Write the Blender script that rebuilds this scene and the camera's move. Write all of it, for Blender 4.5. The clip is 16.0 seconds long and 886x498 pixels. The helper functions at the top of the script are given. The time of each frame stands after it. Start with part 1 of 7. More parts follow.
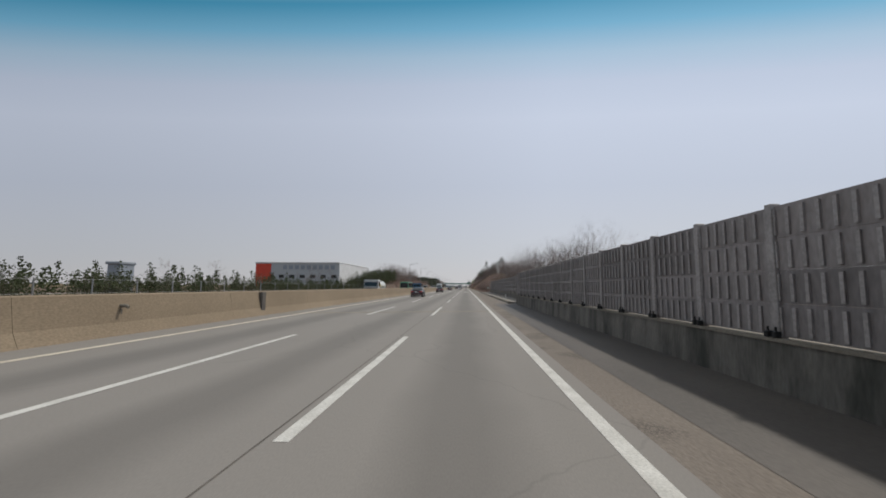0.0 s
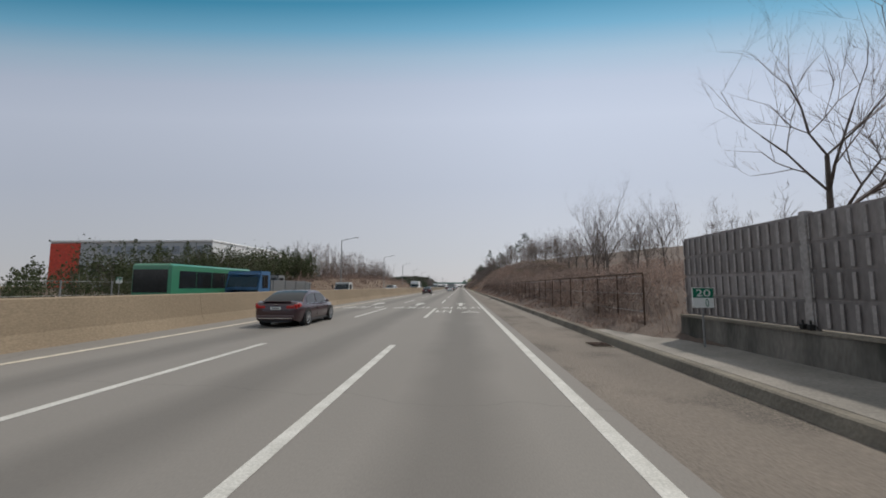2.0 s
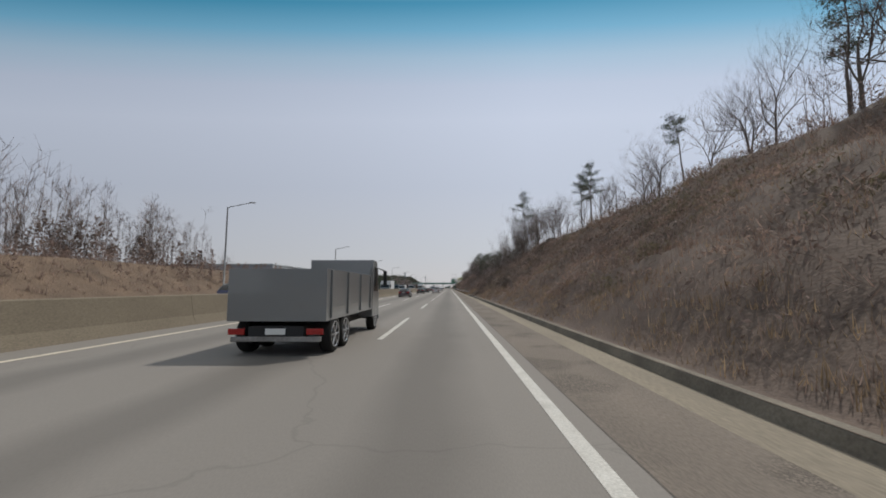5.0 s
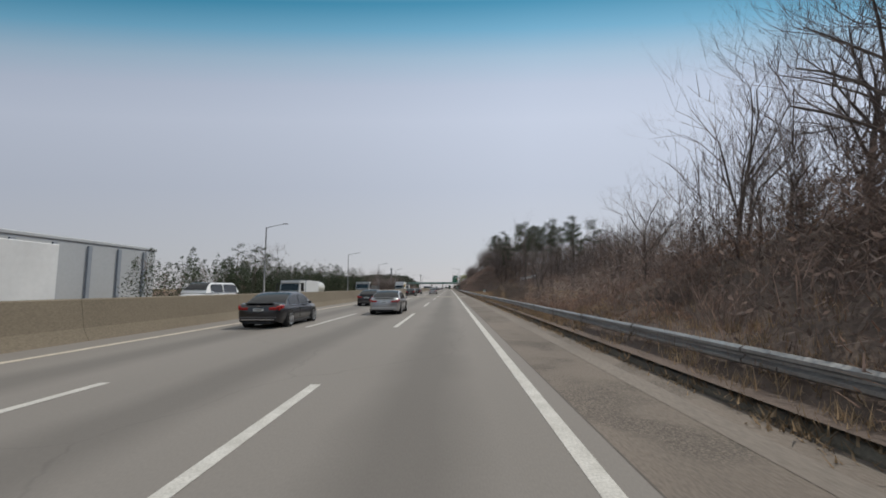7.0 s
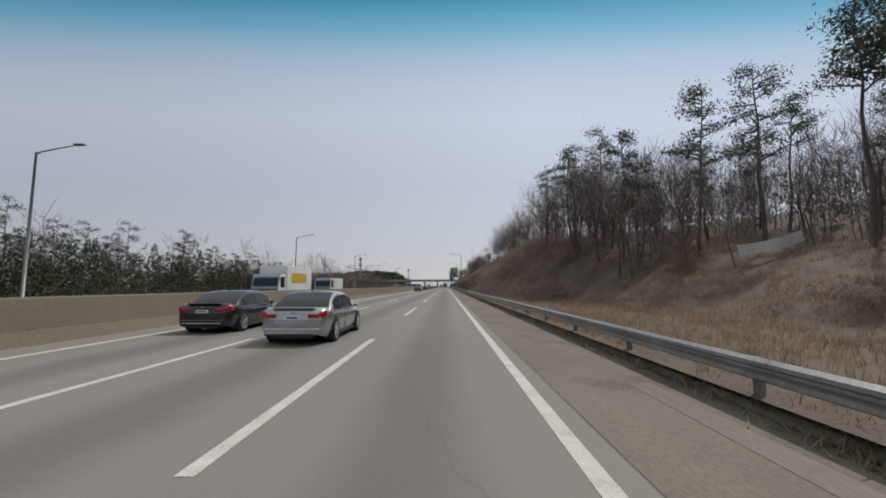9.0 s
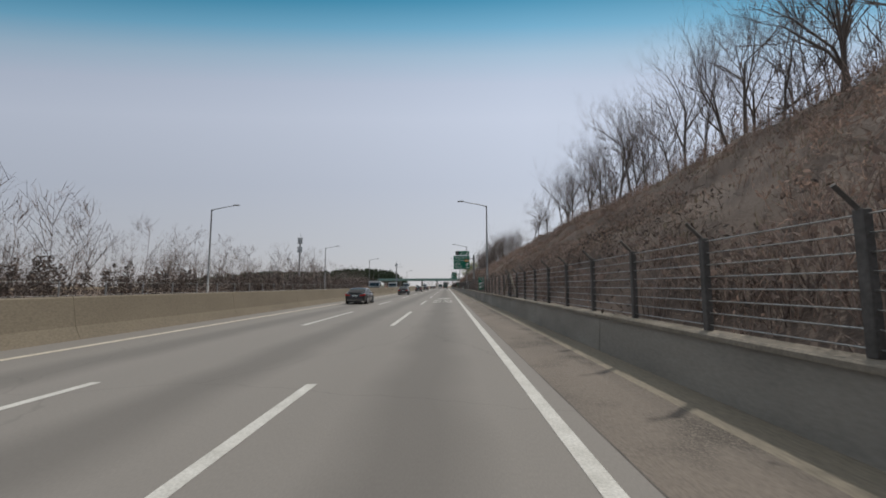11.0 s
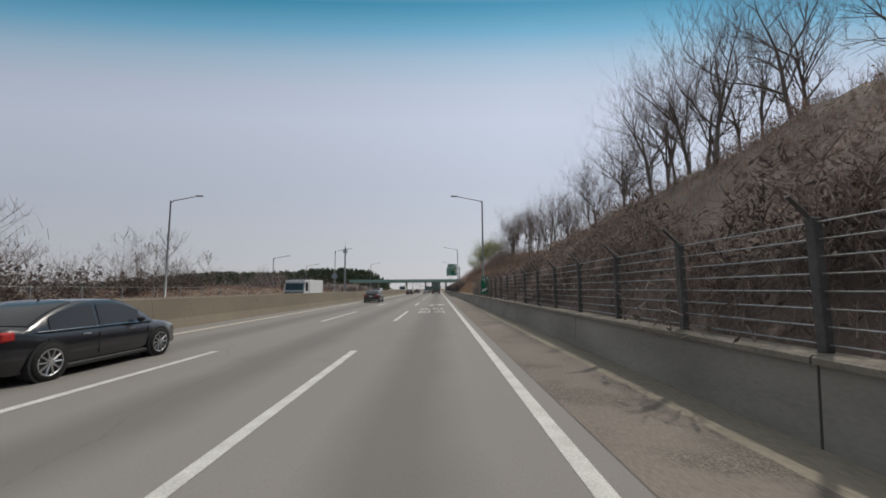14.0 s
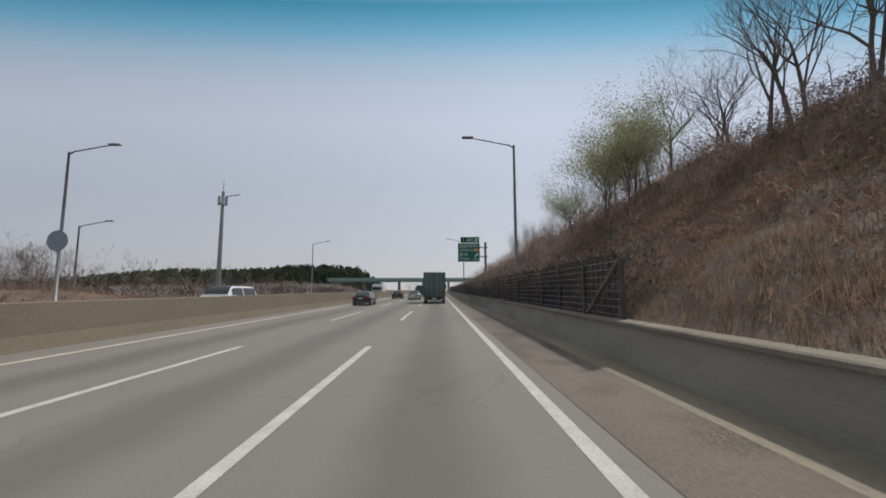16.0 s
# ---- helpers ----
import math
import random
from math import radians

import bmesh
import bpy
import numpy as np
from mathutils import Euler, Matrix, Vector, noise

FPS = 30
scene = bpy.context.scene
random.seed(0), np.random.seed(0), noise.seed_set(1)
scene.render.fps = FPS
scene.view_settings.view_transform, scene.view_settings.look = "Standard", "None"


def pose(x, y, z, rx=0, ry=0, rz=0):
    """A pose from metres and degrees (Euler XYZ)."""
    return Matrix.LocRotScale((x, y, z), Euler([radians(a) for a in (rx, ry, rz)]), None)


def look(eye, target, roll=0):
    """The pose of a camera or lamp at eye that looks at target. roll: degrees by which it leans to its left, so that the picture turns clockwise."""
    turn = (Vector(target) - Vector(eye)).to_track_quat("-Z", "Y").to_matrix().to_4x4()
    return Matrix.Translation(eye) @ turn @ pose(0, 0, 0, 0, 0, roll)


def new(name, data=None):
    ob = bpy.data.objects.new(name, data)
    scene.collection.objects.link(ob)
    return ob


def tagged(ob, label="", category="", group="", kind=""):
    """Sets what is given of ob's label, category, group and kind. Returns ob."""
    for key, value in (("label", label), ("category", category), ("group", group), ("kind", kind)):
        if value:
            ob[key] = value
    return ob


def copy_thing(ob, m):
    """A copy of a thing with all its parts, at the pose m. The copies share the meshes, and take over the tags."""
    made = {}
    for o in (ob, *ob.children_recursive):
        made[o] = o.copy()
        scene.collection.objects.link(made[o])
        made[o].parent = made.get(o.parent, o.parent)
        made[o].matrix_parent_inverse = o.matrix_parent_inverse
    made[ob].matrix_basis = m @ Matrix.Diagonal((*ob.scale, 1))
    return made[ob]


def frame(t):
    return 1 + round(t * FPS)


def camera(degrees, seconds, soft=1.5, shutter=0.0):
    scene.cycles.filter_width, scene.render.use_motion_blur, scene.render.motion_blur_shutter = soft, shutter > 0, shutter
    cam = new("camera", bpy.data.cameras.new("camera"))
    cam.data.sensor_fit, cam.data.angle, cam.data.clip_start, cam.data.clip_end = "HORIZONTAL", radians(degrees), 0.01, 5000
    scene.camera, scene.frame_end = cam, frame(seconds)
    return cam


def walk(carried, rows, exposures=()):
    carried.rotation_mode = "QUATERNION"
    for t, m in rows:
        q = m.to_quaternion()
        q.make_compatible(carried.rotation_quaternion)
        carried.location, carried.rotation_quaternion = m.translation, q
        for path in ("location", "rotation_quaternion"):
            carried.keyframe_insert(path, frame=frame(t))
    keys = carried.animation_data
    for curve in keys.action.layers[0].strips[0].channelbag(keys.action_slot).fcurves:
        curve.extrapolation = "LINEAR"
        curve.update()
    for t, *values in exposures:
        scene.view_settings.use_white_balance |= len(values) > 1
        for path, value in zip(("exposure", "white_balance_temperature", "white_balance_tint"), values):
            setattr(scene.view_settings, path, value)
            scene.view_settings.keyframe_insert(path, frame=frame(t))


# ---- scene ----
WALK = [
    (0, -1.362, -0.05, 3.36, 5.48, -0.42),
    (0.5, -1.425, 19.56, 3.25, 5.57, -0.29),
    (1, -1.465, 39.25, 3.14, 5.53, -0.18),
    (1.5, -1.473, 58.85, 2.90, 5.41, -0.12),
    (2, -1.387, 78.45, 2.66, 5.45, -0.06),
    (2.5, -1.280, 98.00, 2.03, 5.35, 0.04),
    (3, -1.162, 116.75, 1.85, 5.45, -0.03),
    (5.5, -1.130, 212.01, 0.86, 5.61, 0.08),
    (6, -1.007, 230.51, 0.98, 5.64, 0.17),
    (6.5, -0.960, 248.76, 1.04, 5.65, 0.17),
    (7, -1.068, 266.83, 1.04, 5.62, 0.22),
    (7.5, -1.235, 285.29, 1.39, 5.67, 0.10),
    (8, -1.274, 303.66, 1.26, 5.44, 0.06),
    (8.5, -1.215, 322.03, 0.80, 5.31, 0.05),
    (9, -1.097, 339.30, 0.43, 5.36, 0.04),
    (11.5, -1.095, 421.21, 0.56, 5.36, 0.14),
    (12, -0.942, 436.41, -0.07, 5.26, 0.32),
    (12.5, -0.898, 451.28, 0.15, 5.46, 0.35),
    (13, -1.033, 466.02, 0.14, 5.62, 0.29),
    (13.5, -1.162, 480.09, -0.25, 5.73, 0.34),
    (14, -1.103, 494.57, -0.69, 5.78, 0.39),
    (14.5, -1.122, 509.68, -0.87, 5.93, 0.46),
    (15, -1.257, 524.95, -0.99, 6.04, 0.38),
    (15.5, -1.356, 540.01, -0.65, 5.93, 0.21),
    (16, -1.305, 555.41, -0.67, 5.92, 0.15),
]
EYE = 1.371
cam = camera(97.0, 16.0, soft=1.8)
walk(cam, [(t, pose(x, y, EYE, 90 + pitch, roll, yaw)) for t, x, y, yaw, pitch, roll in WALK])

# ---- light ----
scene.view_settings.exposure = 0.0
SUN = Vector((0.54, 0.50, 1.0)).normalized()
world = bpy.data.worlds.new("sky")
scene.world = world
world.use_nodes = True
wn, wl = world.node_tree.nodes, world.node_tree.links
wn.clear()
w_out = wn.new("ShaderNodeOutputWorld")
w_bg = wn.new("ShaderNodeBackground")
w_sky = wn.new("ShaderNodeTexSky")
w_sky.sky_type = "NISHITA"
w_sky.sun_disc = False
w_sky.sun_elevation = math.asin(SUN.z)
w_sky.sun_rotation = math.atan2(SUN.x, SUN.y)
w_sky.dust_density = 2.5
w_sky.air_density = 1.0
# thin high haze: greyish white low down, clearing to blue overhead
w_co = wn.new("ShaderNodeTexCoord")
w_sep = wn.new("ShaderNodeSeparateXYZ")
w_ramp = wn.new("ShaderNodeValToRGB")
w_haze = wn.new("ShaderNodeMixRGB")
w_sc = wn.new("ShaderNodeMixRGB")
w_sc.blend_type = "MULTIPLY"
w_sc.inputs[0].default_value = 1.0
w_sc.inputs[2].default_value = (0.085, 0.105, 0.125, 1)
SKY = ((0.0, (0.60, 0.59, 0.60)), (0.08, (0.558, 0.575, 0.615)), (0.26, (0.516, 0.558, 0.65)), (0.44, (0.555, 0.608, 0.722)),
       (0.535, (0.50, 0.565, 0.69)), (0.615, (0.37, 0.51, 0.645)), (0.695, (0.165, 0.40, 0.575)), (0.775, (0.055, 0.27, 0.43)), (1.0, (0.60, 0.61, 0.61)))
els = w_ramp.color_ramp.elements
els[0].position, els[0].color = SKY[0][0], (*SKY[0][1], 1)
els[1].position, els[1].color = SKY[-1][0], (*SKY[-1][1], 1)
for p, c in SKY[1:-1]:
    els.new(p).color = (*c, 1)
w_bg.inputs[1].default_value = 1.0
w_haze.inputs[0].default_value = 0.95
wl.new(w_co.outputs["Generated"], w_sep.inputs[0])
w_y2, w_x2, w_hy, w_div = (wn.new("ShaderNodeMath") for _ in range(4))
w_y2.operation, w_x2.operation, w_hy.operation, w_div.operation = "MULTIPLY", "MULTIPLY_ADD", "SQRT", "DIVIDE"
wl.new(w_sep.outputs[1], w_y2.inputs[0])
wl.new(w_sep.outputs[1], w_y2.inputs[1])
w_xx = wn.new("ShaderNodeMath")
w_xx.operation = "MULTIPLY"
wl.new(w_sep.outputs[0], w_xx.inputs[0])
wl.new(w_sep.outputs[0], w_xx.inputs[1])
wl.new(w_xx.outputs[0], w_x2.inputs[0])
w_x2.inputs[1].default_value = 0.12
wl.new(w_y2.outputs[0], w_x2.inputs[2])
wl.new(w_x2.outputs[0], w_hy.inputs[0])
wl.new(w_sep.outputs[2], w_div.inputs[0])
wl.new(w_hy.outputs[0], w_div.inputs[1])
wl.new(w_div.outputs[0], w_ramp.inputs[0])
wl.new(w_sky.outputs[0], w_sc.inputs[1])
wl.new(w_sc.outputs[0], w_haze.inputs[1])
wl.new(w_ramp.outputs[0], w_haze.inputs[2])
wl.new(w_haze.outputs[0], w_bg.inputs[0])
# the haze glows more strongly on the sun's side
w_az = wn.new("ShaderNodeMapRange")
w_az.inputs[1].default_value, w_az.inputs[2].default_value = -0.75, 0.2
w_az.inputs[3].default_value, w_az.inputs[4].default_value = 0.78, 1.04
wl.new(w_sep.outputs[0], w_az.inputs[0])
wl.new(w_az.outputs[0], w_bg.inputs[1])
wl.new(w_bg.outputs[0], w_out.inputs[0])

sun_data = bpy.data.lights.new("sun", "SUN")
sun_data.energy = 2.6
sun_data.angle = radians(2.5)
sun_data.color = (0.98, 0.92, 0.83)
sun_ob = new("sun", sun_data)
sun_ob.matrix_world = look(SUN * 100, (0, 0, 0))

# ---- materials ----
def mat(name, base, base2=None, rough=0.85, metal=0.0, scale=2.0, fine=30.0, bump=0.3, amount=0.6, coat=0.0,
        stretch=(1, 1, 1), island=0.0, bump_d=0.02, spec=0.3, thin=0.0, grain=0.55):
    """Two-scale procedural surface: broad blotches between two tones, fine grain and relief."""
    m = bpy.data.materials.new(name)
    m.use_nodes = True
    n, l = m.node_tree.nodes, m.node_tree.links
    b = n["Principled BSDF"]
    geo = n.new("ShaderNodeNewGeometry")
    mp = n.new("ShaderNodeMapping")
    mp.inputs["Scale"].default_value = stretch
    l.new(geo.outputs["Position"], mp.inputs[0])
    n1, n2 = n.new("ShaderNodeTexNoise"), n.new("ShaderNodeTexNoise")
    n1.inputs["Scale"].default_value, n1.inputs["Detail"].default_value = scale, 5
    n2.inputs["Scale"].default_value, n2.inputs["Detail"].default_value = fine, 3
    l.new(mp.outputs[0], n1.inputs["Vector"])
    l.new(mp.outputs[0], n2.inputs["Vector"])
    base2 = base2 or tuple(c * 0.7 for c in base)
    r = n.new("ShaderNodeValToRGB")
    r.color_ramp.elements[0].position, r.color_ramp.elements[1].position = 0.5 - amount * 0.35, 0.5 + amount * 0.35
    r.color_ramp.elements[0].color, r.color_ramp.elements[1].color = (*base2, 1), (*base, 1)
    l.new(n1.outputs["Fac"], r.inputs[0])
    mul = n.new("ShaderNodeMixRGB")
    mul.blend_type, mul.inputs[0].default_value = "MULTIPLY", grain
    r2 = n.new("ShaderNodeValToRGB")
    r2.color_ramp.elements[0].position, r2.color_ramp.elements[1].position = 0.3, 0.7
    r2.color_ramp.elements[0].color, r2.color_ramp.elements[1].color = (0.6, 0.6, 0.6, 1), (1.15, 1.15, 1.15, 1)
    l.new(n2.outputs["Fac"], r2.inputs[0])
    l.new(r.outputs[0], mul.inputs[1])
    l.new(r2.outputs[0], mul.inputs[2])
    out = mul.outputs[0]
    if island:
        ri = n.new("ShaderNodeMapRange")
        ri.inputs[3].default_value, ri.inputs[4].default_value = 1 - island, 1 + island
        ob = n.new("ShaderNodeObjectInfo")
        add = n.new("ShaderNodeMath")
        fr = n.new("ShaderNodeMath")
        fr.operation = "FRACT"
        l.new(geo.outputs["Random Per Island"], add.inputs[0])
        l.new(ob.outputs["Random"], add.inputs[1])
        l.new(add.outputs[0], fr.inputs[0])
        l.new(fr.outputs[0], ri.inputs[0])
        m3 = n.new("ShaderNodeMixRGB")
        m3.blend_type, m3.inputs[0].default_value = "MULTIPLY", 1.0
        l.new(out, m3.inputs[1])
        l.new(ri.outputs[0], m3.inputs[2])
        out = m3.outputs[0]
    l.new(out, b.inputs["Base Color"])
    b.inputs["Roughness"].default_value, b.inputs["Metallic"].default_value = rough, metal
    b.inputs["Specular IOR Level"].default_value = spec
    b.inputs["Coat Weight"].default_value = coat
    if bump:
        bp = n.new("ShaderNodeBump")
        bp.inputs["Strength"].default_value, bp.inputs["Distance"].default_value = bump, bump_d
        l.new(n2.outputs["Fac"], bp.inputs["Height"])
        l.new(bp.outputs[0], b.inputs["Normal"])
    if thin:
        # thin leaves and stalks let part of the light through
        tr, mx = n.new("ShaderNodeBsdfTranslucent"), n.new("ShaderNodeMixShader")
        mx.inputs[0].default_value = thin
        l.new(out, tr.inputs["Color"])
        l.new(b.outputs[0], mx.inputs[1])
        l.new(tr.outputs[0], mx.inputs[2])
        l.new(mx.outputs[0], n["Material Output"].inputs["Surface"])
    return m


def road_material(name, tone, lanes):
    """Worn concrete-asphalt carriageway: traffic film along each lane's middle, patches, cracks and grain."""
    m = mat(name, tone, tuple(c * 0.86 for c in tone), rough=0.8, scale=0.35, fine=80, bump=0.02, amount=0.9, stretch=(1, 0.25, 1), grain=0.22)
    n, l = m.node_tree.nodes, m.node_tree.links
    b = n["Principled BSDF"]
    src = b.inputs["Base Color"].links[0].from_socket
    geo = next(x for x in n if x.bl_idname == "ShaderNodeNewGeometry")
    sep = n.new("ShaderNodeSeparateXYZ")
    l.new(geo.outputs["Position"], sep.inputs[0])
    ramp = n.new("ShaderNodeValToRGB")
    mr = n.new("ShaderNodeMapRange")
    mr.inputs[1].default_value, mr.inputs[2].default_value = lanes[0] - 1.5, lanes[-1] + 1.5
    wob = n.new("ShaderNodeTexNoise")
    wob.inputs["Scale"].default_value = 0.5
    wa = n.new("ShaderNodeMath")
    wa.operation = "MULTIPLY_ADD"
    wa.inputs[1].default_value = 0.5
    l.new(geo.outputs["Position"], wob.inputs["Vector"])
    l.new(wob.outputs["Fac"], wa.inputs[0])
    l.new(sep.outputs[0], wa.inputs[2])
    l.new(wa.outputs[0], mr.inputs[0])
    span = lanes[-1] - lanes[0] + 3.0
    els = ramp.color_ramp.elements
    els[0].position, els[0].color = 0.0, (1, 1, 1, 1)
    els[1].position, els[1].color = 1.0, (1, 1, 1, 1)
    for c in lanes:
        for d, v in ((-0.75, 1.0), (-0.2, 0.74), (0.25, 0.74), (0.85, 1.0)):
            p = (c + d + 0.25 - lanes[0] + 1.5) / span
            els.new(min(max(p, 0.001), 0.999)).color = (v, v, v, 1)
    l.new(mr.outputs[0], ramp.inputs[0])
    mx = n.new("ShaderNodeMixRGB")
    mx.blend_type, mx.inputs[0].default_value = "MULTIPLY", 1.0
    l.new(src, mx.inputs[1])
    l.new(ramp.outputs[0], mx.inputs[2])
    # hairline cracks
    vo = n.new("ShaderNodeTexVoronoi")
    vo.feature = "DISTANCE_TO_EDGE"
    vo.inputs["Scale"].default_value = 0.16
    wp = n.new("ShaderNodeVectorMath")
    wp.operation = "ADD"
    wn2 = n.new("ShaderNodeTexNoise")
    wn2.inputs["Scale"].default_value, wn2.inputs["Detail"].default_value = 0.8, 4
    l.new(geo.outputs["Position"], wn2.inputs["Vector"])
    l.new(geo.outputs["Position"], wp.inputs[0])
    l.new(wn2.outputs["Color"], wp.inputs[1])
    l.new(wp.outputs[0], vo.inputs["Vector"])
    cr = n.new("ShaderNodeMapRange")
    cr.inputs[1].default_value, cr.inputs[2].default_value = 0.0, 0.004
    cr.inputs[3].default_value, cr.inputs[4].default_value = 0.86, 1.0
    l.new(vo.outputs["Distance"], cr.inputs[0])
    m4 = n.new("ShaderNodeMixRGB")
    m4.blend_type, m4.inputs[0].default_value = "MULTIPLY", 1.0
    l.new(mx.outputs[0], m4.inputs[1])
    l.new(cr.outputs[0], m4.inputs[2])
    l.new(m4.outputs[0], b.inputs["Base Color"])
    return m


def crumbled(m):
    """Broken-up patches in an asphalt: deep cells where a slow noise runs high."""
    n, l = m.node_tree.nodes, m.node_tree.links
    b = n["Principled BSDF"]
    src = b.inputs["Base Color"].links[0].from_socket
    geo = next(x for x in n if x.bl_idname == "ShaderNodeNewGeometry")
    vo, ms = n.new("ShaderNodeTexVoronoi"), n.new("ShaderNodeTexNoise")
    vo.feature = "DISTANCE_TO_EDGE"
    vo.inputs["Scale"].default_value, ms.inputs["Scale"].default_value = 26.0, 0.7
    wob, add = n.new("ShaderNodeTexNoise"), n.new("ShaderNodeVectorMath")
    wob.inputs["Scale"].default_value, wob.inputs["Detail"].default_value = 18.0, 3
    add.operation = "MULTIPLY_ADD"
    add.inputs[1].default_value = (0.09, 0.09, 0.0)
    l.new(geo.outputs["Position"], wob.inputs["Vector"])
    l.new(wob.outputs["Color"], add.inputs[0])
    l.new(geo.outputs["Position"], add.inputs[2])
    l.new(add.outputs[0], vo.inputs["Vector"])
    l.new(geo.outputs["Position"], ms.inputs["Vector"])
    a, c, d = n.new("ShaderNodeMapRange"), n.new("ShaderNodeMapRange"), n.new("ShaderNodeMixRGB")
    a.inputs[1].default_value, a.inputs[2].default_value, a.inputs[3].default_value, a.inputs[4].default_value = 0.0, 0.26, 0.52, 1.08
    c.inputs[1].default_value, c.inputs[2].default_value = 0.52, 0.62
    l.new(vo.outputs["Distance"], a.inputs[0])
    l.new(ms.outputs["Fac"], c.inputs[0])
    d.blend_type = "MULTIPLY"
    l.new(c.outputs[0], d.inputs[0])
    l.new(src, d.inputs[1])
    l.new(a.outputs[0], d.inputs[2])
    l.new(d.outputs[0], b.inputs["Base Color"])
    return m


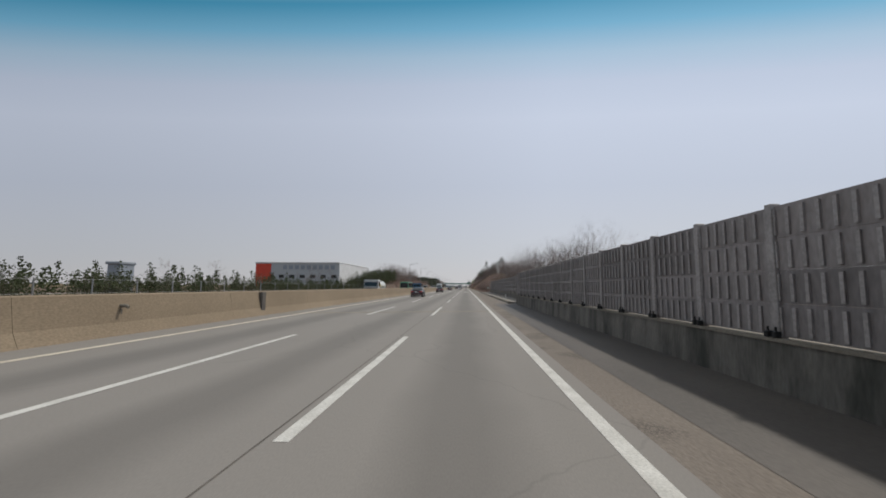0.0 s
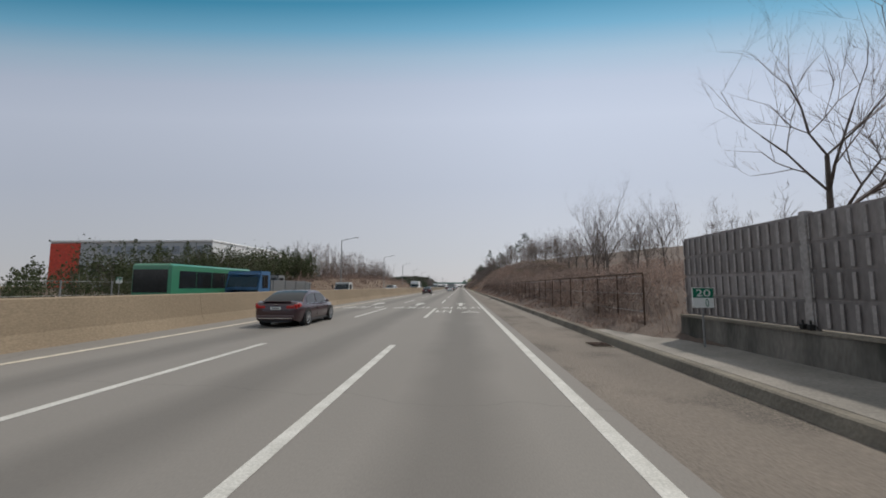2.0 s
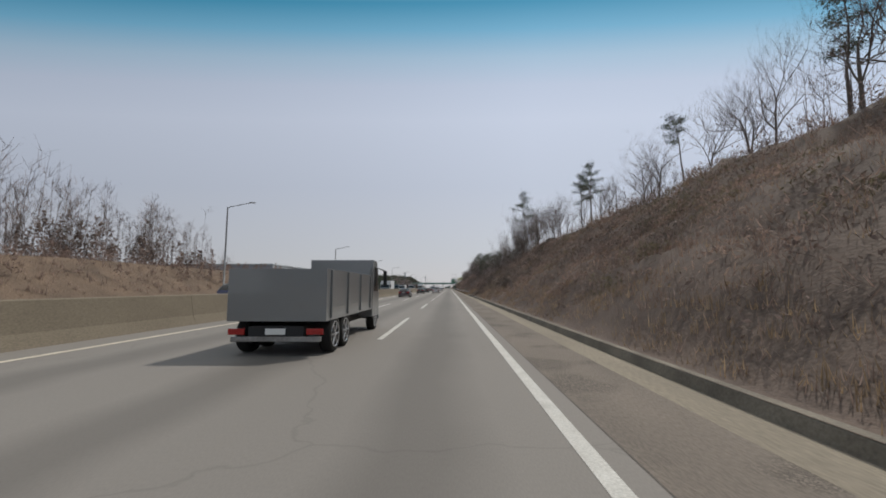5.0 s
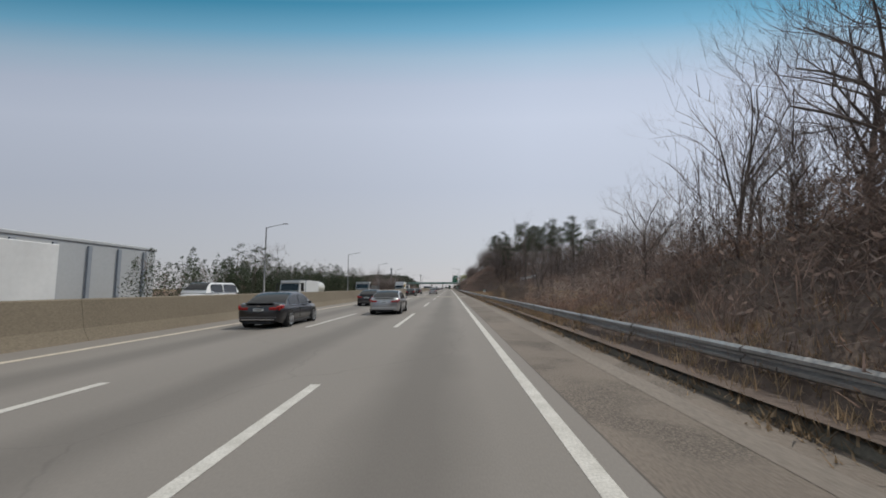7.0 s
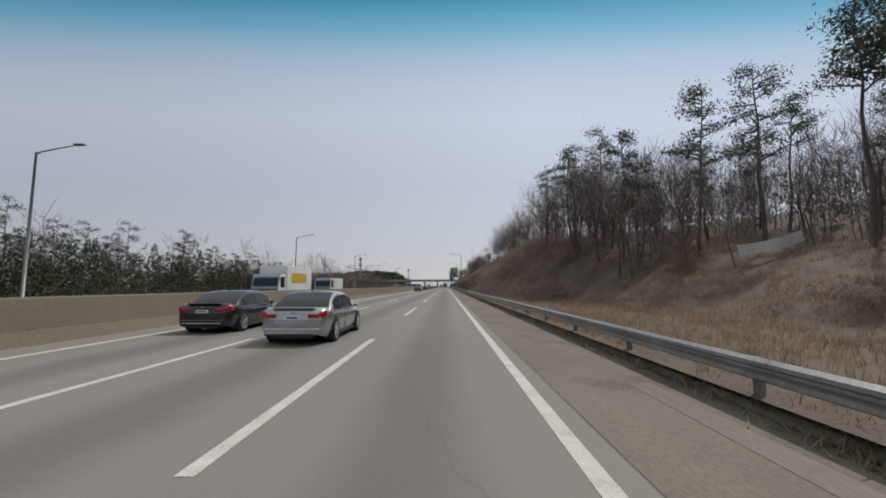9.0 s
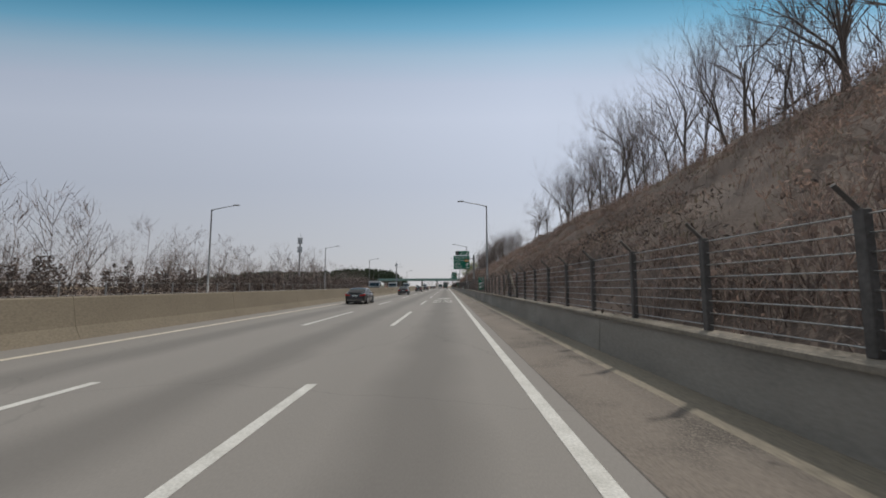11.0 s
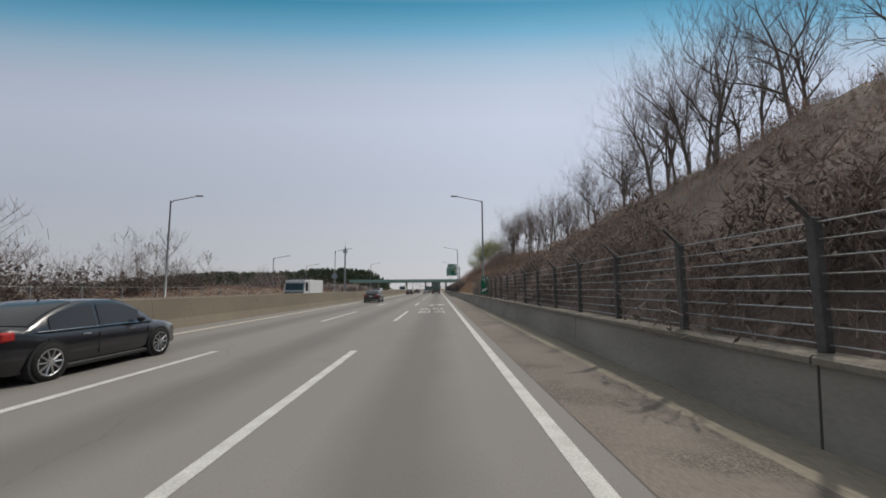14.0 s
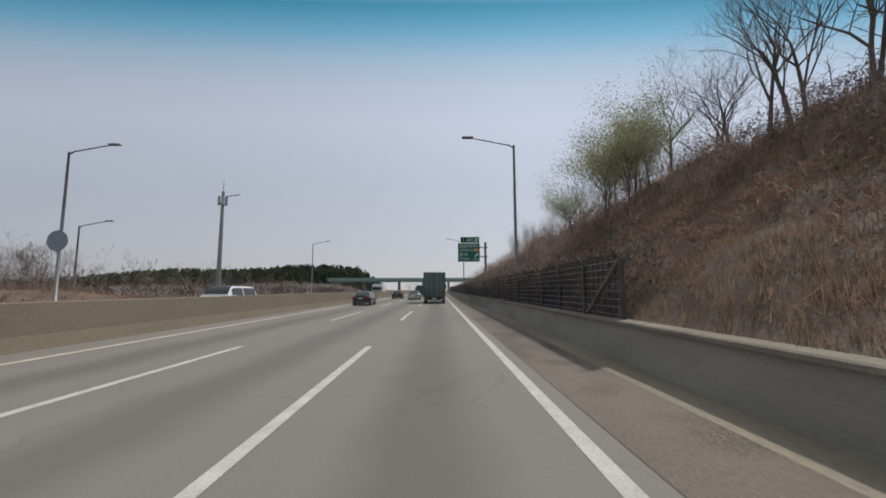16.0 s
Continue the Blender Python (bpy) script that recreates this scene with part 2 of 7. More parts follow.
LANES = (-7.65, -4.5, -1.5)
M = dict(
    road=road_material("worn_asphalt", (0.222, 0.206, 0.19), LANES),
    road_far=road_material("worn_asphalt_opposite", (0.22, 0.21, 0.195), (-19.6, -16.6, -13.6)),
    shoulder=crumbled(mat("shoulder_asphalt", (0.198, 0.168, 0.142), (0.145, 0.124, 0.106), scale=0.8, fine=40, bump=0.6, stretch=(1, 0.3, 1))),
    gutter=mat("gutter_concrete", (0.29, 0.253, 0.195), (0.20, 0.174, 0.138), scale=0.9, fine=30, bump=0.3, stretch=(1, 0.2, 1)),
    paint=mat("white_road_paint", (0.62, 0.61, 0.58), (0.42, 0.41, 0.38), scale=3, fine=45, bump=0.25, amount=0.8, rough=0.7),
    paint_y=mat("cream_road_paint", (0.66, 0.60, 0.50), (0.46, 0.41, 0.33), scale=3, fine=45, bump=0.25, amount=0.8, rough=0.7),
    kerb=mat("kerb_concrete", (0.24, 0.215, 0.175), (0.13, 0.115, 0.095), scale=1.2, fine=25, bump=0.5),
    walkway=mat("pale_walkway_concrete", (0.30, 0.275, 0.247), (0.20, 0.185, 0.165), scale=1.2, fine=25, bump=0.3),
    fpost=mat("dark_fence_post", (0.13, 0.12, 0.115), (0.075, 0.07, 0.066), scale=2, fine=25, rough=0.7, metal=0.2, bump=0.2),
    seam=mat("dark_seam", (0.085, 0.075, 0.068), (0.14, 0.125, 0.112), scale=2, fine=30, bump=0.2),
    # asphalt with the noise wall's shadow put into its base colour
    wall_shade=mat("asphalt_painted_shade", (0.105, 0.092, 0.082), (0.07, 0.062, 0.056), scale=0.9, fine=35, bump=0.3, rough=0.6, stretch=(1, 0.3, 1)),
    olive=mat("olive_barrier_concrete", (0.20, 0.17, 0.128), (0.158, 0.133, 0.1), scale=0.5, fine=30, bump=0.06, stretch=(1, 0.5, 1)),
    median=mat("tan_barrier_concrete", (0.275, 0.215, 0.15), (0.22, 0.17, 0.118), scale=0.5, fine=30, bump=0.06, stretch=(1, 0.5, 1)),
    wallc=mat("dark_stained_concrete", (0.22, 0.20, 0.178), (0.055, 0.054, 0.046), scale=1.6, fine=20, bump=0.5, amount=0.5, stretch=(1, 1, 0.3)),
    wallc2=mat("grey_retaining_concrete", (0.31, 0.288, 0.256), (0.20, 0.186, 0.166), scale=0.8, fine=20, bump=0.12, stretch=(1, 0.5, 1.6), grain=0.3),
    slab=mat("pale_deck_concrete", (0.262, 0.24, 0.21), (0.23, 0.212, 0.185), scale=0.7, fine=30, bump=0.03, stretch=(1, 0.3, 1), grain=0.2),
    coping=mat("coping_concrete", (0.27, 0.24, 0.20), (0.17, 0.15, 0.12), scale=1.5, fine=25, bump=0.4),
    earth=mat("dry_earth", (0.155, 0.115, 0.093), (0.09, 0.068, 0.058), scale=0.7, fine=14, bump=0.5, bump_d=0.05, amount=1.0),
    verge=mat("dry_grass_ground", (0.195, 0.138, 0.098), (0.115, 0.084, 0.062), scale=0.6, fine=9, bump=0.8, bump_d=0.15),
    field=mat("stubble_field", (0.27, 0.19, 0.115), (0.17, 0.13, 0.08), scale=0.25, fine=5, bump=0.8, bump_d=0.2, stretch=(1, 0.4, 1)),
    panel=mat("weathered_grey_panel", (0.265, 0.24, 0.236), (0.19, 0.172, 0.168), scale=0.9, fine=14, bump=0.2, rough=0.6, stretch=(1, 1, 0.4), island=0.25),
    panel_edge=mat("galvanised_frame", (0.40, 0.37, 0.36), (0.29, 0.27, 0.26), scale=2, fine=20, rough=0.55, metal=0.3, bump=0.2),
    black=mat("black_iron", (0.02, 0.02, 0.02), rough=0.6, bump=0.1),
    steel=mat("galvanised_steel", (0.40, 0.40, 0.40), (0.27, 0.265, 0.26), scale=1.5, fine=20, rough=0.45, metal=0.75, bump=0.15),
    rust=mat("rusty_iron", (0.10, 0.06, 0.04), (0.05, 0.035, 0.03), scale=3, fine=30, rough=0.85, metal=0.2),
    cloth=mat("banner_cloth", (0.82, 0.82, 0.82), (0.72, 0.72, 0.74), scale=2, fine=20, bump=0.1, thin=0.7),
    netting=mat("black_shade_net", (0.06, 0.052, 0.05), (0.035, 0.03, 0.03), scale=1.5, fine=12, rough=0.9, bump=0.0),
    pole=mat("pole_grey", (0.30, 0.30, 0.30), (0.22, 0.22, 0.22), scale=1.0, fine=20, rough=0.5, metal=0.5, bump=0.1),
    bark=mat("bark", (0.18, 0.148, 0.128), (0.105, 0.088, 0.077), scale=2.0, fine=20, bump=0.6, stretch=(1, 1, 0.3)),
    twig=mat("twigs", (0.25, 0.205, 0.19), (0.16, 0.131, 0.122), scale=0.8, fine=12, bump=0.0, island=0.25),
    pine=mat("pine_needles", (0.105, 0.125, 0.082), (0.058, 0.072, 0.05), scale=1.2, fine=9, bump=0.0, thin=0.15, island=0.25, rough=0.95, spec=0.05),
    bushg=mat("evergreen_leaves", (0.10, 0.115, 0.06), (0.05, 0.062, 0.036), scale=1.0, fine=9, bump=0.0, thin=0.18, island=0.25, rough=0.95, spec=0.05),
    bushb=mat("withered_leaves", (0.32, 0.228, 0.175), (0.19, 0.137, 0.11), scale=1.0, fine=9, bump=0.0, thin=0.4, island=0.4),
    spring=mat("spring_leaves", (0.36, 0.37, 0.20), (0.27, 0.28, 0.155), scale=1.0, fine=9, bump=0.0, thin=0.5, island=0.25, grain=0.2),
    straw=mat("straw", (0.42, 0.31, 0.195), (0.28, 0.20, 0.13), scale=0.9, fine=9, bump=0.0, thin=0.4, island=0.4),
    russet=mat("russet_dead_grass", (0.38, 0.25, 0.185), (0.21, 0.14, 0.112), scale=0.55, fine=5, bump=0.0, thin=0.4, island=0.35),
    bramble=mat("dark_bramble", (0.265, 0.202, 0.178), (0.15, 0.117, 0.105), scale=1.2, fine=9, bump=0.0, thin=0.35, island=0.4),
    vine=mat("dark_dead_vines", (0.18, 0.142, 0.126), (0.09, 0.075, 0.068), scale=1.3, fine=9, bump=0.0, thin=0.2, island=0.45),
    worn=mat("worn_pale_asphalt", (0.225, 0.198, 0.172), (0.17, 0.148, 0.128), scale=1.2, fine=35, bump=0.3, stretch=(1, 0.2, 1)),
    drab=mat("drab_olive_growth", (0.23, 0.195, 0.13), (0.135, 0.118, 0.082), scale=0.6, fine=6, bump=0.0, thin=0.35, island=0.35),
    brush=mat("brown_brush", (0.37, 0.27, 0.225), (0.22, 0.163, 0.142), scale=0.7, fine=9, bump=0.0, thin=0.4, island=0.4),
    sign_green=mat("sign_green", (0.012, 0.165, 0.095), (0.01, 0.145, 0.083), rough=0.5, grain=0.12, bump=0.0),
    sign_white=mat("sign_white", (0.75, 0.76, 0.74), (0.68, 0.69, 0.67), rough=0.5, grain=0.12, bump=0.0),
    sign_orange=mat("sign_orange", (0.65, 0.25, 0.03), rough=0.5, bump=0.0),
    sign_dark=mat("sign_dark", (0.02, 0.025, 0.025), rough=0.5, bump=0.0),
    tyre=mat("tyre_rubber", (0.018, 0.018, 0.018), rough=0.85, bump=0.2, fine=60),
    alloy=mat("alloy_rim", (0.55, 0.55, 0.56), (0.42, 0.42, 0.43), rough=0.3, metal=0.8, bump=0.0),
    glass=mat("tinted_glass", (0.02, 0.022, 0.024), rough=0.16, bump=0.0, spec=0.5, coat=0.15),
    tail=mat("tail_lamp_red", (0.42, 0.02, 0.02), rough=0.15, bump=0.0, coat=0.5),
    lamp=mat("headlamp_clear", (0.6, 0.62, 0.65), rough=0.1, bump=0.0, coat=0.5),
    chrome=mat("chrome", (0.7, 0.7, 0.72), rough=0.15, metal=1.0, bump=0.0),
    white=mat("white_sheet_metal", (0.72, 0.73, 0.74), (0.60, 0.61, 0.62), scale=0.5, fine=6, rough=0.45, grain=0.12, bump=0.0),
    greyb=mat("pale_grey_cladding", (0.42, 0.44, 0.46), (0.36, 0.38, 0.40), scale=0.1, fine=3, rough=0.5, grain=0.12, bump=0.0),
    greyd=mat("blue_grey_cladding", (0.27, 0.30, 0.34), (0.23, 0.26, 0.30), scale=0.1, fine=3, rough=0.5, grain=0.12, bump=0.0),
    bridge=mat("pale_green_steel", (0.22, 0.34, 0.30), (0.18, 0.28, 0.25), scale=0.3, fine=5, rough=0.5, grain=0.12, bump=0.0),
    redp=mat("red_painted_panel", (0.60, 0.07, 0.04), rough=0.5, grain=0.12, bump=0.0),
    plastic=mat("black_plastic", (0.03, 0.03, 0.032), rough=0.6, bump=0.1),
)


def paint_mat(name, c, metal=0.4):
    return mat(name, c, tuple(x * 0.92 for x in c), rough=0.28, metal=metal, bump=0.0, coat=0.8, scale=1, fine=300, spec=0.5)

# ---- mesh helpers ----
def mesh_of(name, bm, material, smooth=False):
    me = bpy.data.meshes.new(name)
    bm.to_mesh(me)
    bm.free()
    me.materials.append(material)
    if smooth:
        me.polygons.foreach_set("use_smooth", [True] * len(me.polygons))
    return me


def part(name, bm, material, parent=None, label="", smooth=False):
    """One bmesh as one mesh object, a child of a thing or of a part (or top-level)."""
    ob = new(name, mesh_of(name, bm, material, smooth))
    if parent is not None:
        ob.parent = parent
    if label:
        ob["label"] = label
    return ob


def raw(name, verts, faces, material, parent=None, smooth=False):
    me = bpy.data.meshes.new(name)
    me.from_pydata(verts, [], faces)
    me.materials.append(material)
    if smooth:
        me.polygons.foreach_set("use_smooth", [True] * len(me.polygons))
    ob = new(name, me)
    if parent is not None:
        ob.parent = parent
    return ob


def empty(name, label, category, m=None, group="", kind=""):
    ob = new(name)
    ob.empty_display_size = 0.2
    if m is not None:
        ob.matrix_basis = m
    return tagged(ob, label, category, group, kind)


def box(bm, x0, x1, y0, y1, z0, z1, bevel=0.0):
    r = bmesh.ops.create_cube(bm, size=1.0)
    vs = r["verts"]
    for v in vs:
        v.co = Vector((x0 + (v.co.x + 0.5) * (x1 - x0), y0 + (v.co.y + 0.5) * (y1 - y0), z0 + (v.co.z + 0.5) * (z1 - z0)))
    if bevel:
        es = list({e for v in vs for e in v.link_edges})
        bmesh.ops.bevel(bm, geom=es, offset=bevel, segments=1, affect="EDGES")
    return vs


def boxed(x0, x1, y0, y1, z0, z1, bevel=0.0):
    bm = bmesh.new()
    box(bm, x0, x1, y0, y1, z0, z1, bevel)
    return bm


def tube(bm, pts, radii, sides=8, cap=True):
    """A round tube through points with a radius at each."""
    rings = []
    for i, p in enumerate(pts):
        p = Vector(p)
        a, b = Vector(pts[max(i - 1, 0)]), Vector(pts[min(i + 1, len(pts) - 1)])
        d = (b - a).normalized()
        u = d.cross(Vector((0, 0, 1)) if abs(d.z) < 0.9 else Vector((1, 0, 0))).normalized()
        v = d.cross(u)
        r = radii[i] if hasattr(radii, "__len__") else radii
        rings.append([bm.verts.new(p + (u * math.cos(2 * math.pi * k / sides) + v * math.sin(2 * math.pi * k / sides)) * r) for k in range(sides)])
    for a, b in zip(rings, rings[1:]):
        for k in range(sides):
            bm.faces.new((a[k], a[(k + 1) % sides], b[(k + 1) % sides], b[k]))
    if cap:
        bm.faces.new(rings[0])
        bm.faces.new(rings[-1][::-1])


def sweep(profile, ys, xoff=None, closed=True):
    """Profile points (x, z) swept along y at the stations ys; xoff(y) shifts it sideways."""
    verts, faces = [], []
    k = len(profile)
    for y in ys:
        o = xoff(y) if xoff else 0.0
        verts += [(x + o, y, z) for x, z in profile]
    for i in range(len(ys) - 1):
        for j in range(k if closed else k - 1):
            a, b = i * k + j, i * k + (j + 1) % k
            faces.append((a, a + k, b + k, b))
    if closed:
        faces.append(tuple(range(k)))
        faces.append(tuple(range(len(ys) * k - 1, (len(ys) - 1) * k - 1, -1)))
    return verts, faces


def stations(a, b, step):
    n = max(1, round((b - a) / step))
    return [a + (b - a) * i / n for i in range(n + 1)]


def lerp(table, y):
    """Piecewise linear value from rows of (y, value)."""
    if y <= table[0][0]:
        return table[0][1]
    for (a, va), (b, vb) in zip(table, table[1:]):
        if y <= b:
            return va + (vb - va) * (y - a) / (b - a)
    return table[-1][1]


# ---- large structure ----
Y0, Y1 = -40.0, 900.0
DASH, PERIOD, PHASE = 7.3, 15.4, 10.75
KERB_X = 2.15
# steepness of the cutting's crest seen from the carriageway, station by station
CREST = [(-60, -0.05), (60, -0.05), (88, 0.06), (122, 0.09), (131, 0.14), (140, 0.25), (154, 0.36), (180, 0.43), (222, 0.43), (248, 0.45),
         (262, 0.40), (272, 0.25), (277, 0.21), (283, 0.11), (291, 0.0), (303, -0.07), (322, -0.03), (335, 0.05), (344, 0.08), (355, 0.095),
         (364, 0.12), (374, 0.24), (384, 0.38), (392, 0.44), (400, 0.46), (428, 0.49), (458, 0.51), (478, 0.49), (500, 0.45), (511, 0.45), (518, 0.42), (526, 0.385),
         (532, 0.35), (540, 0.29), (546, 0.32), (552, 0.37), (564, 0.45), (574, 0.49), (590, 0.46), (640, 0.40), (720, 0.3), (900, 0.1)]
FOOT = [(-60, -0.1), (33, -0.1), (88, -0.1), (90, 0.17), (255, 0.17), (401.0, 0.17), (402.0, 0.70), (900, 0.70)]


BACK = [(-60, 0.10), (290, 0.10), (330, 0.20), (370, 0.20), (395, 0.10), (900, 0.10)]
FOOT_X = [(-60, 2.6), (280, 2.6), (296, 8.0), (330, 10.0), (362, 10.0), (395, 2.6), (900, 2.6)]


def ground_z(x, y):
    """Height of the ground on the right of the road."""
    k = lerp(CREST, y)
    foot = lerp(FOOT, y)
    crest_x, zc = 12.0, EYE + k * 13.1
    zc = max(zc, foot)
    x0 = lerp(FOOT_X, y)
    crest_x += (x0 - 2.6) * 0.7
    if x <= x0:
        return foot + noise.noise(Vector((x * 0.8, y * 0.6, 2.2))) * 0.1 * min(1.0, max(0.0, x - 2.6))
    u = (x - x0) / (crest_x - x0)
    n = noise.noise(Vector((x * 0.35, y * 0.22, 3.1))) * 0.6 + noise.noise(Vector((x * 1.1, y * 0.7, 7.7))) * 0.34
    amp = min(1.0, max(0.0, (x - x0) / 1.5)) * (0.35 + 0.65 * min(1.0, (zc - foot) / 3.0))
    if u <= 1:
        s = u ** 0.92
        z = foot + (zc - foot) * s
    else:
        start = 24.0 + (crest_x - 24.0) * min(1.0, max(0.0, k / 0.08))
        z = zc + max(0.0, x - start) * lerp(BACK, y) * min(1.0, 40.0 / (abs(x - start) + 1))
    z += n * amp
    # far from the road the hills run out into the plain
    return z if x < 60 else z + (-0.4 - z) * min(1.0, (x - 60) / 115) ** 0.8


def left_z(x, y):
    """Height of the ground beyond the opposite carriageway."""
    d = -22.6 - x
    if d < 0:
        return -0.02
    bank = lerp([(-50, 0.0), (110, 0.0), (130, 1.5), (160, 3.0), (205, 3.6), (240, 3.5), (262, 3.2), (272, 1.2), (279, 0.0), (522, 0.0), (538, 1.5), (582, 1.5), (600, 0.0), (900, 0.0)], y)
    bank *= 1.0 if d < 20 else max(0.0, 1 - (d - 20) / 40)
    z = bank * min(1.0, d / 5.0) + min(1.0, d / 3.0) * noise.noise(Vector((x * 0.2, y * 0.12, 1.7))) * 0.35
    return z - 0.02 if d < 1.5 else z


def grid(name, xs, ys, fz, material, label, category):
    verts = [(x, y, fz(x, y)) for y in ys for x in xs]
    k = len(xs)
    faces = [(j * k + i, j * k + i + 1, (j + 1) * k + i + 1, (j + 1) * k + i) for j in range(len(ys) - 1) for i in range(k - 1)]
    ob = raw(name, verts, faces, material, smooth=True)
    return tagged(ob, label, category, kind="structure")


ys_far = stations(-60, 900, 8)
# one sheet of ground to the horizon, below everything
tagged(raw("ground", [(-2600, -600, -0.35), (2600, -600, -0.35), (2600, 3600, -0.35), (-2600, 3600, -0.35)], [(0, 1, 2, 3)], M["field"]),
       "brown winter farmland reaching to the horizon", "ground", kind="structure")
road = grid("road", [-10.9, -9.0, -6.0, -3.0, -1.0, 0.32], ys_far, lambda x, y: 0.0, M["road"],
            "grey worn motorway carriageway with three lanes", "road")
grid("road_opposite", [-23.2, -20, -16, -13, -11.2], ys_far, lambda x, y: 0.0, M["road_far"], "grey opposite motorway carriageway", "road")
grid("road_shoulder", [0.32, 0.6, 0.9, 1.54], ys_far, lambda x, y: 0.0, M["shoulder"], "rough patched asphalt hard shoulder", "road")
grid("gutter_worn", [1.54, 1.85, KERB_X + 0.05], stations(92, 172, 8), lambda x, y: 0.0, M["worn"], "worn asphalt gutter strip", "gutter")
grid("gutter", [1.54, 1.85, KERB_X + 0.05], stations(172, 262, 8), lambda x, y: 0.0, M["gutter"], "pale sandy concrete gutter strip", "gutter")
grid("gutter", [1.54, 1.85, KERB_X + 0.05], stations(402, 900, 8), lambda x, y: 0.0, M["gutter"], "pale concrete gutter below the wall", "gutter")
grid("gutter_rough", [1.54, 1.85, KERB_X + 0.05], stations(262, 402, 8), lambda x, y: 0.0, M["shoulder"], "rough asphalt along the crash barrier", "gutter")
grid("gutter_damp", [1.54, 1.85, KERB_X + 0.05], stations(33, 92, 8), lambda x, y: 0.0, M["shoulder"], "brownish asphalt gutter beside the walkway", "gutter")
# painted shade: dark sheet widens the noise wall's shadow out to x = 0.95
grid("gutter_dark", [0.95, 2.0, 2.95], stations(-60, 33, 8), lambda x, y: 0.004, M["wall_shade"], "asphalt strip below the noise wall, coloured dark as its shadow", "gutter")
xs_r = [2.2, 2.6, 2.9, 3.3, 3.8, 4.4, 5.0, 5.7, 6.5, 7.3, 8.2, 9.2, 10.2, 11.1, 12.0, 13.0, 14.5, 17, 20, 25, 32, 45, 70, 110, 180]
hill = grid("embankment", xs_r, stations(-60, 720, 0.9), ground_z, M["earth"], "steep bare earth cutting with dry winter brush", "hillside")
grid("verge_left", [-22.4, -23.0, -24, -25.5, -27.5, -30, -34, -40, -55, -90, -160][::-1], stations(-60, 900, 4), left_z, M["verge"],
     "dry grassy verge beyond the opposite carriageway", "ground")


def strip(name, x, w, ya, yb, material, label, z=0.004):
    ys = stations(ya, yb, 4)
    v, f = [], []
    for y in ys:
        v += [(x - w / 2, y, z), (x + w / 2, y, z)]
    for i in range(len(ys) - 1):
        f.append((2 * i, 2 * i + 1, 2 * i + 3, 2 * i + 2))
    ob = raw(name, v, f, material, road)
    ob["label"] = label
    return ob


strip("edge_line", 0.0, 0.17, Y0, Y1, M["paint"], "solid white edge line")
strip("edge_line", -9.44, 0.18, Y0, Y1, M["paint_y"], "solid cream edge line by the median")
strip("worn_band", 1.62, 0.34, 262, 345, M["worn"], "pale worn band along the shoulder", 0.004)
strip("seam", 0.33, 0.016, 92, Y1, M["seam"], "dark open seam along the shoulder", 0.003)
strip("seam", -3.16, 0.02, Y0, 60, M["seam"], "dark construction joint beside the lane line", 0.003)
dash_mesh = None
for lx, ph in ((-2.99, PHASE), (-6.13, PHASE + 0.1)):
    for i in range(-2, 46):
        y = ph + i * PERIOD
        if dash_mesh is None:
            d = raw("lane_dash", [(-0.075, -DASH, 0.004), (0.075, -DASH, 0.004), (0.075, 0, 0.004), (-0.075, 0, 0.004)], [(0, 1, 2, 3)], M["paint"], road)
            dash_mesh = d.data
        else:
            d = new("lane_dash", dash_mesh)
            d.parent = road
        d.location = (lx, y, 0)

# median barrier: a sloped concrete wall in long castings
cap_h = 1.11
prof = [(-10.62, 0.0), (-10.66, 0.08), (-10.78, 0.34), (-10.90, cap_h - 0.03), (-10.94, cap_h), (-11.08, cap_h), (-11.12, cap_h - 0.03),
        (-11.2, 0.34), (-11.32, 0.08), (-11.44, 0.0)]
median = empty("median_barrier", "tan weathered concrete median barrier with vertical joints", "barrier", kind="structure")
v, f = sweep(prof, [0.0, 7.69])
seg_mesh = None
for i in range(-5, 118):
    y = i * 7.7
    if seg_mesh is None:
        o = raw("barrier_segment", v, f, M["median"], median)
        seg_mesh = o.data
        olive_mesh = seg_mesh.copy()
        olive_mesh.materials[0] = M["olive"]
    else:
        o = new("barrier_segment", seg_mesh if i < 24 else olive_mesh)
        o.parent = median
    o.location = (0, y, 0)

# fittings on the median barrier
part("expansion_cover", boxed(-10.97, -10.72, 17.6, 17.95, 0.02, cap_h - 0.04, 0.02), M["seam"], median)
for y in (10.3, 475.4, 549.4):
    bm = bmesh.new()
    tube(bm, [(-10.9, y, 0.78), (-10.68, y, 0.78), (-10.62, y, 0.74)], 0.05, 8)
    part("drain_spout", bm, M["coping"], median)
    part("stain", boxed(-10.86, -10.815, y - 0.02, y + 0.03, 0.36, 0.70), M["seam"], median)

# kerb up to the retaining wall
kerb = empty("kerb", "low dark weathered concrete kerb", "kerb", kind="structure")
kp = [(KERB_X, 0.0), (KERB_X + 0.04, 0.23), (KERB_X + 0.07, 0.26), (KERB_X + 0.2, 0.26), (KERB_X + 0.24, 0.24), (KERB_X + 0.24, -0.1), (KERB_X, -0.1)]
v, f = sweep(kp, [0.0, 2.996])
km = None
for i in range(11, 134):
    y = i * 3.0 + 0.3
    if km is None:
        o = raw("kerb_stone", v, f, M["kerb"], kerb)
        km = o.data
    else:
        o = new("kerb_stone", km)
        o.parent = kerb
    o.location = (0.12 if y > 262 else 0, y, 0)
    o.scale.z = 0.66 if y < 262 else 0.36

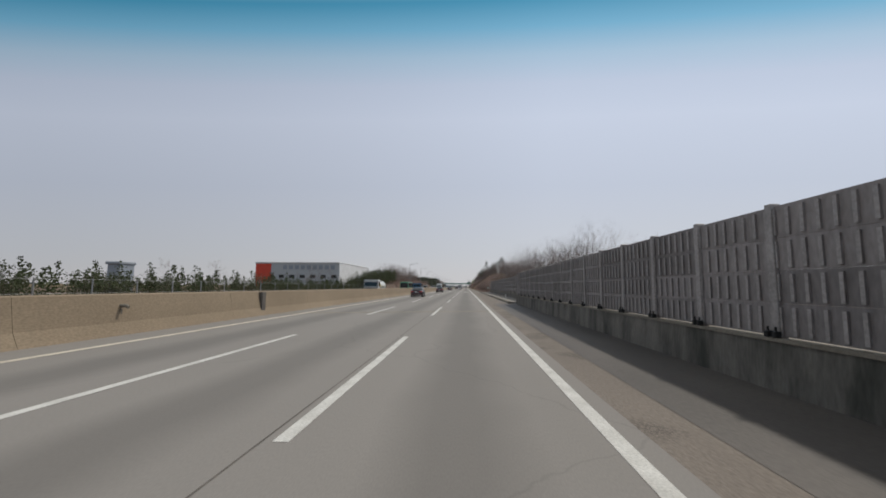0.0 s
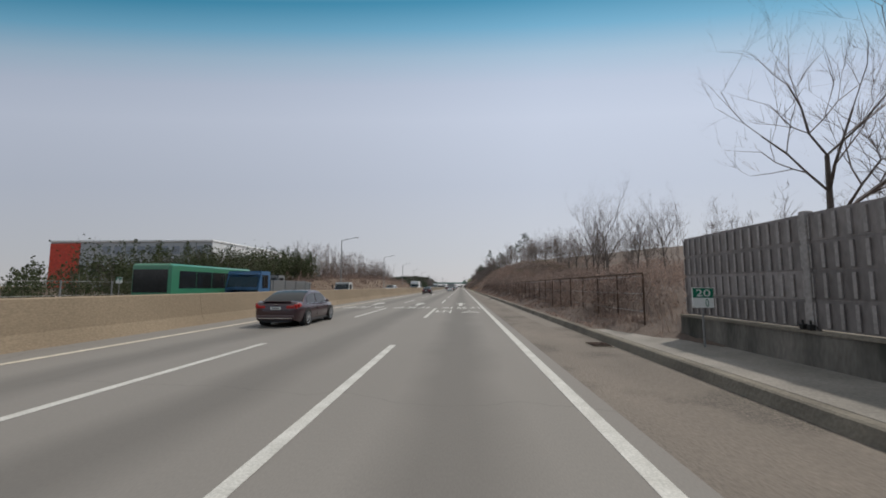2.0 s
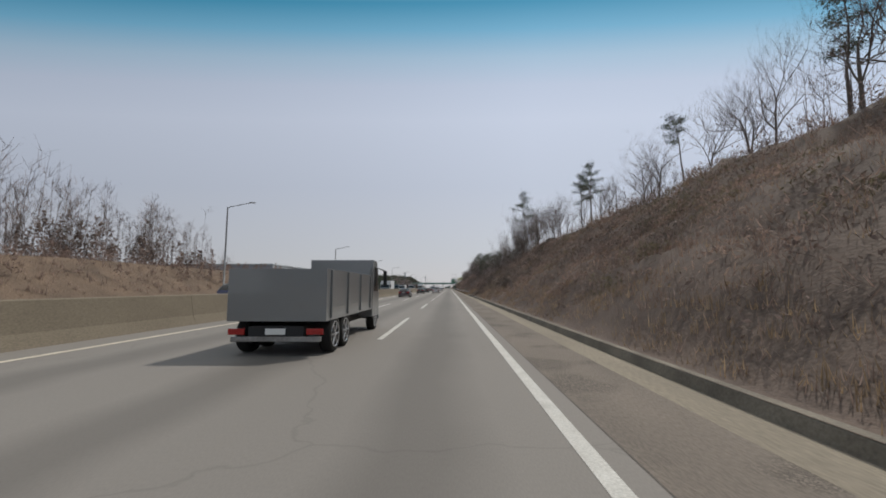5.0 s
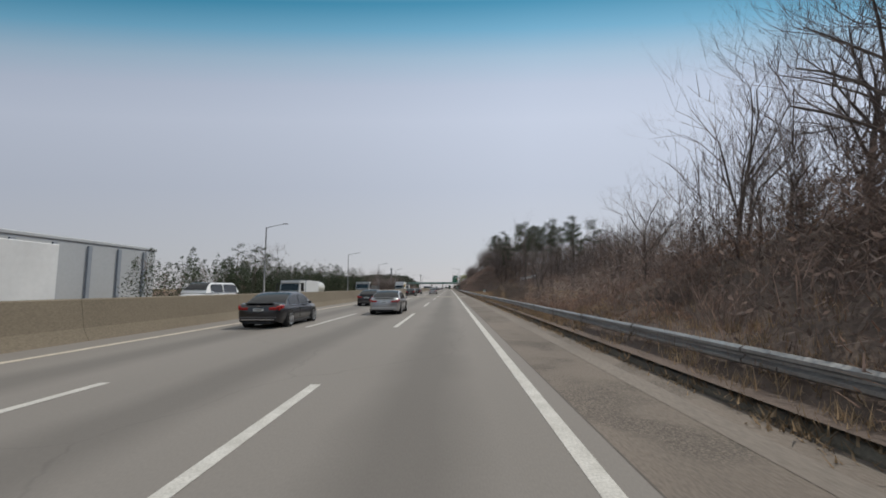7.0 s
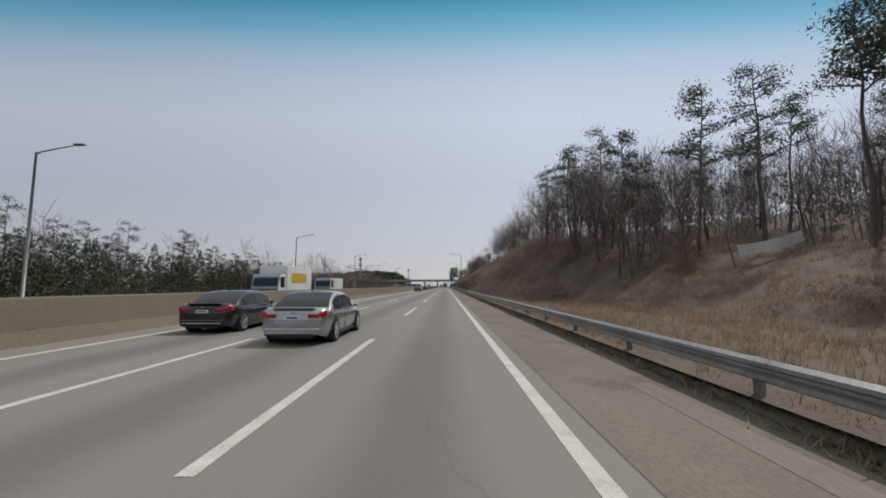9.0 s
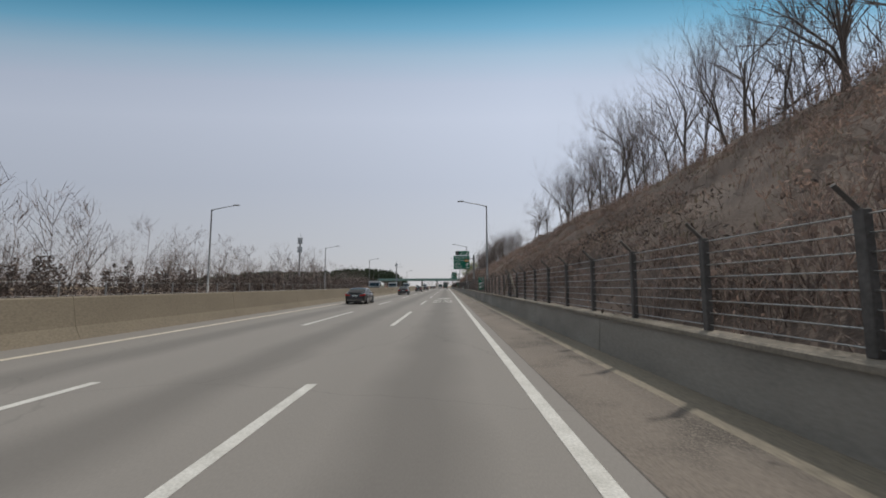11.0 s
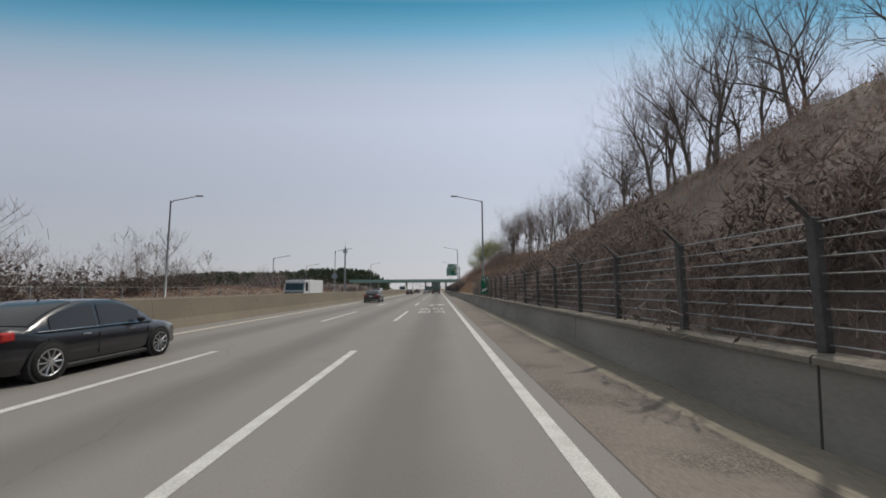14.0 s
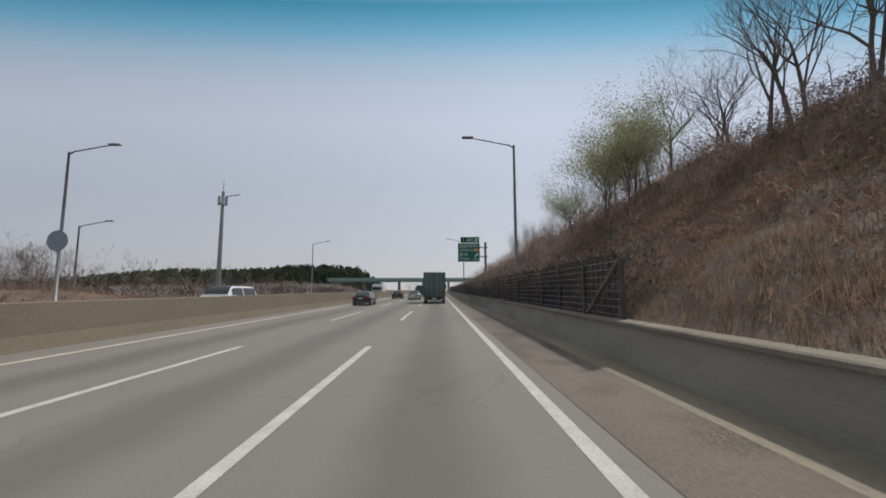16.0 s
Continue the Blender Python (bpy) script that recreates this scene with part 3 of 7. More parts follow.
# retaining wall
rwall = empty("retaining_wall", "low grey stained concrete retaining wall with pale coping", "wall", kind="structure")
rp = [(2.12, -0.1), (2.16, 0.70), (2.45, 0.70), (2.5, -0.1)]
rc = [(2.10, 0.704), (2.10, 0.76), (2.13, 0.78), (2.46, 0.78), (2.49, 0.76), (2.49, 0.704)]
v, f = sweep(rp, [0.0, 5.97])
v2, f2 = sweep(rc, [0.0, 5.98])
wm = None
for i in range(67, 118):
    y = i * 6.0
    if wm is None:
        o = raw("wall_segment", v, f, M["wallc2"], rwall)
        o2 = raw("coping", v2, f2, M["coping"], rwall)
        wm, wm2 = o.data, o2.data
    else:
        o, o2 = new("wall_segment", wm), new("coping", wm2)
        o.parent = o2.parent = rwall
    o.location = o2.location = (0, y, 0)

# ---- plants ----
def frustum(V, F, a, b, ra, rb, sides):
    d = (b - a).normalized()
    u = d.cross(Vector((0, 0, 1)) if abs(d.z) < 0.9 else Vector((1, 0, 0))).normalized()
    w = d.cross(u)
    k = len(V)
    if sides == 2:
        V += [a - u * ra, a + u * ra, b + u * rb, b - u * rb]
        F.append((k, k + 1, k + 2, k + 3))
        return
    for p, r in ((a, ra), (b, rb)):
        for i in range(sides):
            t = 2 * math.pi * i / sides
            V.append(p + (u * math.cos(t) + w * math.sin(t)) * r)
    for i in range(sides):
        F.append((k + i, k + (i + 1) % sides, k + sides + (i + 1) % sides, k + sides + i))


def grow(rng, wood, twigs, tips, p, d, length, r, level, levels, spread, up, droop=0.0):
    """One limb in bent pieces, then its forks."""
    V, F = wood if level < levels - 2 else twigs
    sides = 6 if level == 0 else 4 if level < levels - 2 else 3 if level < levels else 2
    n = 4 if level == 0 else 3 if level < levels - 1 else 2
    kids = []
    for i in range(n):
        r2 = r * (1 - 0.42 / n * (i + 1) / (i * 0.3 + 1))
        j = Vector((rng.uniform(-1, 1), rng.uniform(-1, 1), rng.uniform(-1, 1))) * (0.10 if level == 0 else 0.26)
        d = (d + j + Vector((0, 0, up * 0.12 - droop * (level / levels) ** 2 * 0.8))).normalized()
        q = p + d * (length / n)
        frustum(V, F, p, q, r, r2, sides)
        p, r = q, r2
        if level == 0 and i >= 1 or 0 < level < levels:
            kids.append((p.copy(), d.copy(), r))
    if level >= levels:
        for _ in range(7):
            e = (d + Vector((rng.uniform(-1, 1), rng.uniform(-1, 1), rng.uniform(-0.5, 1) - droop)) * 0.9).normalized()
            frustum(V, F, p - d * length * rng.uniform(0, 0.5), p + e * length * rng.uniform(0.6, 1.25), r * 1.2, r * 0.6, 2)
        tips.append((p, d))
        return
    forks = []
    for kp, kd, kr in kids:
        for _ in range(2 if level == 0 else rng.choice((1, 1, 1, 2)) if level < 3 else 1):
            forks.append((kp, kd, kr))
    for kp, kd, kr in forks:
        ax = Vector((rng.uniform(-1, 1), rng.uniform(-1, 1), rng.uniform(-0.2, 0.6)))
        nd = (kd + ax.normalized() * spread * rng.uniform(0.6, 1.25)).normalized()
        grow(rng, wood, twigs, tips, kp, nd, length * rng.uniform(0.52, 0.74), kr * 0.66, level + 1, levels, spread, up, droop)


def bare_tree(seed, height, label, levels=4, spread=0.75, up=1.0, droop=0.0, leaf=None, lean=0.0, girth=0.0118):
    rng = random.Random(seed)
    wood, twigs, tips = ([], []), ([], []), []
    grow(rng, wood, twigs, tips, Vector((0, 0, -0.3)), Vector((lean, 0, 1)).normalized(), height * 0.42, height * girth, 0, levels, spread, up, droop)
    top = max(v.z for v in twigs[0])
    s = height / top
    t = empty("tree", label, "tree")
    raw("trunk", [v * s for v in wood[0]], wood[1], M["bark"], t)
    raw("crown", [v * s for v in twigs[0]], twigs[1], M["twig"], t)
    if leaf:
        V, F = [], []
        for p, d in tips:
            for _ in range(64):
                c = p * s + Vector((rng.gauss(0, 1), rng.gauss(0, 1), rng.gauss(0, 1))) * 0.42
                leaf_quad(rng, V, F, c, rng.uniform(0.028, 0.052))
        raw("foliage", V, F, leaf, t)
    return t


def leaf_quad(rng, V, F, c, size, slim=0.6):
    u = Vector((rng.uniform(-1, 1), rng.uniform(-1, 1), rng.uniform(-1, 1))).normalized() * size
    w = u.cross(Vector((rng.uniform(-1, 1), rng.uniform(-1, 1), rng.uniform(-1, 1)))).normalized() * size * slim
    k = len(V)
    V += [c - u, c + w, c + u, c - w]
    F.append((k, k + 1, k + 2, k + 3))


def pine_tree(seed, height, label, bare=0.45):
    """Tall thin trunk, bare below, with flat uneven tufts of needles above."""
    rng = random.Random(seed)
    W, T, N = ([], []), ([], []), ([], [])
    pts = [Vector((0, 0, -0.3))]
    for i in range(7):
        pts.append(pts[-1] + Vector((rng.uniform(-0.12, 0.12), rng.uniform(-0.12, 0.12), 1)) * (height + 0.3) / 7)
    for i in range(7):
        frustum(*W, pts[i], pts[i + 1], height * 0.013 * (1 - i * 0.12), height * 0.013 * (1 - (i + 1) * 0.12), 6)
    for i in range(18):
        f = bare + (1 - bare) * (i / 17) ** 0.9
        k = min(6, int(f * 7))
        base = pts[k].lerp(pts[k + 1], f * 7 - k) if k < 7 else pts[7]
        a = rng.uniform(0, 6.28)
        reach = height * (0.05 + 0.17 * (1 - f) ** 0.6) * rng.uniform(0.6, 1.3) + 0.15
        end = base + Vector((math.cos(a) * reach, math.sin(a) * reach, reach * rng.uniform(0.0, 0.45)))
        frustum(*T, base, end, height * 0.006, height * 0.002, 3)
        for j in range(3):
            c = base.lerp(end, 0.55 + 0.25 * j)
            rad = height * rng.uniform(0.026, 0.052)
            for _ in range(50):
                o = Vector((rng.gauss(0, 0.75), rng.gauss(0, 0.75), rng.gauss(0, 0.4))) * rad
                leaf_quad(rng, *N, c + o, rad * rng.uniform(0.14, 0.28), 0.32)
    t = empty("pine_tree", label, "tree")
    raw("trunk", W[0] + [], W[1], M["bark"], t)
    raw("bough", T[0], T[1], M["bark"], t)
    raw("crown", N[0], N[1], M["pine"], t)
    return t


def bush(seed, height, label, leaf, stems=14, leaves=420, name="bush", wide=1.0):
    rng = random.Random(seed)
    S, L = ([], []), ([], [])
    for _ in range(stems):
        a, r = rng.uniform(0, 6.28), rng.uniform(0.1, 0.55) * height * wide
        p0 = Vector((math.cos(a) * r * 0.6 + rng.gauss(0, 0.05), math.sin(a) * r * 0.6 + rng.gauss(0, 0.05), -0.15))
        p1 = Vector((math.cos(a) * r * 0.8 + rng.gauss(0, 0.12) * height, math.sin(a) * r * 0.8 + rng.gauss(0, 0.12) * height, height * rng.uniform(0.3, 0.55)))
        p2 = p1 + Vector((rng.gauss(0, 0.22), rng.gauss(0, 0.22), rng.uniform(0.1, 0.5))) * height
        frustum(*S, p0, p1, 0.013, 0.009, 3)
        frustum(*S, p1, p2, 0.009, 0.004, 3)
        for _ in range(5):
            q = p1.lerp(p2, rng.uniform(-0.4, 0.9))
            e = q + Vector((rng.gauss(0, 0.3), rng.gauss(0, 0.3), rng.uniform(-0.05, 0.5))) * height * 0.6
            e.z = max(e.z, 0.05)
            frustum(*S, q, e, 0.006, 0.003, 2)
            frustum(*S, q.lerp(e, 0.6), q.lerp(e, 0.6) + Vector((rng.gauss(0, 0.2), rng.gauss(0, 0.2), rng.uniform(0, 0.4))) * height * 0.5, 0.005, 0.002, 2)
        for _ in range(leaves // stems):
            q = p1.lerp(p2, rng.uniform(-0.3, 1.0)) + Vector((rng.gauss(0, 1), rng.gauss(0, 1), rng.gauss(0, 0.8))) * height * 0.13
            q.z = max(q.z, 0.02)
            leaf_quad(rng, *L, q, height * rng.uniform(0.015, 0.03))
    t = empty(name, label, "bush")
    raw("stalk", S[0], S[1], M["bark"], t)
    if leaves:
        raw("foliage", L[0], L[1], leaf, t)
    return t


BARE = "bare winter tree with fine grey-brown twigs"
protos = dict(
    bare=[bare_tree(s, 7.0, BARE, 4, sp, up) for s, sp, up in ((1, 0.95, 0.6), (2, 1.05, 0.4), (3, 0.85, 0.8), (4, 1.15, 0.3), (5, 0.8, 0.9))],
    slim=[bare_tree(s, 8.5, "slender bare tree with a leaning trunk", 4, sp, 1.0, girth=0.0098, lean=ln) for s, sp, ln in ((6, 0.75, -0.15), (7, 0.85, 0.1), (8, 0.7, -0.25), (9, 0.8, 0.0))],
    oak=[bare_tree(s, 7.0, "bare winter tree with crooked spreading limbs", 4, 1.1, 0.25, girth=0.0115) for s in (11, 12)],
    weep=[bare_tree(s, 6.0, "bare tree with drooping twigs on the crest", 4, 0.9, 0.9, droop=1.6) for s in (21, 22)],
    spring=[bare_tree(31, 7.0, "tree with fresh yellow-green spring leaves", 4, 1.05, 0.45, leaf=M["spring"])],
    pine=[pine_tree(s, 8.0, "tall pine with a bare trunk and dark tufts", b) for s, b in ((41, 0.58), (42, 0.5), (43, 0.66))],
    pine_low=[pine_tree(s, 5.0, "dark green pine with foliage almost to the ground", 0.08) for s in (51, 52)],
    evergreen=[bush(s, 2.4, "dense dark evergreen bush", M["bushg"], 18, 1250, wide=1.2) for s in (61, 62)],
    brown=[bush(s, 1.5, "withered brown roadside brush", M["bushb"], 22, 260) for s in (71, 72, 73)],
    twiggy=[bush(s, 1.8, "leafless thicket of thin reddish stems", M["bushb"], 34, 60) for s in (81, 82)],
)
used = set()
plants = random.Random(5)


def plant(kind, x, y, scale=1.0, z=None, group="", idx=None, turn=None):
    pool = protos[kind]
    i = plants.randrange(len(pool)) if idx is None else idx
    p = pool[i]
    z = (ground_z(x, y) if x > 0 else left_z(x, y)) if z is None else z
    s = scale * plants.uniform(0.9, 1.1)
    m = pose(x, y, z - 0.05, plants.uniform(-3, 3), plants.uniform(-3, 3), plants.uniform(0, 360) if turn is None else turn)
    if (kind, i) not in used:
        used.add((kind, i))
        p.scale = (s, s, s)
        p.matrix_basis = m @ Matrix.Diagonal((s, s, s, 1))
        o = p
    else:
        o = copy_thing(p, m)
        o.scale = (s, s, s)
    if group:
        o["group"] = group
    return o


def row(kinds, xa, xb, ya, yb, step, sa, sb, group=""):
    y = ya
    while y < yb:
        plant(plants.choice(kinds), plants.uniform(xa, xb), y + plants.uniform(-0.4, 0.4) * step, plants.uniform(sa, sb), group=group)
        y += step


def thicket(label, x0, x1, y0, y1, n, h, leaf, seed, stems=5, leaves=0.2):
    """Tangled leafless scrub as one sheet: bundles of thin forked stems."""
    rng = random.Random(seed)
    V, F = [], []
    for _ in range(int(n * 0.65)):
        x, y = rng.uniform(x0, x1), rng.uniform(y0, y1)
        z = ground_z(x, y) if x > 0 else left_z(x, y)
        hh = h * rng.uniform(0.55, 1.15)
        for _ in range(stems):
            a = Vector((x + rng.gauss(0, 0.15), y + rng.gauss(0, 0.15), z - 0.05))
            d = Vector((rng.gauss(0, 0.32), rng.gauss(0, 0.32), 1))
            b = a + d * hh * 0.55
            frustum(V, F, a, b, 0.010, 0.007, 2)
            for _ in range(3):
                c = b + Vector((rng.gauss(0, 0.4), rng.gauss(0, 0.4), rng.uniform(0.2, 1))) * hh * 0.5
                frustum(V, F, b, c, 0.007, 0.003, 2)
                if rng.random() < leaves:
                    leaf_quad(rng, V, F, c, 0.06)
    return tagged(raw("thicket", V, F, leaf), label, "thicket", kind="stuff")


def mounds(label, xa, xb, ya, yb, n, r0, r1, h0, h1, leaf, seed):
    """Rounded mats of dead vines and brush over a slope: domes of short slips and stalks, one sheet."""
    rng = random.Random(seed)
    V, F = [], []
    for _ in range(n):
        x, y = rng.uniform(xa, xb), rng.uniform(ya, yb)
        r, h = rng.uniform(r0, r1), rng.uniform(h0, h1)
        long, turn = rng.uniform(0.8, 1.7), rng.uniform(0, 3.14)
        for _ in range(int(50 + 125 * r * r * long)):
            a, e = rng.uniform(0, 6.28), rng.random() ** 0.7
            out = math.sqrt(max(0.0, 1 - e * e)) * rng.uniform(0.8, 1.12)
            u, w = math.cos(a) * out * r * long, math.sin(a) * out * r
            px, py = x + u * math.cos(turn) - w * math.sin(turn), y + u * math.sin(turn) + w * math.cos(turn)
            c = Vector((px, py, (ground_z(px, py) if px > 0 else left_z(px, py)) + e * h * rng.uniform(0.75, 1.1)))
            if rng.random() < 0.7:
                d = Vector((rng.gauss(0, 0.5), rng.gauss(0, 0.5), rng.uniform(-0.15, 0.5))) * (0.24 + 0.16 * h)
                frustum(V, F, c, c + d, 0.013, 0.006, 2)
            else:
                leaf_quad(rng, V, F, c, rng.uniform(0.045, 0.085), 0.4)
    return tagged(raw("brush_mounds", V, F, leaf), label, "undergrowth", kind="stuff")


# behind the noise wall
row(["oak", "oak", "bare"], 8.5, 13, 36, 92, 2.2, 1.0, 1.25, "trees behind the noise wall")
plant("oak", 9.0, 69.4, 1.15)
plant("oak", 8.6, 89.5, 1.15)
thicket("brown leafless scrub behind the mesh fence", 3.9, 8.5, 89, 168, 900, 1.3, M["brush"], 1)
plant("bare", 9.6, 108.5, 1.2, idx=2)
plant("slim", 10.2, 113, 1.0)
row(["bare", "oak", "bare"], 11, 16, 104, 172, 1.9, 0.6, 0.95, "trees on the mound")
thicket("dark scrub on the mound", 4.2, 10, 108, 170, 330, 1.1, M["bramble"], 28, 7, 0.3)
plant("bare", 12, 132.5, 0.72)
plant("weep", 12.5, 129, 0.75)
# along the crest of the cutting
row(["bare", "pine", "bare", "slim"], 12.3, 15.5, 174, 250, 1.9, 0.65, 0.92, "trees along the crest")
thicket("dark scrub along the top of the cutting", 10.5, 13, 180, 270, 260, 1.0, M["brush"], 2)
for y, x in ((226, 4.6), (229, 4.0), (232.5, 4.4), (238, 5.5), (243.5, 4.2)):
    plant("twiggy", x, y, 0.75, group="scrub at the foot of the cutting")
row(["slim", "slim", "bare"], 11.2, 15, 250, 274, 1.5, 0.9, 1.2, "slender trees at the end of the cutting")
for x, y, k, sc in ((11.6, 259.5, "bare", 1.3), (12.4, 261.5, "pine", 1.25), (11.2, 263.5, "slim", 1.2), (13.5, 264.0, "bare", 1.4), (12.0, 266.5, "bare", 1.2),
                    (11.0, 268.5, "slim", 1.2), (13.2, 270.0, "bare", 1.3), (10.6, 272.0, "slim", 1.1)):
    plant(k, x, y, sc, group="slender trees at the end of the cutting")
thicket("dark scrub on the slope at the end of the cutting", 5.0, 11.5, 250, 286, 330, 0.7, M["bramble"], 27, 7, 0.3)
for x, y, k, sc in ((9.4, 275.6, "bare", 1.35), (11.2, 275.0, "slim", 1.3), (10.2, 277.4, "bare", 1.2), (8.4, 279.8, "slim", 1.0), (9.2, 280.6, "slim", 0.85),
                    (7.2, 283.6, "bare", 0.8), (12.5, 278.6, "bare", 1.3), (11.6, 282.0, "slim", 0.95), (14.0, 281.0, "bare", 1.1), (13.2, 285.0, "slim", 0.9),
                    (7.9, 287.5, "slim", 0.6), (15.5, 288.0, "bare", 0.9)):
    plant(k, x, y, sc, group="trees at the end of the cutting")
for x, y in ((8.2, 272.5), (9.4, 273.4), (7.6, 276.5), (10.4, 273.0)):
    plant("brown", x, y, 0.9, group="brush at the end of the cutting")
plant("slim", 4.9, 293.2, 0.75)
for x, y, sc in ((5.7, 296.5, 0.5), (6.6, 299.0, 0.55), (5.2, 300.5, 0.42), (7.4, 302.5, 0.55), (5.6, 304.0, 0.4), (8.2, 297.0, 0.5), (6.2, 293.8, 0.38)):
    plant("slim", x, y, sc, group="saplings behind the crash barrier")
plant("bare", 10.5, 295, 0.95)
thicket("reddish bare scrub behind the crash barrier", 3.4, 6.5, 262, 300, 260, 1.0, M["brush"], 3)
row(["twiggy"], 3.6, 5.0, 292, 312, 3.4, 0.6, 0.8, "scrub behind the crash barrier")
# wood on the rise past the field
for x, y in ((15, 351), (17, 352.5), (19.4, 353.6), (14.5, 347.5), (21.5, 355), (17.6, 355), (19.2, 358), (16.6, 366.5), (22, 351), (24, 347), (20.5, 366), (23.5, 356), (26, 352)):
    plant("pine", x, y, 1.45, group="trees of the roadside wood")
row(["slim", "slim", "bare", "slim", "pine"], 12.0, 16, 366, 400, 1.3, 1.2, 1.55, "trees of the roadside wood")
row(["slim", "pine", "bare"], 21, 29, 343, 364, 2.3, 1.0, 1.35, "trees of the roadside wood")
row(["slim", "pine", "bare", "slim"], 16, 26, 366, 400, 2.6, 1.0, 1.35, "trees of the roadside wood")
thicket("dense brown thicket at the edge of the wood", 5.0, 12, 372, 402, 350, 1.1, M["bushb"], 4)
# above the fenced cutting
row(["bare", "slim", "slim"], 11.5, 15, 406, 458, 1.6, 0.95, 1.35, "trees above the fenced cutting")
thicket("scrub along the top of the fenced cutting", 10, 13, 400, 450, 220, 1.1, M["brush"], 5)
plant("weep", 12.2, 462, 0.8)
plant("weep", 12.4, 466, 0.95)
plant("weep", 12.6, 487.5, 0.95)
plant("weep", 13.5, 484, 0.7)
plant("bare", 13.5, 492, 0.7)
plant("slim", 12.8, 501.5, 0.75)
for x, y, k, sc in ((11.3, 511.5, "bare", 1.5), (13.0, 505.5, "bare", 0.95), (12.4, 513.5, "bare", 1.1), (12.2, 516.5, "slim", 0.85), (12.6, 519.0, "bare", 0.9),
                    (12.0, 521.5, "slim", 0.7), (14.0, 512.0, "slim", 1.0), (13.8, 524.0, "bare", 0.9), (15.5, 517.0, "bare", 1.0), (12.2, 508.5, "bare", 1.2), (11.8, 514.0, "slim", 1.25), (11.0, 516.0, "bare", 1.1), (13.5, 528.0, "bare", 0.9)):
    plant(k, x, y, sc, group="trees above the fenced cutting")
row(["oak", "bare", "slim"], 11.5, 16, 494, 530, 2.2, 0.95, 1.3, "trees above the fenced cutting")
row(["slim", "bare"], 12, 15, 529.5, 552, 2.2, 0.9, 1.2, "trees on the brown rise")
for x, y, k, sc in ((13.5, 537.5, "bare", 1.1), (15.0, 540.0, "oak", 1.1), (13.0, 542.5, "bare", 0.8), (16.5, 536.0, "bare", 1.0)):
    plant(k, x, y, sc, group="trees on the brown rise")
thicket("scrub along the top of the brown rise", 9.5, 13, 500, 560, 300, 1.1, M["brush"], 6)
row(["slim", "slim", "bare"], 11.8, 15, 556, 577, 1.4, 1.05, 1.35, "trees on the brown rise")
row(["bare", "slim", "bare"], 12, 17, 577, 640, 4.0, 0.8, 1.05, "trees on the brown rise")
for x, y, sc in ((8.0, 574.2, 0.72), (9.2, 575.8, 0.92), (10.6, 576.8, 0.88), (8.8, 578.6, 0.9), (7.2, 579.5, 0.7), (10.2, 581.5, 0.85)):
    plant("spring", x, y, sc, group="trees in fresh leaf")
thicket("tall leafless thicket on the brown rise", 5, 11, 566, 640, 800, 1.8, M["brush"], 7)
thicket("low dead scrub over the cutting", 3.4, 11.5, 175, 268, 420, 0.55, M["brush"], 21, 6, 0.6)
for k, (x, y) in enumerate(((4.6, 206), (6.5, 214), (8.5, 210), (5.2, 224), (9.2, 228), (7.0, 236), (4.4, 241), (8.0, 246), (5.6, 252), (10.0, 240))):
    thicket("clump of dark scrub on the cutting", x - 1.0, x + 1.0, y - 1.3, y + 1.3, 26, 0.6, M["bramble"] if k % 2 else M["drab"], 70 + k, 7, 0.4)
thicket("low dead scrub over the fenced cutting", 3.2, 11.5, 404, 532, 620, 0.55, M["brush"], 22, 6, 0.6)
thicket("low reddish scrub on the rise", 4.5, 11.5, 534, 580, 240, 0.5, M["russet"], 23, 6, 0.3)
for k, (x, y) in enumerate(((6.4, 548.5), (8.6, 550.5), (7.4, 545.5), (9.8, 546.5), (6.0, 553.0), (9.2, 556.0), (10.6, 551.0), (7.8, 562.5), (10.0, 566.0), (6.6, 571.0))):
    thicket("clump of drab scrub on the rise", x - 0.9, x + 0.9, y - 1.1, y + 1.1, 26, 0.6, M["drab"] if k % 2 else M["bramble"], 50 + k, 7, 0.4)
thicket("dark bramble grown up behind the wire fence", 2.62, 4.0, 402, 430, 300, 0.95, M["bramble"], 24, 6, 0.3)
thicket("thin bramble behind the wire fence", 2.62, 3.6, 430, 478, 260, 0.8, M["brush"], 29, 6, 0.3)
thicket("dark bramble grown up behind the wire fence", 2.62, 4.0, 478, 532, 620, 1.0, M["bramble"], 30, 6, 0.3)
thicket("dark bramble behind the further wire fence", 2.62, 3.5, 568, 640, 650, 1.35, M["bramble"], 25, 6, 0.4)
thicket("dark scrub high on the rise", 7.5, 12, 556, 580, 130, 0.8, M["bramble"], 26, 7, 0.3)
for x, y, sc in ((5.2, 310.5, 1.15), (5.9, 312.2, 1.2), (6.6, 310.8, 1.0), (4.6, 313.0, 0.8), (8.2, 316.5, 0.9), (7.2, 319.0, 0.8), (9.0, 325.0, 0.9)):
    plant("twiggy", x, y, sc, group="shrubs in the roadside field")
thicket("dark bramble at the start of the further fence", 2.62, 3.2, 568, 594, 420, 1.4, M["bramble"], 31, 7, 0.4)
thicket("dark bramble behind the mesh fence", 3.7, 4.6, 90, 168, 420, 1.15, M["bramble"], 32, 6, 0.3)
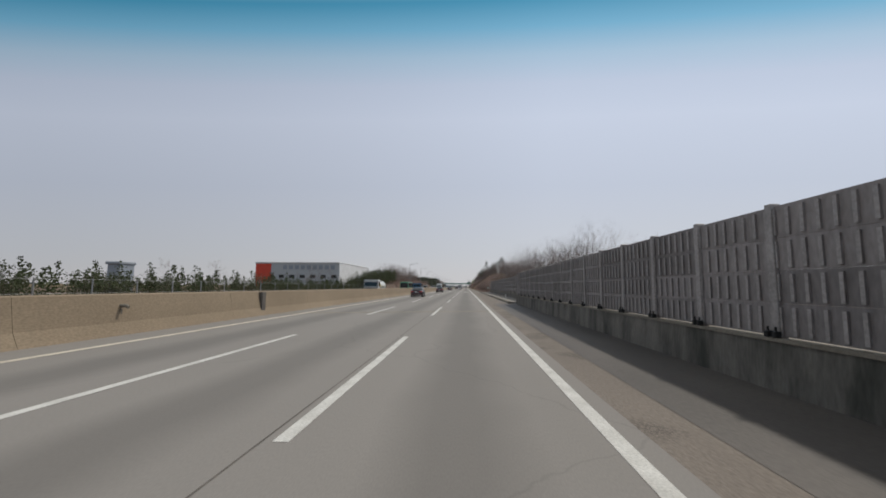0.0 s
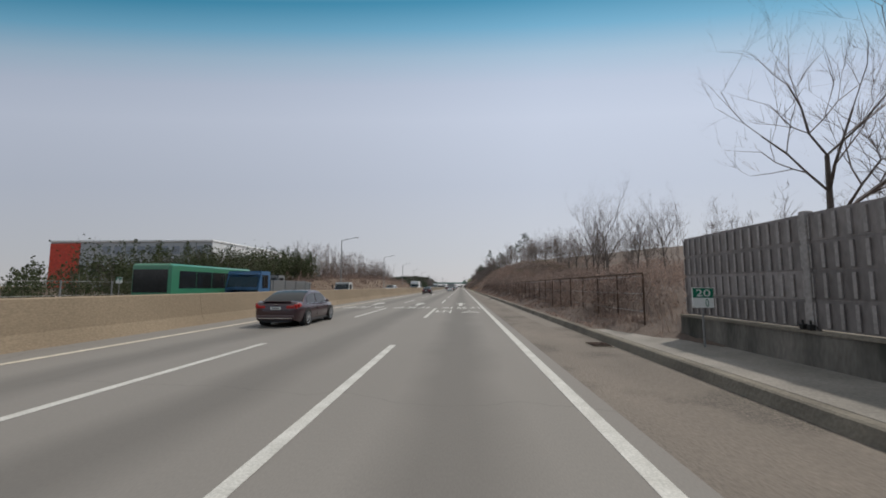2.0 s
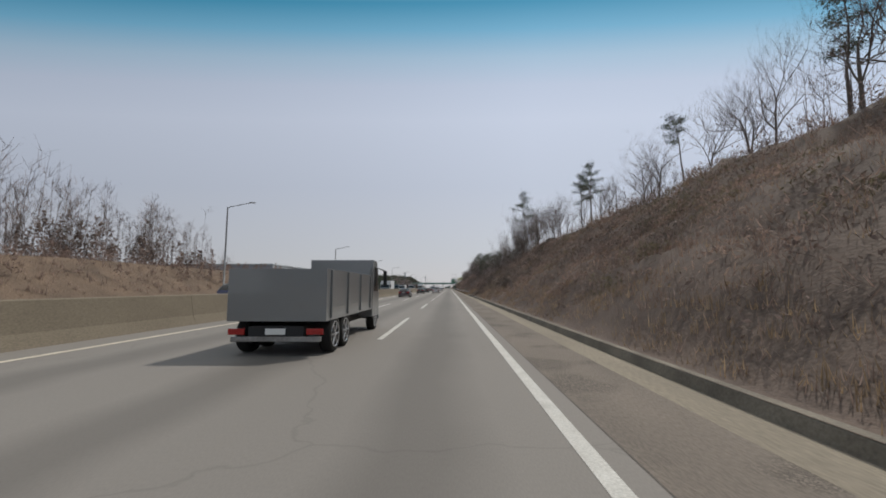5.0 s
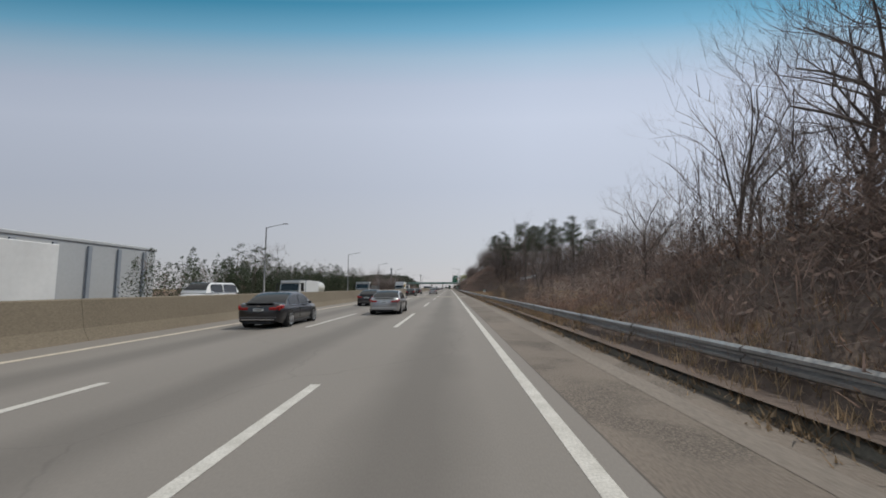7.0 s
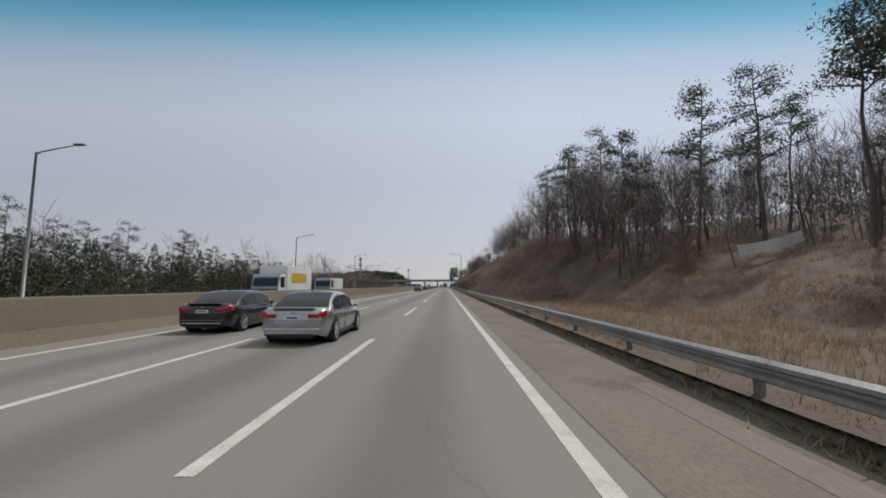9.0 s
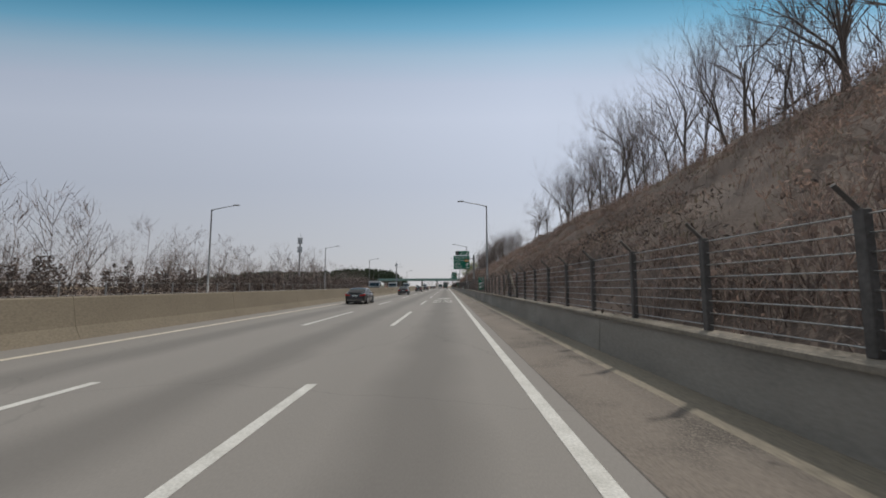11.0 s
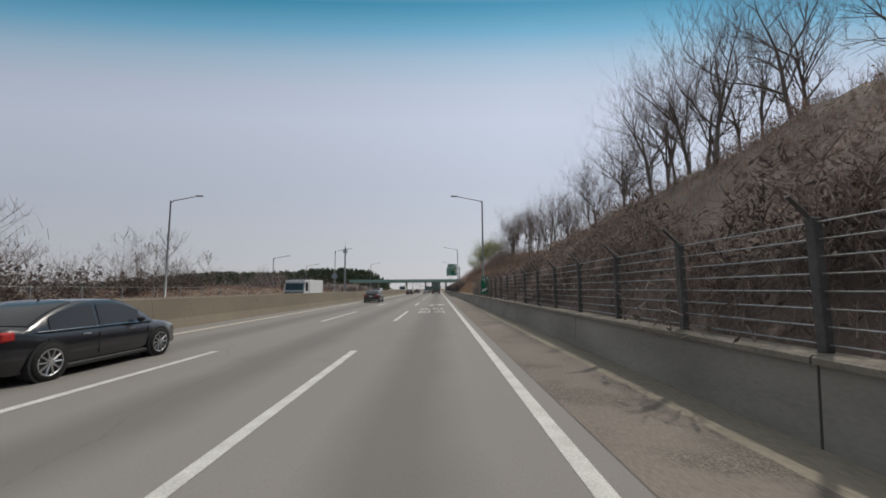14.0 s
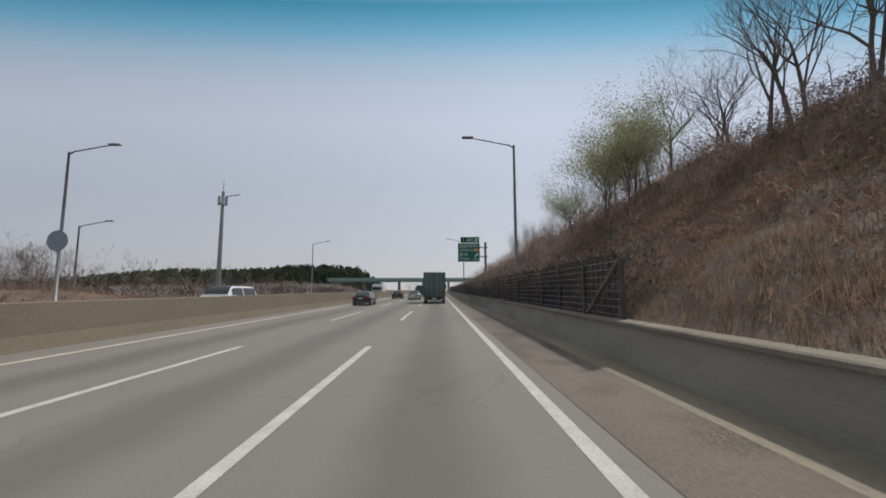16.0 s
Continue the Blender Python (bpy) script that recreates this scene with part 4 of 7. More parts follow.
# mats of dead vines over the slopes
mounds("dark mats of dead vines behind the mesh fence", 4.0, 12, 100, 172, 70, 0.6, 1.5, 0.5, 1.1, M["bramble"], 101)
mounds("dense dark brush close behind the mesh fence", 3.9, 6.2, 89, 172, 120, 0.5, 1.1, 0.7, 1.5, M["bramble"], 116)
mounds("brown brush over the crest behind the mesh fence", 7.0, 22, 86, 140, 110, 0.7, 1.8, 0.4, 1.0, M["brush"], 117)
mounds("brown mats of brush on the mound", 4.5, 13, 118, 178, 60, 0.6, 1.6, 0.4, 0.9, M["brush"], 102)
mounds("dark mats of dead vines on the cutting", 3.6, 12.5, 178, 264, 60, 0.5, 1.5, 0.3, 0.85, M["bramble"], 103)
mounds("brown mats of brush on the cutting", 3.4, 12.5, 178, 268, 90, 0.5, 1.6, 0.25, 0.7, M["brush"], 104)
mounds("drab mats of grass on the cutting", 5.0, 12.5, 190, 262, 40, 0.6, 1.4, 0.2, 0.5, M["drab"], 105)
mounds("reddish brush on the slope at the end of the cutting", 3.6, 11, 262, 290, 45, 0.5, 1.3, 0.3, 0.8, M["russet"], 106)
mounds("tall brown thicket at the end of the cutting", 3.6, 9.5, 264, 288, 60, 0.8, 1.6, 0.9, 2.0, M["bramble"], 121)
mounds("dark vines over the end of the cutting", 3.2, 11, 232, 268, 70, 0.6, 1.5, 0.35, 0.9, M["vine"], 122)
mounds("dense brown brush on the wooded slope", 4.2, 14, 370, 404, 110, 0.7, 1.8, 0.8, 1.9, M["brush"], 107)
mounds("reddish brush under the roadside wood", 12.0, 22, 364, 404, 80, 0.6, 1.6, 0.4, 1.1, M["russet"], 108)
mounds("brown brush along the back of the field", 10.5, 24, 322, 356, 40, 0.7, 1.8, 0.4, 1.1, M["brush"], 109)
mounds("dark brush along the back of the field", 11.0, 22, 316, 354, 60, 0.6, 1.4, 0.4, 1.1, M["bramble"], 110)
mounds("dark mats of dead vines on the fenced cutting", 3.2, 12.5, 404, 534, 110, 0.5, 1.4, 0.25, 0.8, M["bramble"], 111)
mounds("dark dead vines close behind the wire fence", 2.8, 5.2, 404, 534, 190, 0.45, 1.0, 0.4, 1.0, M["vine"], 119)
mounds("dark dead vines in hollows of the cutting", 3.4, 9.0, 205, 262, 24, 0.8, 1.7, 0.5, 1.1, M["vine"], 120)
mounds("brown mats of brush on the fenced cutting", 3.2, 12.5, 404, 534, 110, 0.5, 1.5, 0.2, 0.6, M["brush"], 112)
mounds("russet tussocks on the rise", 3.4, 12, 534, 580, 80, 0.5, 1.4, 0.25, 0.7, M["russet"], 113)
mounds("drab green mats of growth on the rise", 5.5, 12.5, 545, 582, 30, 0.5, 1.2, 0.25, 0.6, M["drab"], 114)
mounds("dark brush along the top of the rise", 7.5, 13, 560, 600, 60, 0.7, 1.6, 0.6, 1.5, M["bramble"], 115)
mounds("drab green grass tussocks on the mound", 8.0, 13.5, 130, 152, 26, 0.7, 1.6, 0.3, 0.6, M["drab"], 118)
# opposite verge
row(["evergreen"], -31, -27, -5, 112, 2.0, 0.75, 1.05, "bushes on the opposite verge")
row(["evergreen"], -35, -29, 112, 154, 1.8, 1.5, 2.2, "evergreens on the opposite verge")
thicket("brown scrub on the opposite bank", -34, -25, 120, 262, 650, 1.0, M["brush"], 8)
row(["pine_low"], -42, -34, 215, 240, 7, 0.5, 0.65)
row(["oak"], -38, -30, 222, 262, 9, 0.55, 0.75)
row(["pine_low"], -33, -29, 318, 402, 2.0, 0.95, 1.4, "conifers on the opposite verge")
mounds("dark smooth hedge along the opposite verge", -30.5, -27.5, 418, 545, 95, 1.1, 1.9, 1.9, 3.0, M["vine"], 123)
mounds("dark dead vines grown up behind the wire fence", 2.95, 4.3, 478, 533, 70, 0.45, 0.8, 0.9, 1.7, M["vine"], 124)
mounds("dark creepers behind the netted fence", 2.75, 3.5, 564, 620, 170, 0.4, 0.7, 1.1, 1.6, M["vine"], 125)
thicket("brown brush along the opposite verge", -36, -25, 530, 640, 620, 0.9, M["brush"], 10)
for kind, pool in protos.items():
    for i, p in enumerate(pool):
        if (kind, i) not in used:
            for o in (*p.children_recursive, p):
                bpy.data.objects.remove(o)


def far_wood(name, label, x0, x1, y0, y1, n, h, leaf, seed, zbase=0.0, clump=0.05, bits=52, reach=0.27, limbs=15):
    """Distant belt of trees: one sheet of many small clumps and stems."""
    rng = random.Random(seed)
    V, F = [], []
    for _ in range(n):
        x, y = rng.uniform(x0, x1), rng.uniform(y0, y1)
        hh = h * rng.uniform(0.5, 1.15)
        z = zbase(x, y)
        if leaf is M["twig"]:
            foot = Vector((x, y, z - 0.3))
            top = foot + Vector((rng.gauss(0, 0.05) * h, rng.gauss(0, 0.05) * h, hh))
            frustum(V, F, foot, top, 0.0042 * h, 0.001 * h, 3)
            for _ in range(limbs):
                f = rng.uniform(0.12, 0.98)
                c = foot.lerp(top, f)
                g = rng.uniform(0, 6.28)
                e = c + Vector((math.cos(g), math.sin(g), rng.uniform(0.2, 1.1))) * hh * reach * (1.15 - f) ** 0.6
                frustum(V, F, c, e, 0.003 * h, 0.0016 * h, 2)
                for _ in range(4):
                    c2 = c.lerp(e, rng.uniform(0.3, 1.0))
                    frustum(V, F, c2, c2 + Vector((rng.gauss(0, 0.5), rng.gauss(0, 0.5), rng.uniform(0.3, 1))) * hh * 0.13, 0.0018 * h, 0.0009 * h, 2)
        else:
            for _ in range(bits):
                f = rng.random() ** 0.8
                wide = 0.16 * h * (1.12 - f)
                c = Vector((x + rng.gauss(0, wide), y + rng.gauss(0, wide), z + hh * f))
                leaf_quad(rng, V, F, c, clump * h ** 0.8 * (1.7 if leaf is M["pine"] else 1.0), 0.24 if leaf is M["pine"] else 0.6)
    return tagged(raw(name, V, F, leaf), label, "woods", kind="stuff")


def far_hill(x, y):
    u = min(1.0, max(0.0, (-46 - x) / 26)) * min(1.0, max(0.0, (x + 330) / 150))
    return 14.0 * u * u * (3 - 2 * u) * math.exp(-((y - 900) / 75) ** 2) * (0.9 + 0.15 * math.sin(x * 0.045))


def far_bank(x, y):
    return max(0.0, 10.0 * math.exp(-((x - 60) / 40) ** 2 - ((y - 860) / 120) ** 2))


def flat(x, y):
    return 0.0


tagged(grid("far_hill", stations(-340, -30, 10), stations(740, 1060, 12), lambda x, y: far_hill(x, y) - 0.3, M["bark"], "low wooded hill in the distance", "hill"), "low wooded hill in the distance")
far_wood("far_woods", "distant dark pine wood on a low hill", -330, -50, 830, 900, 1500, 8, M["pine"], 3, far_hill, 0.17)
far_wood("far_woods", "distant hazy bare woods by the road", -110, -44, 640, 800, 420, 6, M["twig"], 4, flat)
far_wood("far_woods", "distant bare woods across the fields", -160, -46, 250, 560, 130, 6, M["twig"], 6, flat)
far_wood("far_woods", "distant wood beyond the noise wall", 20, 60, 60, 300, 110, 8, M["twig"], 7, lambda x, y: max(0, ground_z(min(x, 170), y)))
far_wood("far_woods", "distant wood where the road runs out", 16, 90, 640, 960, 190, 8, M["twig"], 8, far_bank)
far_wood("far_woods", "distant low trees past the verge", -60, -36, 20, 250, 300, 3.2, M["bushg"], 9, flat, 0.07)
far_wood("far_woods", "bare woods on the rise behind the field", 24, 75, 285, 400, 300, 8, M["twig"], 11, ground_z)
far_wood("far_woods", "bare woods behind the opposite verge", -52, -34, 332, 430, 240, 6, M["twig"], 12, flat)
far_wood("far_woods", "bare woods behind the hedge", -52, -33, 425, 545, 260, 6.5, M["twig"], 13, flat)
far_wood("far_woods", "dark evergreen belt beyond the opposite verge", -39, -32, 312, 420, 240, 5.6, M["pine"], 19, flat, 0.032, 110)
far_wood("far_woods", "bare wood thick with twigs on the rise behind the field", 26, 46, 316, 404, 320, 7.5, M["twig"], 20, ground_z)
far_wood("far_woods", "dark undergrowth along the opposite wood", -40, -29, 318, 545, 300, 3.4, M["bramble"], 21, flat, 0.06)
far_wood("far_woods", "grey bare wood on the rise beyond the field", 21, 36, 336, 366, 230, 6.5, M["twig"], 51, ground_z)
far_wood("far_woods", "grey bare wood above the crash barrier", 12, 30, 368, 402, 240, 8.0, M["twig"], 53, ground_z)
far_wood("far_woods", "low grey undergrowth behind the field", 21, 38, 292, 345, 420, 3.6, M["twig"], 52, ground_z)
far_wood("far_woods", "tall slim saplings crowding the opposite bank", -38, -29, 150, 240, 420, 6.8, M["twig"], 61, left_z, reach=0.17)
far_wood("far_woods", "brown undergrowth among the saplings", -38, -28, 148, 240, 160, 3.4, M["bramble"], 65, left_z, 0.05, 70)
far_wood("far_woods", "spreading bare trees along the opposite verge", -40, -30, 314, 424, 34, 7.5, M["twig"], 62, flat, reach=0.42, limbs=34)
far_wood("far_woods", "spreading bare trees behind the opposite hedge", -41, -30, 424, 545, 64, 8.2, M["twig"], 63, flat, reach=0.42, limbs=36)
far_wood("far_woods", "low bare trees on the opposite verge", -35, -29, 5, 118, 22, 4.6, M["twig"], 64, flat, reach=0.4, limbs=26)
far_wood("far_woods", "bare trees crowding behind the noise wall", 10, 17, 44, 92, 60, 5.5, M["twig"], 22, flat)
far_wood("far_woods", "bare trees crowding on the mound", 12.5, 22, 112, 176, 100, 5, M["twig"], 23, ground_z)
far_wood("far_woods", "dark undergrowth on the rise behind the field", 24, 42, 304, 404, 190, 4.5, M["bramble"], 24, ground_z, 0.05)
far_wood("far_woods", "dark hedge of brambles along the opposite verge", -31, -27.5, 418, 545, 300, 3.1, M["vine"], 41, flat, 0.042, 120)
far_wood("far_woods", "dense evergreens behind the opposite barrier", -34, -28.5, 112, 154, 190, 5.0, M["bushg"], 42, left_z, 0.03, 150)
far_wood("far_woods", "dense roadside evergreens on the opposite verge", -33, -27, -5, 112, 240, 2.9, M["bushg"], 43, flat, 0.042, 110)
far_wood("far_woods", "brown brush on the opposite bank", -34, -25, 128, 262, 260, 1.6, M["brush"], 44, left_z, 0.05, 90)
far_wood("far_woods", "close dark conifers behind the opposite barrier", -32, -28, 316, 404, 300, 4.6, M["pine"], 45, flat, 0.03, 150)
far_wood("far_woods", "dense bare saplings at the end of the cutting", 6.0, 14.5, 252, 284, 150, 4.5, M["twig"], 46, ground_z)
far_wood("far_woods", "clump of bare trees beyond the opposite verge", -48, -40, 588, 600, 90, 5.6, M["twig"], 17, flat, reach=0.36, limbs=20)
far_wood("far_woods", "dark low wood along the fields", -64, -44, 600, 780, 260, 3.2, M["vine"], 66, flat, 0.07, 48)
far_wood("far_woods", "dense bare trees beyond the opposite verge", -62, -42, 590, 640, 130, 6.5, M["twig"], 18, flat)
far_wood("far_woods", "bare woods behind the crest", 17, 30, 180, 282, 110, 7, M["twig"], 14, ground_z)
far_wood("far_woods", "bare woods behind the fenced crest", 14, 26, 400, 460, 200, 7.5, M["twig"], 15, ground_z)
far_wood("far_woods", "bare woods behind the brown rise", 15, 28, 496, 640, 260, 6.5, M["twig"], 16, ground_z)
far_wood("far_woods", "woods closing the view far along the road", -40, 40, 1000, 1060, 90, 12, M["twig"], 10, flat)


def cover(name, label, n, xa, xb, ya, yb, h, material, seed, blades=5, spread=0.2, width=0.02, zf=None):
    """Loose dry growth scattered over the ground as one sheet of blades."""
    rng = random.Random(seed)
    zf = zf or ground_z
    V, F = [], []
    while n > 0:
        n -= 1
        x, y = rng.uniform(xa, xb), rng.uniform(ya, yb)
        if noise.noise(Vector((x * 0.5, y * 0.3, seed))) < rng.uniform(-0.5, 0.15):
            continue
        z = zf(x, y)
        size = h * rng.choice((0.6, 0.8, 1.0, 1.5))
        for _ in range(blades):
            a = rng.uniform(0, 6.28)
            r = rng.uniform(0.2, 1.0) * spread
            hh = size * rng.uniform(0.4, 1.1)
            bx, by = x + rng.gauss(0, 0.1), y + rng.gauss(0, 0.1)
            tx, ty = bx + math.cos(a) * r, by + math.sin(a) * r
            wx, wy = -math.sin(a) * width, math.cos(a) * width
            k = len(V)
            V += [(bx - wx, by - wy, z - 0.03), (bx + wx, by + wy, z - 0.03), (tx, ty, z + hh)]
            F.append((k, k + 1, k + 2))
    return tagged(raw(name, V, F, material), label, "undergrowth", kind="stuff")


cover("dry_grass", "pale dry grass along the foot of the cutting", 4200, 2.5, 4.2, 165, 345, 0.2, M["straw"], 1, blades=8, spread=0.14, width=0.008)
cover("dry_brush", "brown dead brush over the cutting", 11500, 2.6, 12.8, 165, 292, 0.26, M["brush"], 2, blades=8, spread=0.2, width=0.007)
cover("dry_grass", "dry leaf litter between the kerb and the mesh fence", 4500, 2.45, 3.9, 90, 176, 0.12, M["brush"], 35, blades=7, spread=0.2, width=0.014)
cover("dry_brush", "brown dead brush behind the mesh fence", 4000, 3.0, 12.8, 88, 165, 0.26, M["brush"], 12, blades=9, spread=0.2, width=0.007)
cover("dry_brush", "brown dead brush over the fenced cutting", 12000, 2.6, 12.8, 392, 533, 0.26, M["brush"], 3, blades=8, spread=0.2, width=0.007)
cover("dry_brush", "brown dead brush over the far end of the rise", 5000, 2.6, 12.8, 575, 640, 0.3, M["brush"], 13, blades=9, spread=0.2, width=0.008)
cover("dry_grass", "straw-coloured reeds in the roadside field", 5000, 2.6, 20, 288, 385, 0.34, M["straw"], 4, blades=7, spread=0.14, width=0.008)
cover("dry_grass", "dense straw-coloured reeds at the front of the field", 10000, 2.7, 15, 302, 368, 0.22, M["straw"], 34, blades=8, spread=0.2, width=0.012)
cover("dry_grass", "straw-coloured grass on the rise", 2600, 2.5, 4.4, 533, 566, 0.22, M["straw"], 5, blades=12, spread=0.14, width=0.006)
cover("dry_grass", "reddish dead grass on the rise", 9000, 2.8, 12.5, 533, 578, 0.24, M["russet"], 15, blades=11, spread=0.2, width=0.006)
cover("dry_grass", "russet grass over the middle of the rise", 5000, 4.5, 13, 536, 580, 0.26, M["russet"], 33, blades=9, spread=0.2, width=0.007)
cover("dry_grass", "drab olive grass high on the rise", 4000, 6.0, 13, 536, 580, 0.22, M["drab"], 19, blades=10, spread=0.18, width=0.006)
cover("dry_grass", "drab olive growth on the cuttings", 4000, 4.0, 12.8, 406, 533, 0.24, M["drab"], 20, blades=9, spread=0.18, width=0.007)
cover("dry_grass", "straw-coloured grass patches on the cutting", 3000, 3.0, 12, 190, 292, 0.2, M["straw"], 6, blades=9, spread=0.16, width=0.007)
cover("dry_grass", "reddish grass patches on the cutting", 4000, 3.0, 12, 200, 292, 0.24, M["russet"], 16, blades=9, spread=0.18, width=0.007)
cover("dry_grass", "reddish grass under the roadside wood", 6000, 6.0, 24, 346, 400, 0.28, M["russet"], 17, blades=7, spread=0.2, width=0.008)
cover("dry_grass", "pale dry grass on the fenced cutting", 3000, 3.0, 12, 420, 530, 0.2, M["russet"], 8, blades=9, spread=0.16, width=0.007)
cover("dry_grass", "dry grass on the opposite bank", 5000, -34, -24, 110, 260, 0.35, M["brush"], 7, blades=8, zf=left_z)
cover("dry_grass", "brown grass on the opposite bank near the mast", 3500, -36, -24, 526, 600, 0.35, M["russet"], 18, blades=9, zf=left_z)
cover("dry_grass", "pale dead grass spilling over the kerb", 3800, 2.08, 2.6, 264, 400, 0.09, M["straw"], 36, blades=7, spread=0.16, width=0.012, zf=lambda x, y: 0.02 if x < 2.25 else 0.1)
cover("dry_grass", "leaf litter and weeds behind the crash barrier", 6500, 2.42, 3.8, 262, 400, 0.16, M["straw"], 9, blades=9, spread=0.16, width=0.009)

# ---- roadside structures ----
def noise_panel_wall(x, ya, yb, first, pitch):
    """Sound-absorbing wall: posts on a concrete plinth, four courses of embossed panels between them."""
    wall = empty("noise_wall", "dark grey panelled noise wall on a stained concrete plinth", "noise wall", kind="structure")
    v, f = sweep([(x - 0.06, -0.05), (x - 0.03, 0.66), (x + 0.25, 0.66), (x + 0.28, -0.05)], stations(ya, yb, 4))
    raw("plinth", v, f, M["wallc"], wall)
    v, f = sweep([(x - 0.06, 0.664), (x - 0.06, 0.71), (x + 0.26, 0.71), (x + 0.26, 0.664)], stations(ya, yb, 4))
    raw("ledge", v, f, M["coping"], wall)
    bm = boxed(-0.07, 0.07, -0.06, 0.06, 0.712, 2.56, 0.01)
    post_me = mesh_of("post", bm, M["panel_edge"])
    bm = bmesh.new()
    for s in (-1, 1):
        box(bm, -0.16, -0.07, s * 0.07 - 0.035, s * 0.07 + 0.035, 0.712, 0.80, 0.01)
        tube(bm, [(-0.12, s * 0.07, 0.80), (-0.12, s * 0.07, 0.86)], 0.015, 6)
    foot_me = mesh_of("anchor", bm, M["black"])
    ph = (2.52 - 0.73) / 4
    n = round((pitch - 0.14) / 0.215)
    bm = bmesh.new()
    # one course: a sheet with upright ribs and rounded pockets between them
    L = pitch - 0.14
    box(bm, -0.02, 0.02, 0.07, 0.07 + L, 0.0, ph - 0.003)
    for i in range(n + 1):
        yy = 0.07 + L * i / n
        box(bm, -0.045, -0.02, max(0.072, yy - 0.022), min(0.068 + L, yy + 0.022), 0.03, ph - 0.05)
    course_me = mesh_of("course", bm, M["panel"])
    bm = bmesh.new()
    for i in range(n + 1):
        yy = 0.07 + L * i / n
        box(bm, -0.052, -0.046, max(0.072, yy - 0.026), min(0.068 + L, yy + 0.026), 0.034, ph - 0.054)
    rib_me = mesh_of("rib_caps", bm, M["panel_edge"])
    y = first
    while y < yb - 0.05:
        for me, nm in ((post_me, "post"), (foot_me, "anchor")):
            o = new(nm, me)
            o.parent, o.location = wall, (x + 0.1, y, 0)
        if y + pitch <= yb + 0.2:
            for c in range(4):
                o = new("panel", course_me)
                o.parent, o.location = wall, (x + 0.1, y, 0.73 + c * ph)
                r = new("ribs", rib_me)
                r.parent = o
        y += pitch
    return wall


noise_panel_wall(2.85, -20.0, 33.0, 5.67 - 1.75 * 14, 1.75)
noise_panel_wall(3.95, 33.2, 88.3, 33.3, 1.72 * 2 - 0.005)
# end return between the two runs of the wall
tagged(part("noise_wall_return", boxed(2.85, 4.2, 33.02, 33.16, -0.05, 2.5, 0.01), M["panel"]), "black joint panel where the noise wall steps back", "noise wall", kind="structure")
v, f = sweep([(2.39, -0.1), (2.39, 0.165), (3.92, 0.175), (3.92, -0.1)], stations(33.2, 90, 4))
tagged(raw("pavement", v, f, M["walkway"]), "pale concrete maintenance walkway behind the kerb", "pavement", kind="structure")
# little white marker stub on the walkway
stub = empty("marker_post", "small white plastic marker post on the walkway", "marker post", pose(3.0, 43.8, 0.17))
bm = bmesh.new()
tube(bm, [(0, 0, -0.02), (0, 0, 0.3)], [0.03, 0.03], 10)
part("stem", bm, M["sign_white"], stub)
bm = bmesh.new()
tube(bm, [(0, 0, 0.3), (0, 0, 0.36), (0, 0, 0.40)], [0.05, 0.05, 0.03], 10)
part("cap", bm, M["sign_white"], stub)


def rope(bm, x0, y0, z0, x1, y1, z1, r=0.008):
    tube(bm, [(x0, y0, z0), (x1, y1, z1)], r, 4, cap=False)


def wire_fence(name, label, x, ys, zb, height, wires, arm, material, post_r=0.045, dark=None):
    fence = empty(name, label, "fence", kind="structure")
    bm = bmesh.new()
    if arm:
        box(bm, -post_r, post_r, -post_r, post_r, 0, height, 0.008)
        tube(bm, [(0, 0, height - 0.03), (-0.22, 0, height + 0.2)], post_r * 0.6, 4)
    else:
        tube(bm, [(0, 0, 0), (0, 0, height)], post_r, 8)
    me = mesh_of("post", bm, material)
    for y in ys:
        o = new("post", me)
        o.parent, o.location = fence, (x, y, zb)
    for i in range(wires):
        z = zb + height * (0.06 + 0.9 * i / max(1, wires - 1))
        bm = bmesh.new()
        for a, b in zip(ys, ys[1:]):
            rope(bm, x, a, z, x, b, z, 0.0085)
        part("wire", bm, M["steel"], fence)
    return fence


def brace(x, ya, yb, za, zb, r):
    bm = bmesh.new()
    tube(bm, [(x, ya, za), (x, yb, zb)], r, 8)
    return bm


run1 = [402.7 + 2.02 * i for i in range(11)] + [424.9, 426.8, 427.45, 429.3, 431.4] + [433.5 + 2.015 * i for i in range(17)]
run2 = [470.0] + [471.9 + 2.015 * i for i in range(31)]
f1 = wire_fence("wire_fence", "dark post-and-wire fence with leaning tops on the wall", 2.35, run1, 0.78, 1.22, 8, True, M["fpost"])
part("diagonal_brace", brace(2.33, 427.45, 429.2, 1.95, 0.82, 0.05), M["kerb"], f1)
part("diagonal_brace", brace(2.33, 426.8, 425.0, 1.95, 0.82, 0.05), M["kerb"], f1)
f2 = wire_fence("wire_fence", "dark post-and-wire fence with a braced end post on the wall", 2.35, run2, 0.78, 1.22, 8, True, M["fpost"])
part("diagonal_brace", brace(2.33, run2[-1], run2[-1] - 1.7, 1.95, 0.82, 0.05), M["kerb"], f2)
part("diagonal_brace", brace(2.33, 470.0, 471.4, 1.95, 0.82, 0.05), M["kerb"], f2)
run3 = [563.2 + 2.02 * i for i in range(60)]
f3 = wire_fence("wire_fence", "dark wire fence starting with a braced post on the wall", 2.35, run3, 0.78, 1.22, 8, True, M["fpost"])
part("diagonal_brace", brace(2.33, 563.2, 565.0, 1.98, 0.82, 0.05), M["kerb"], f3)
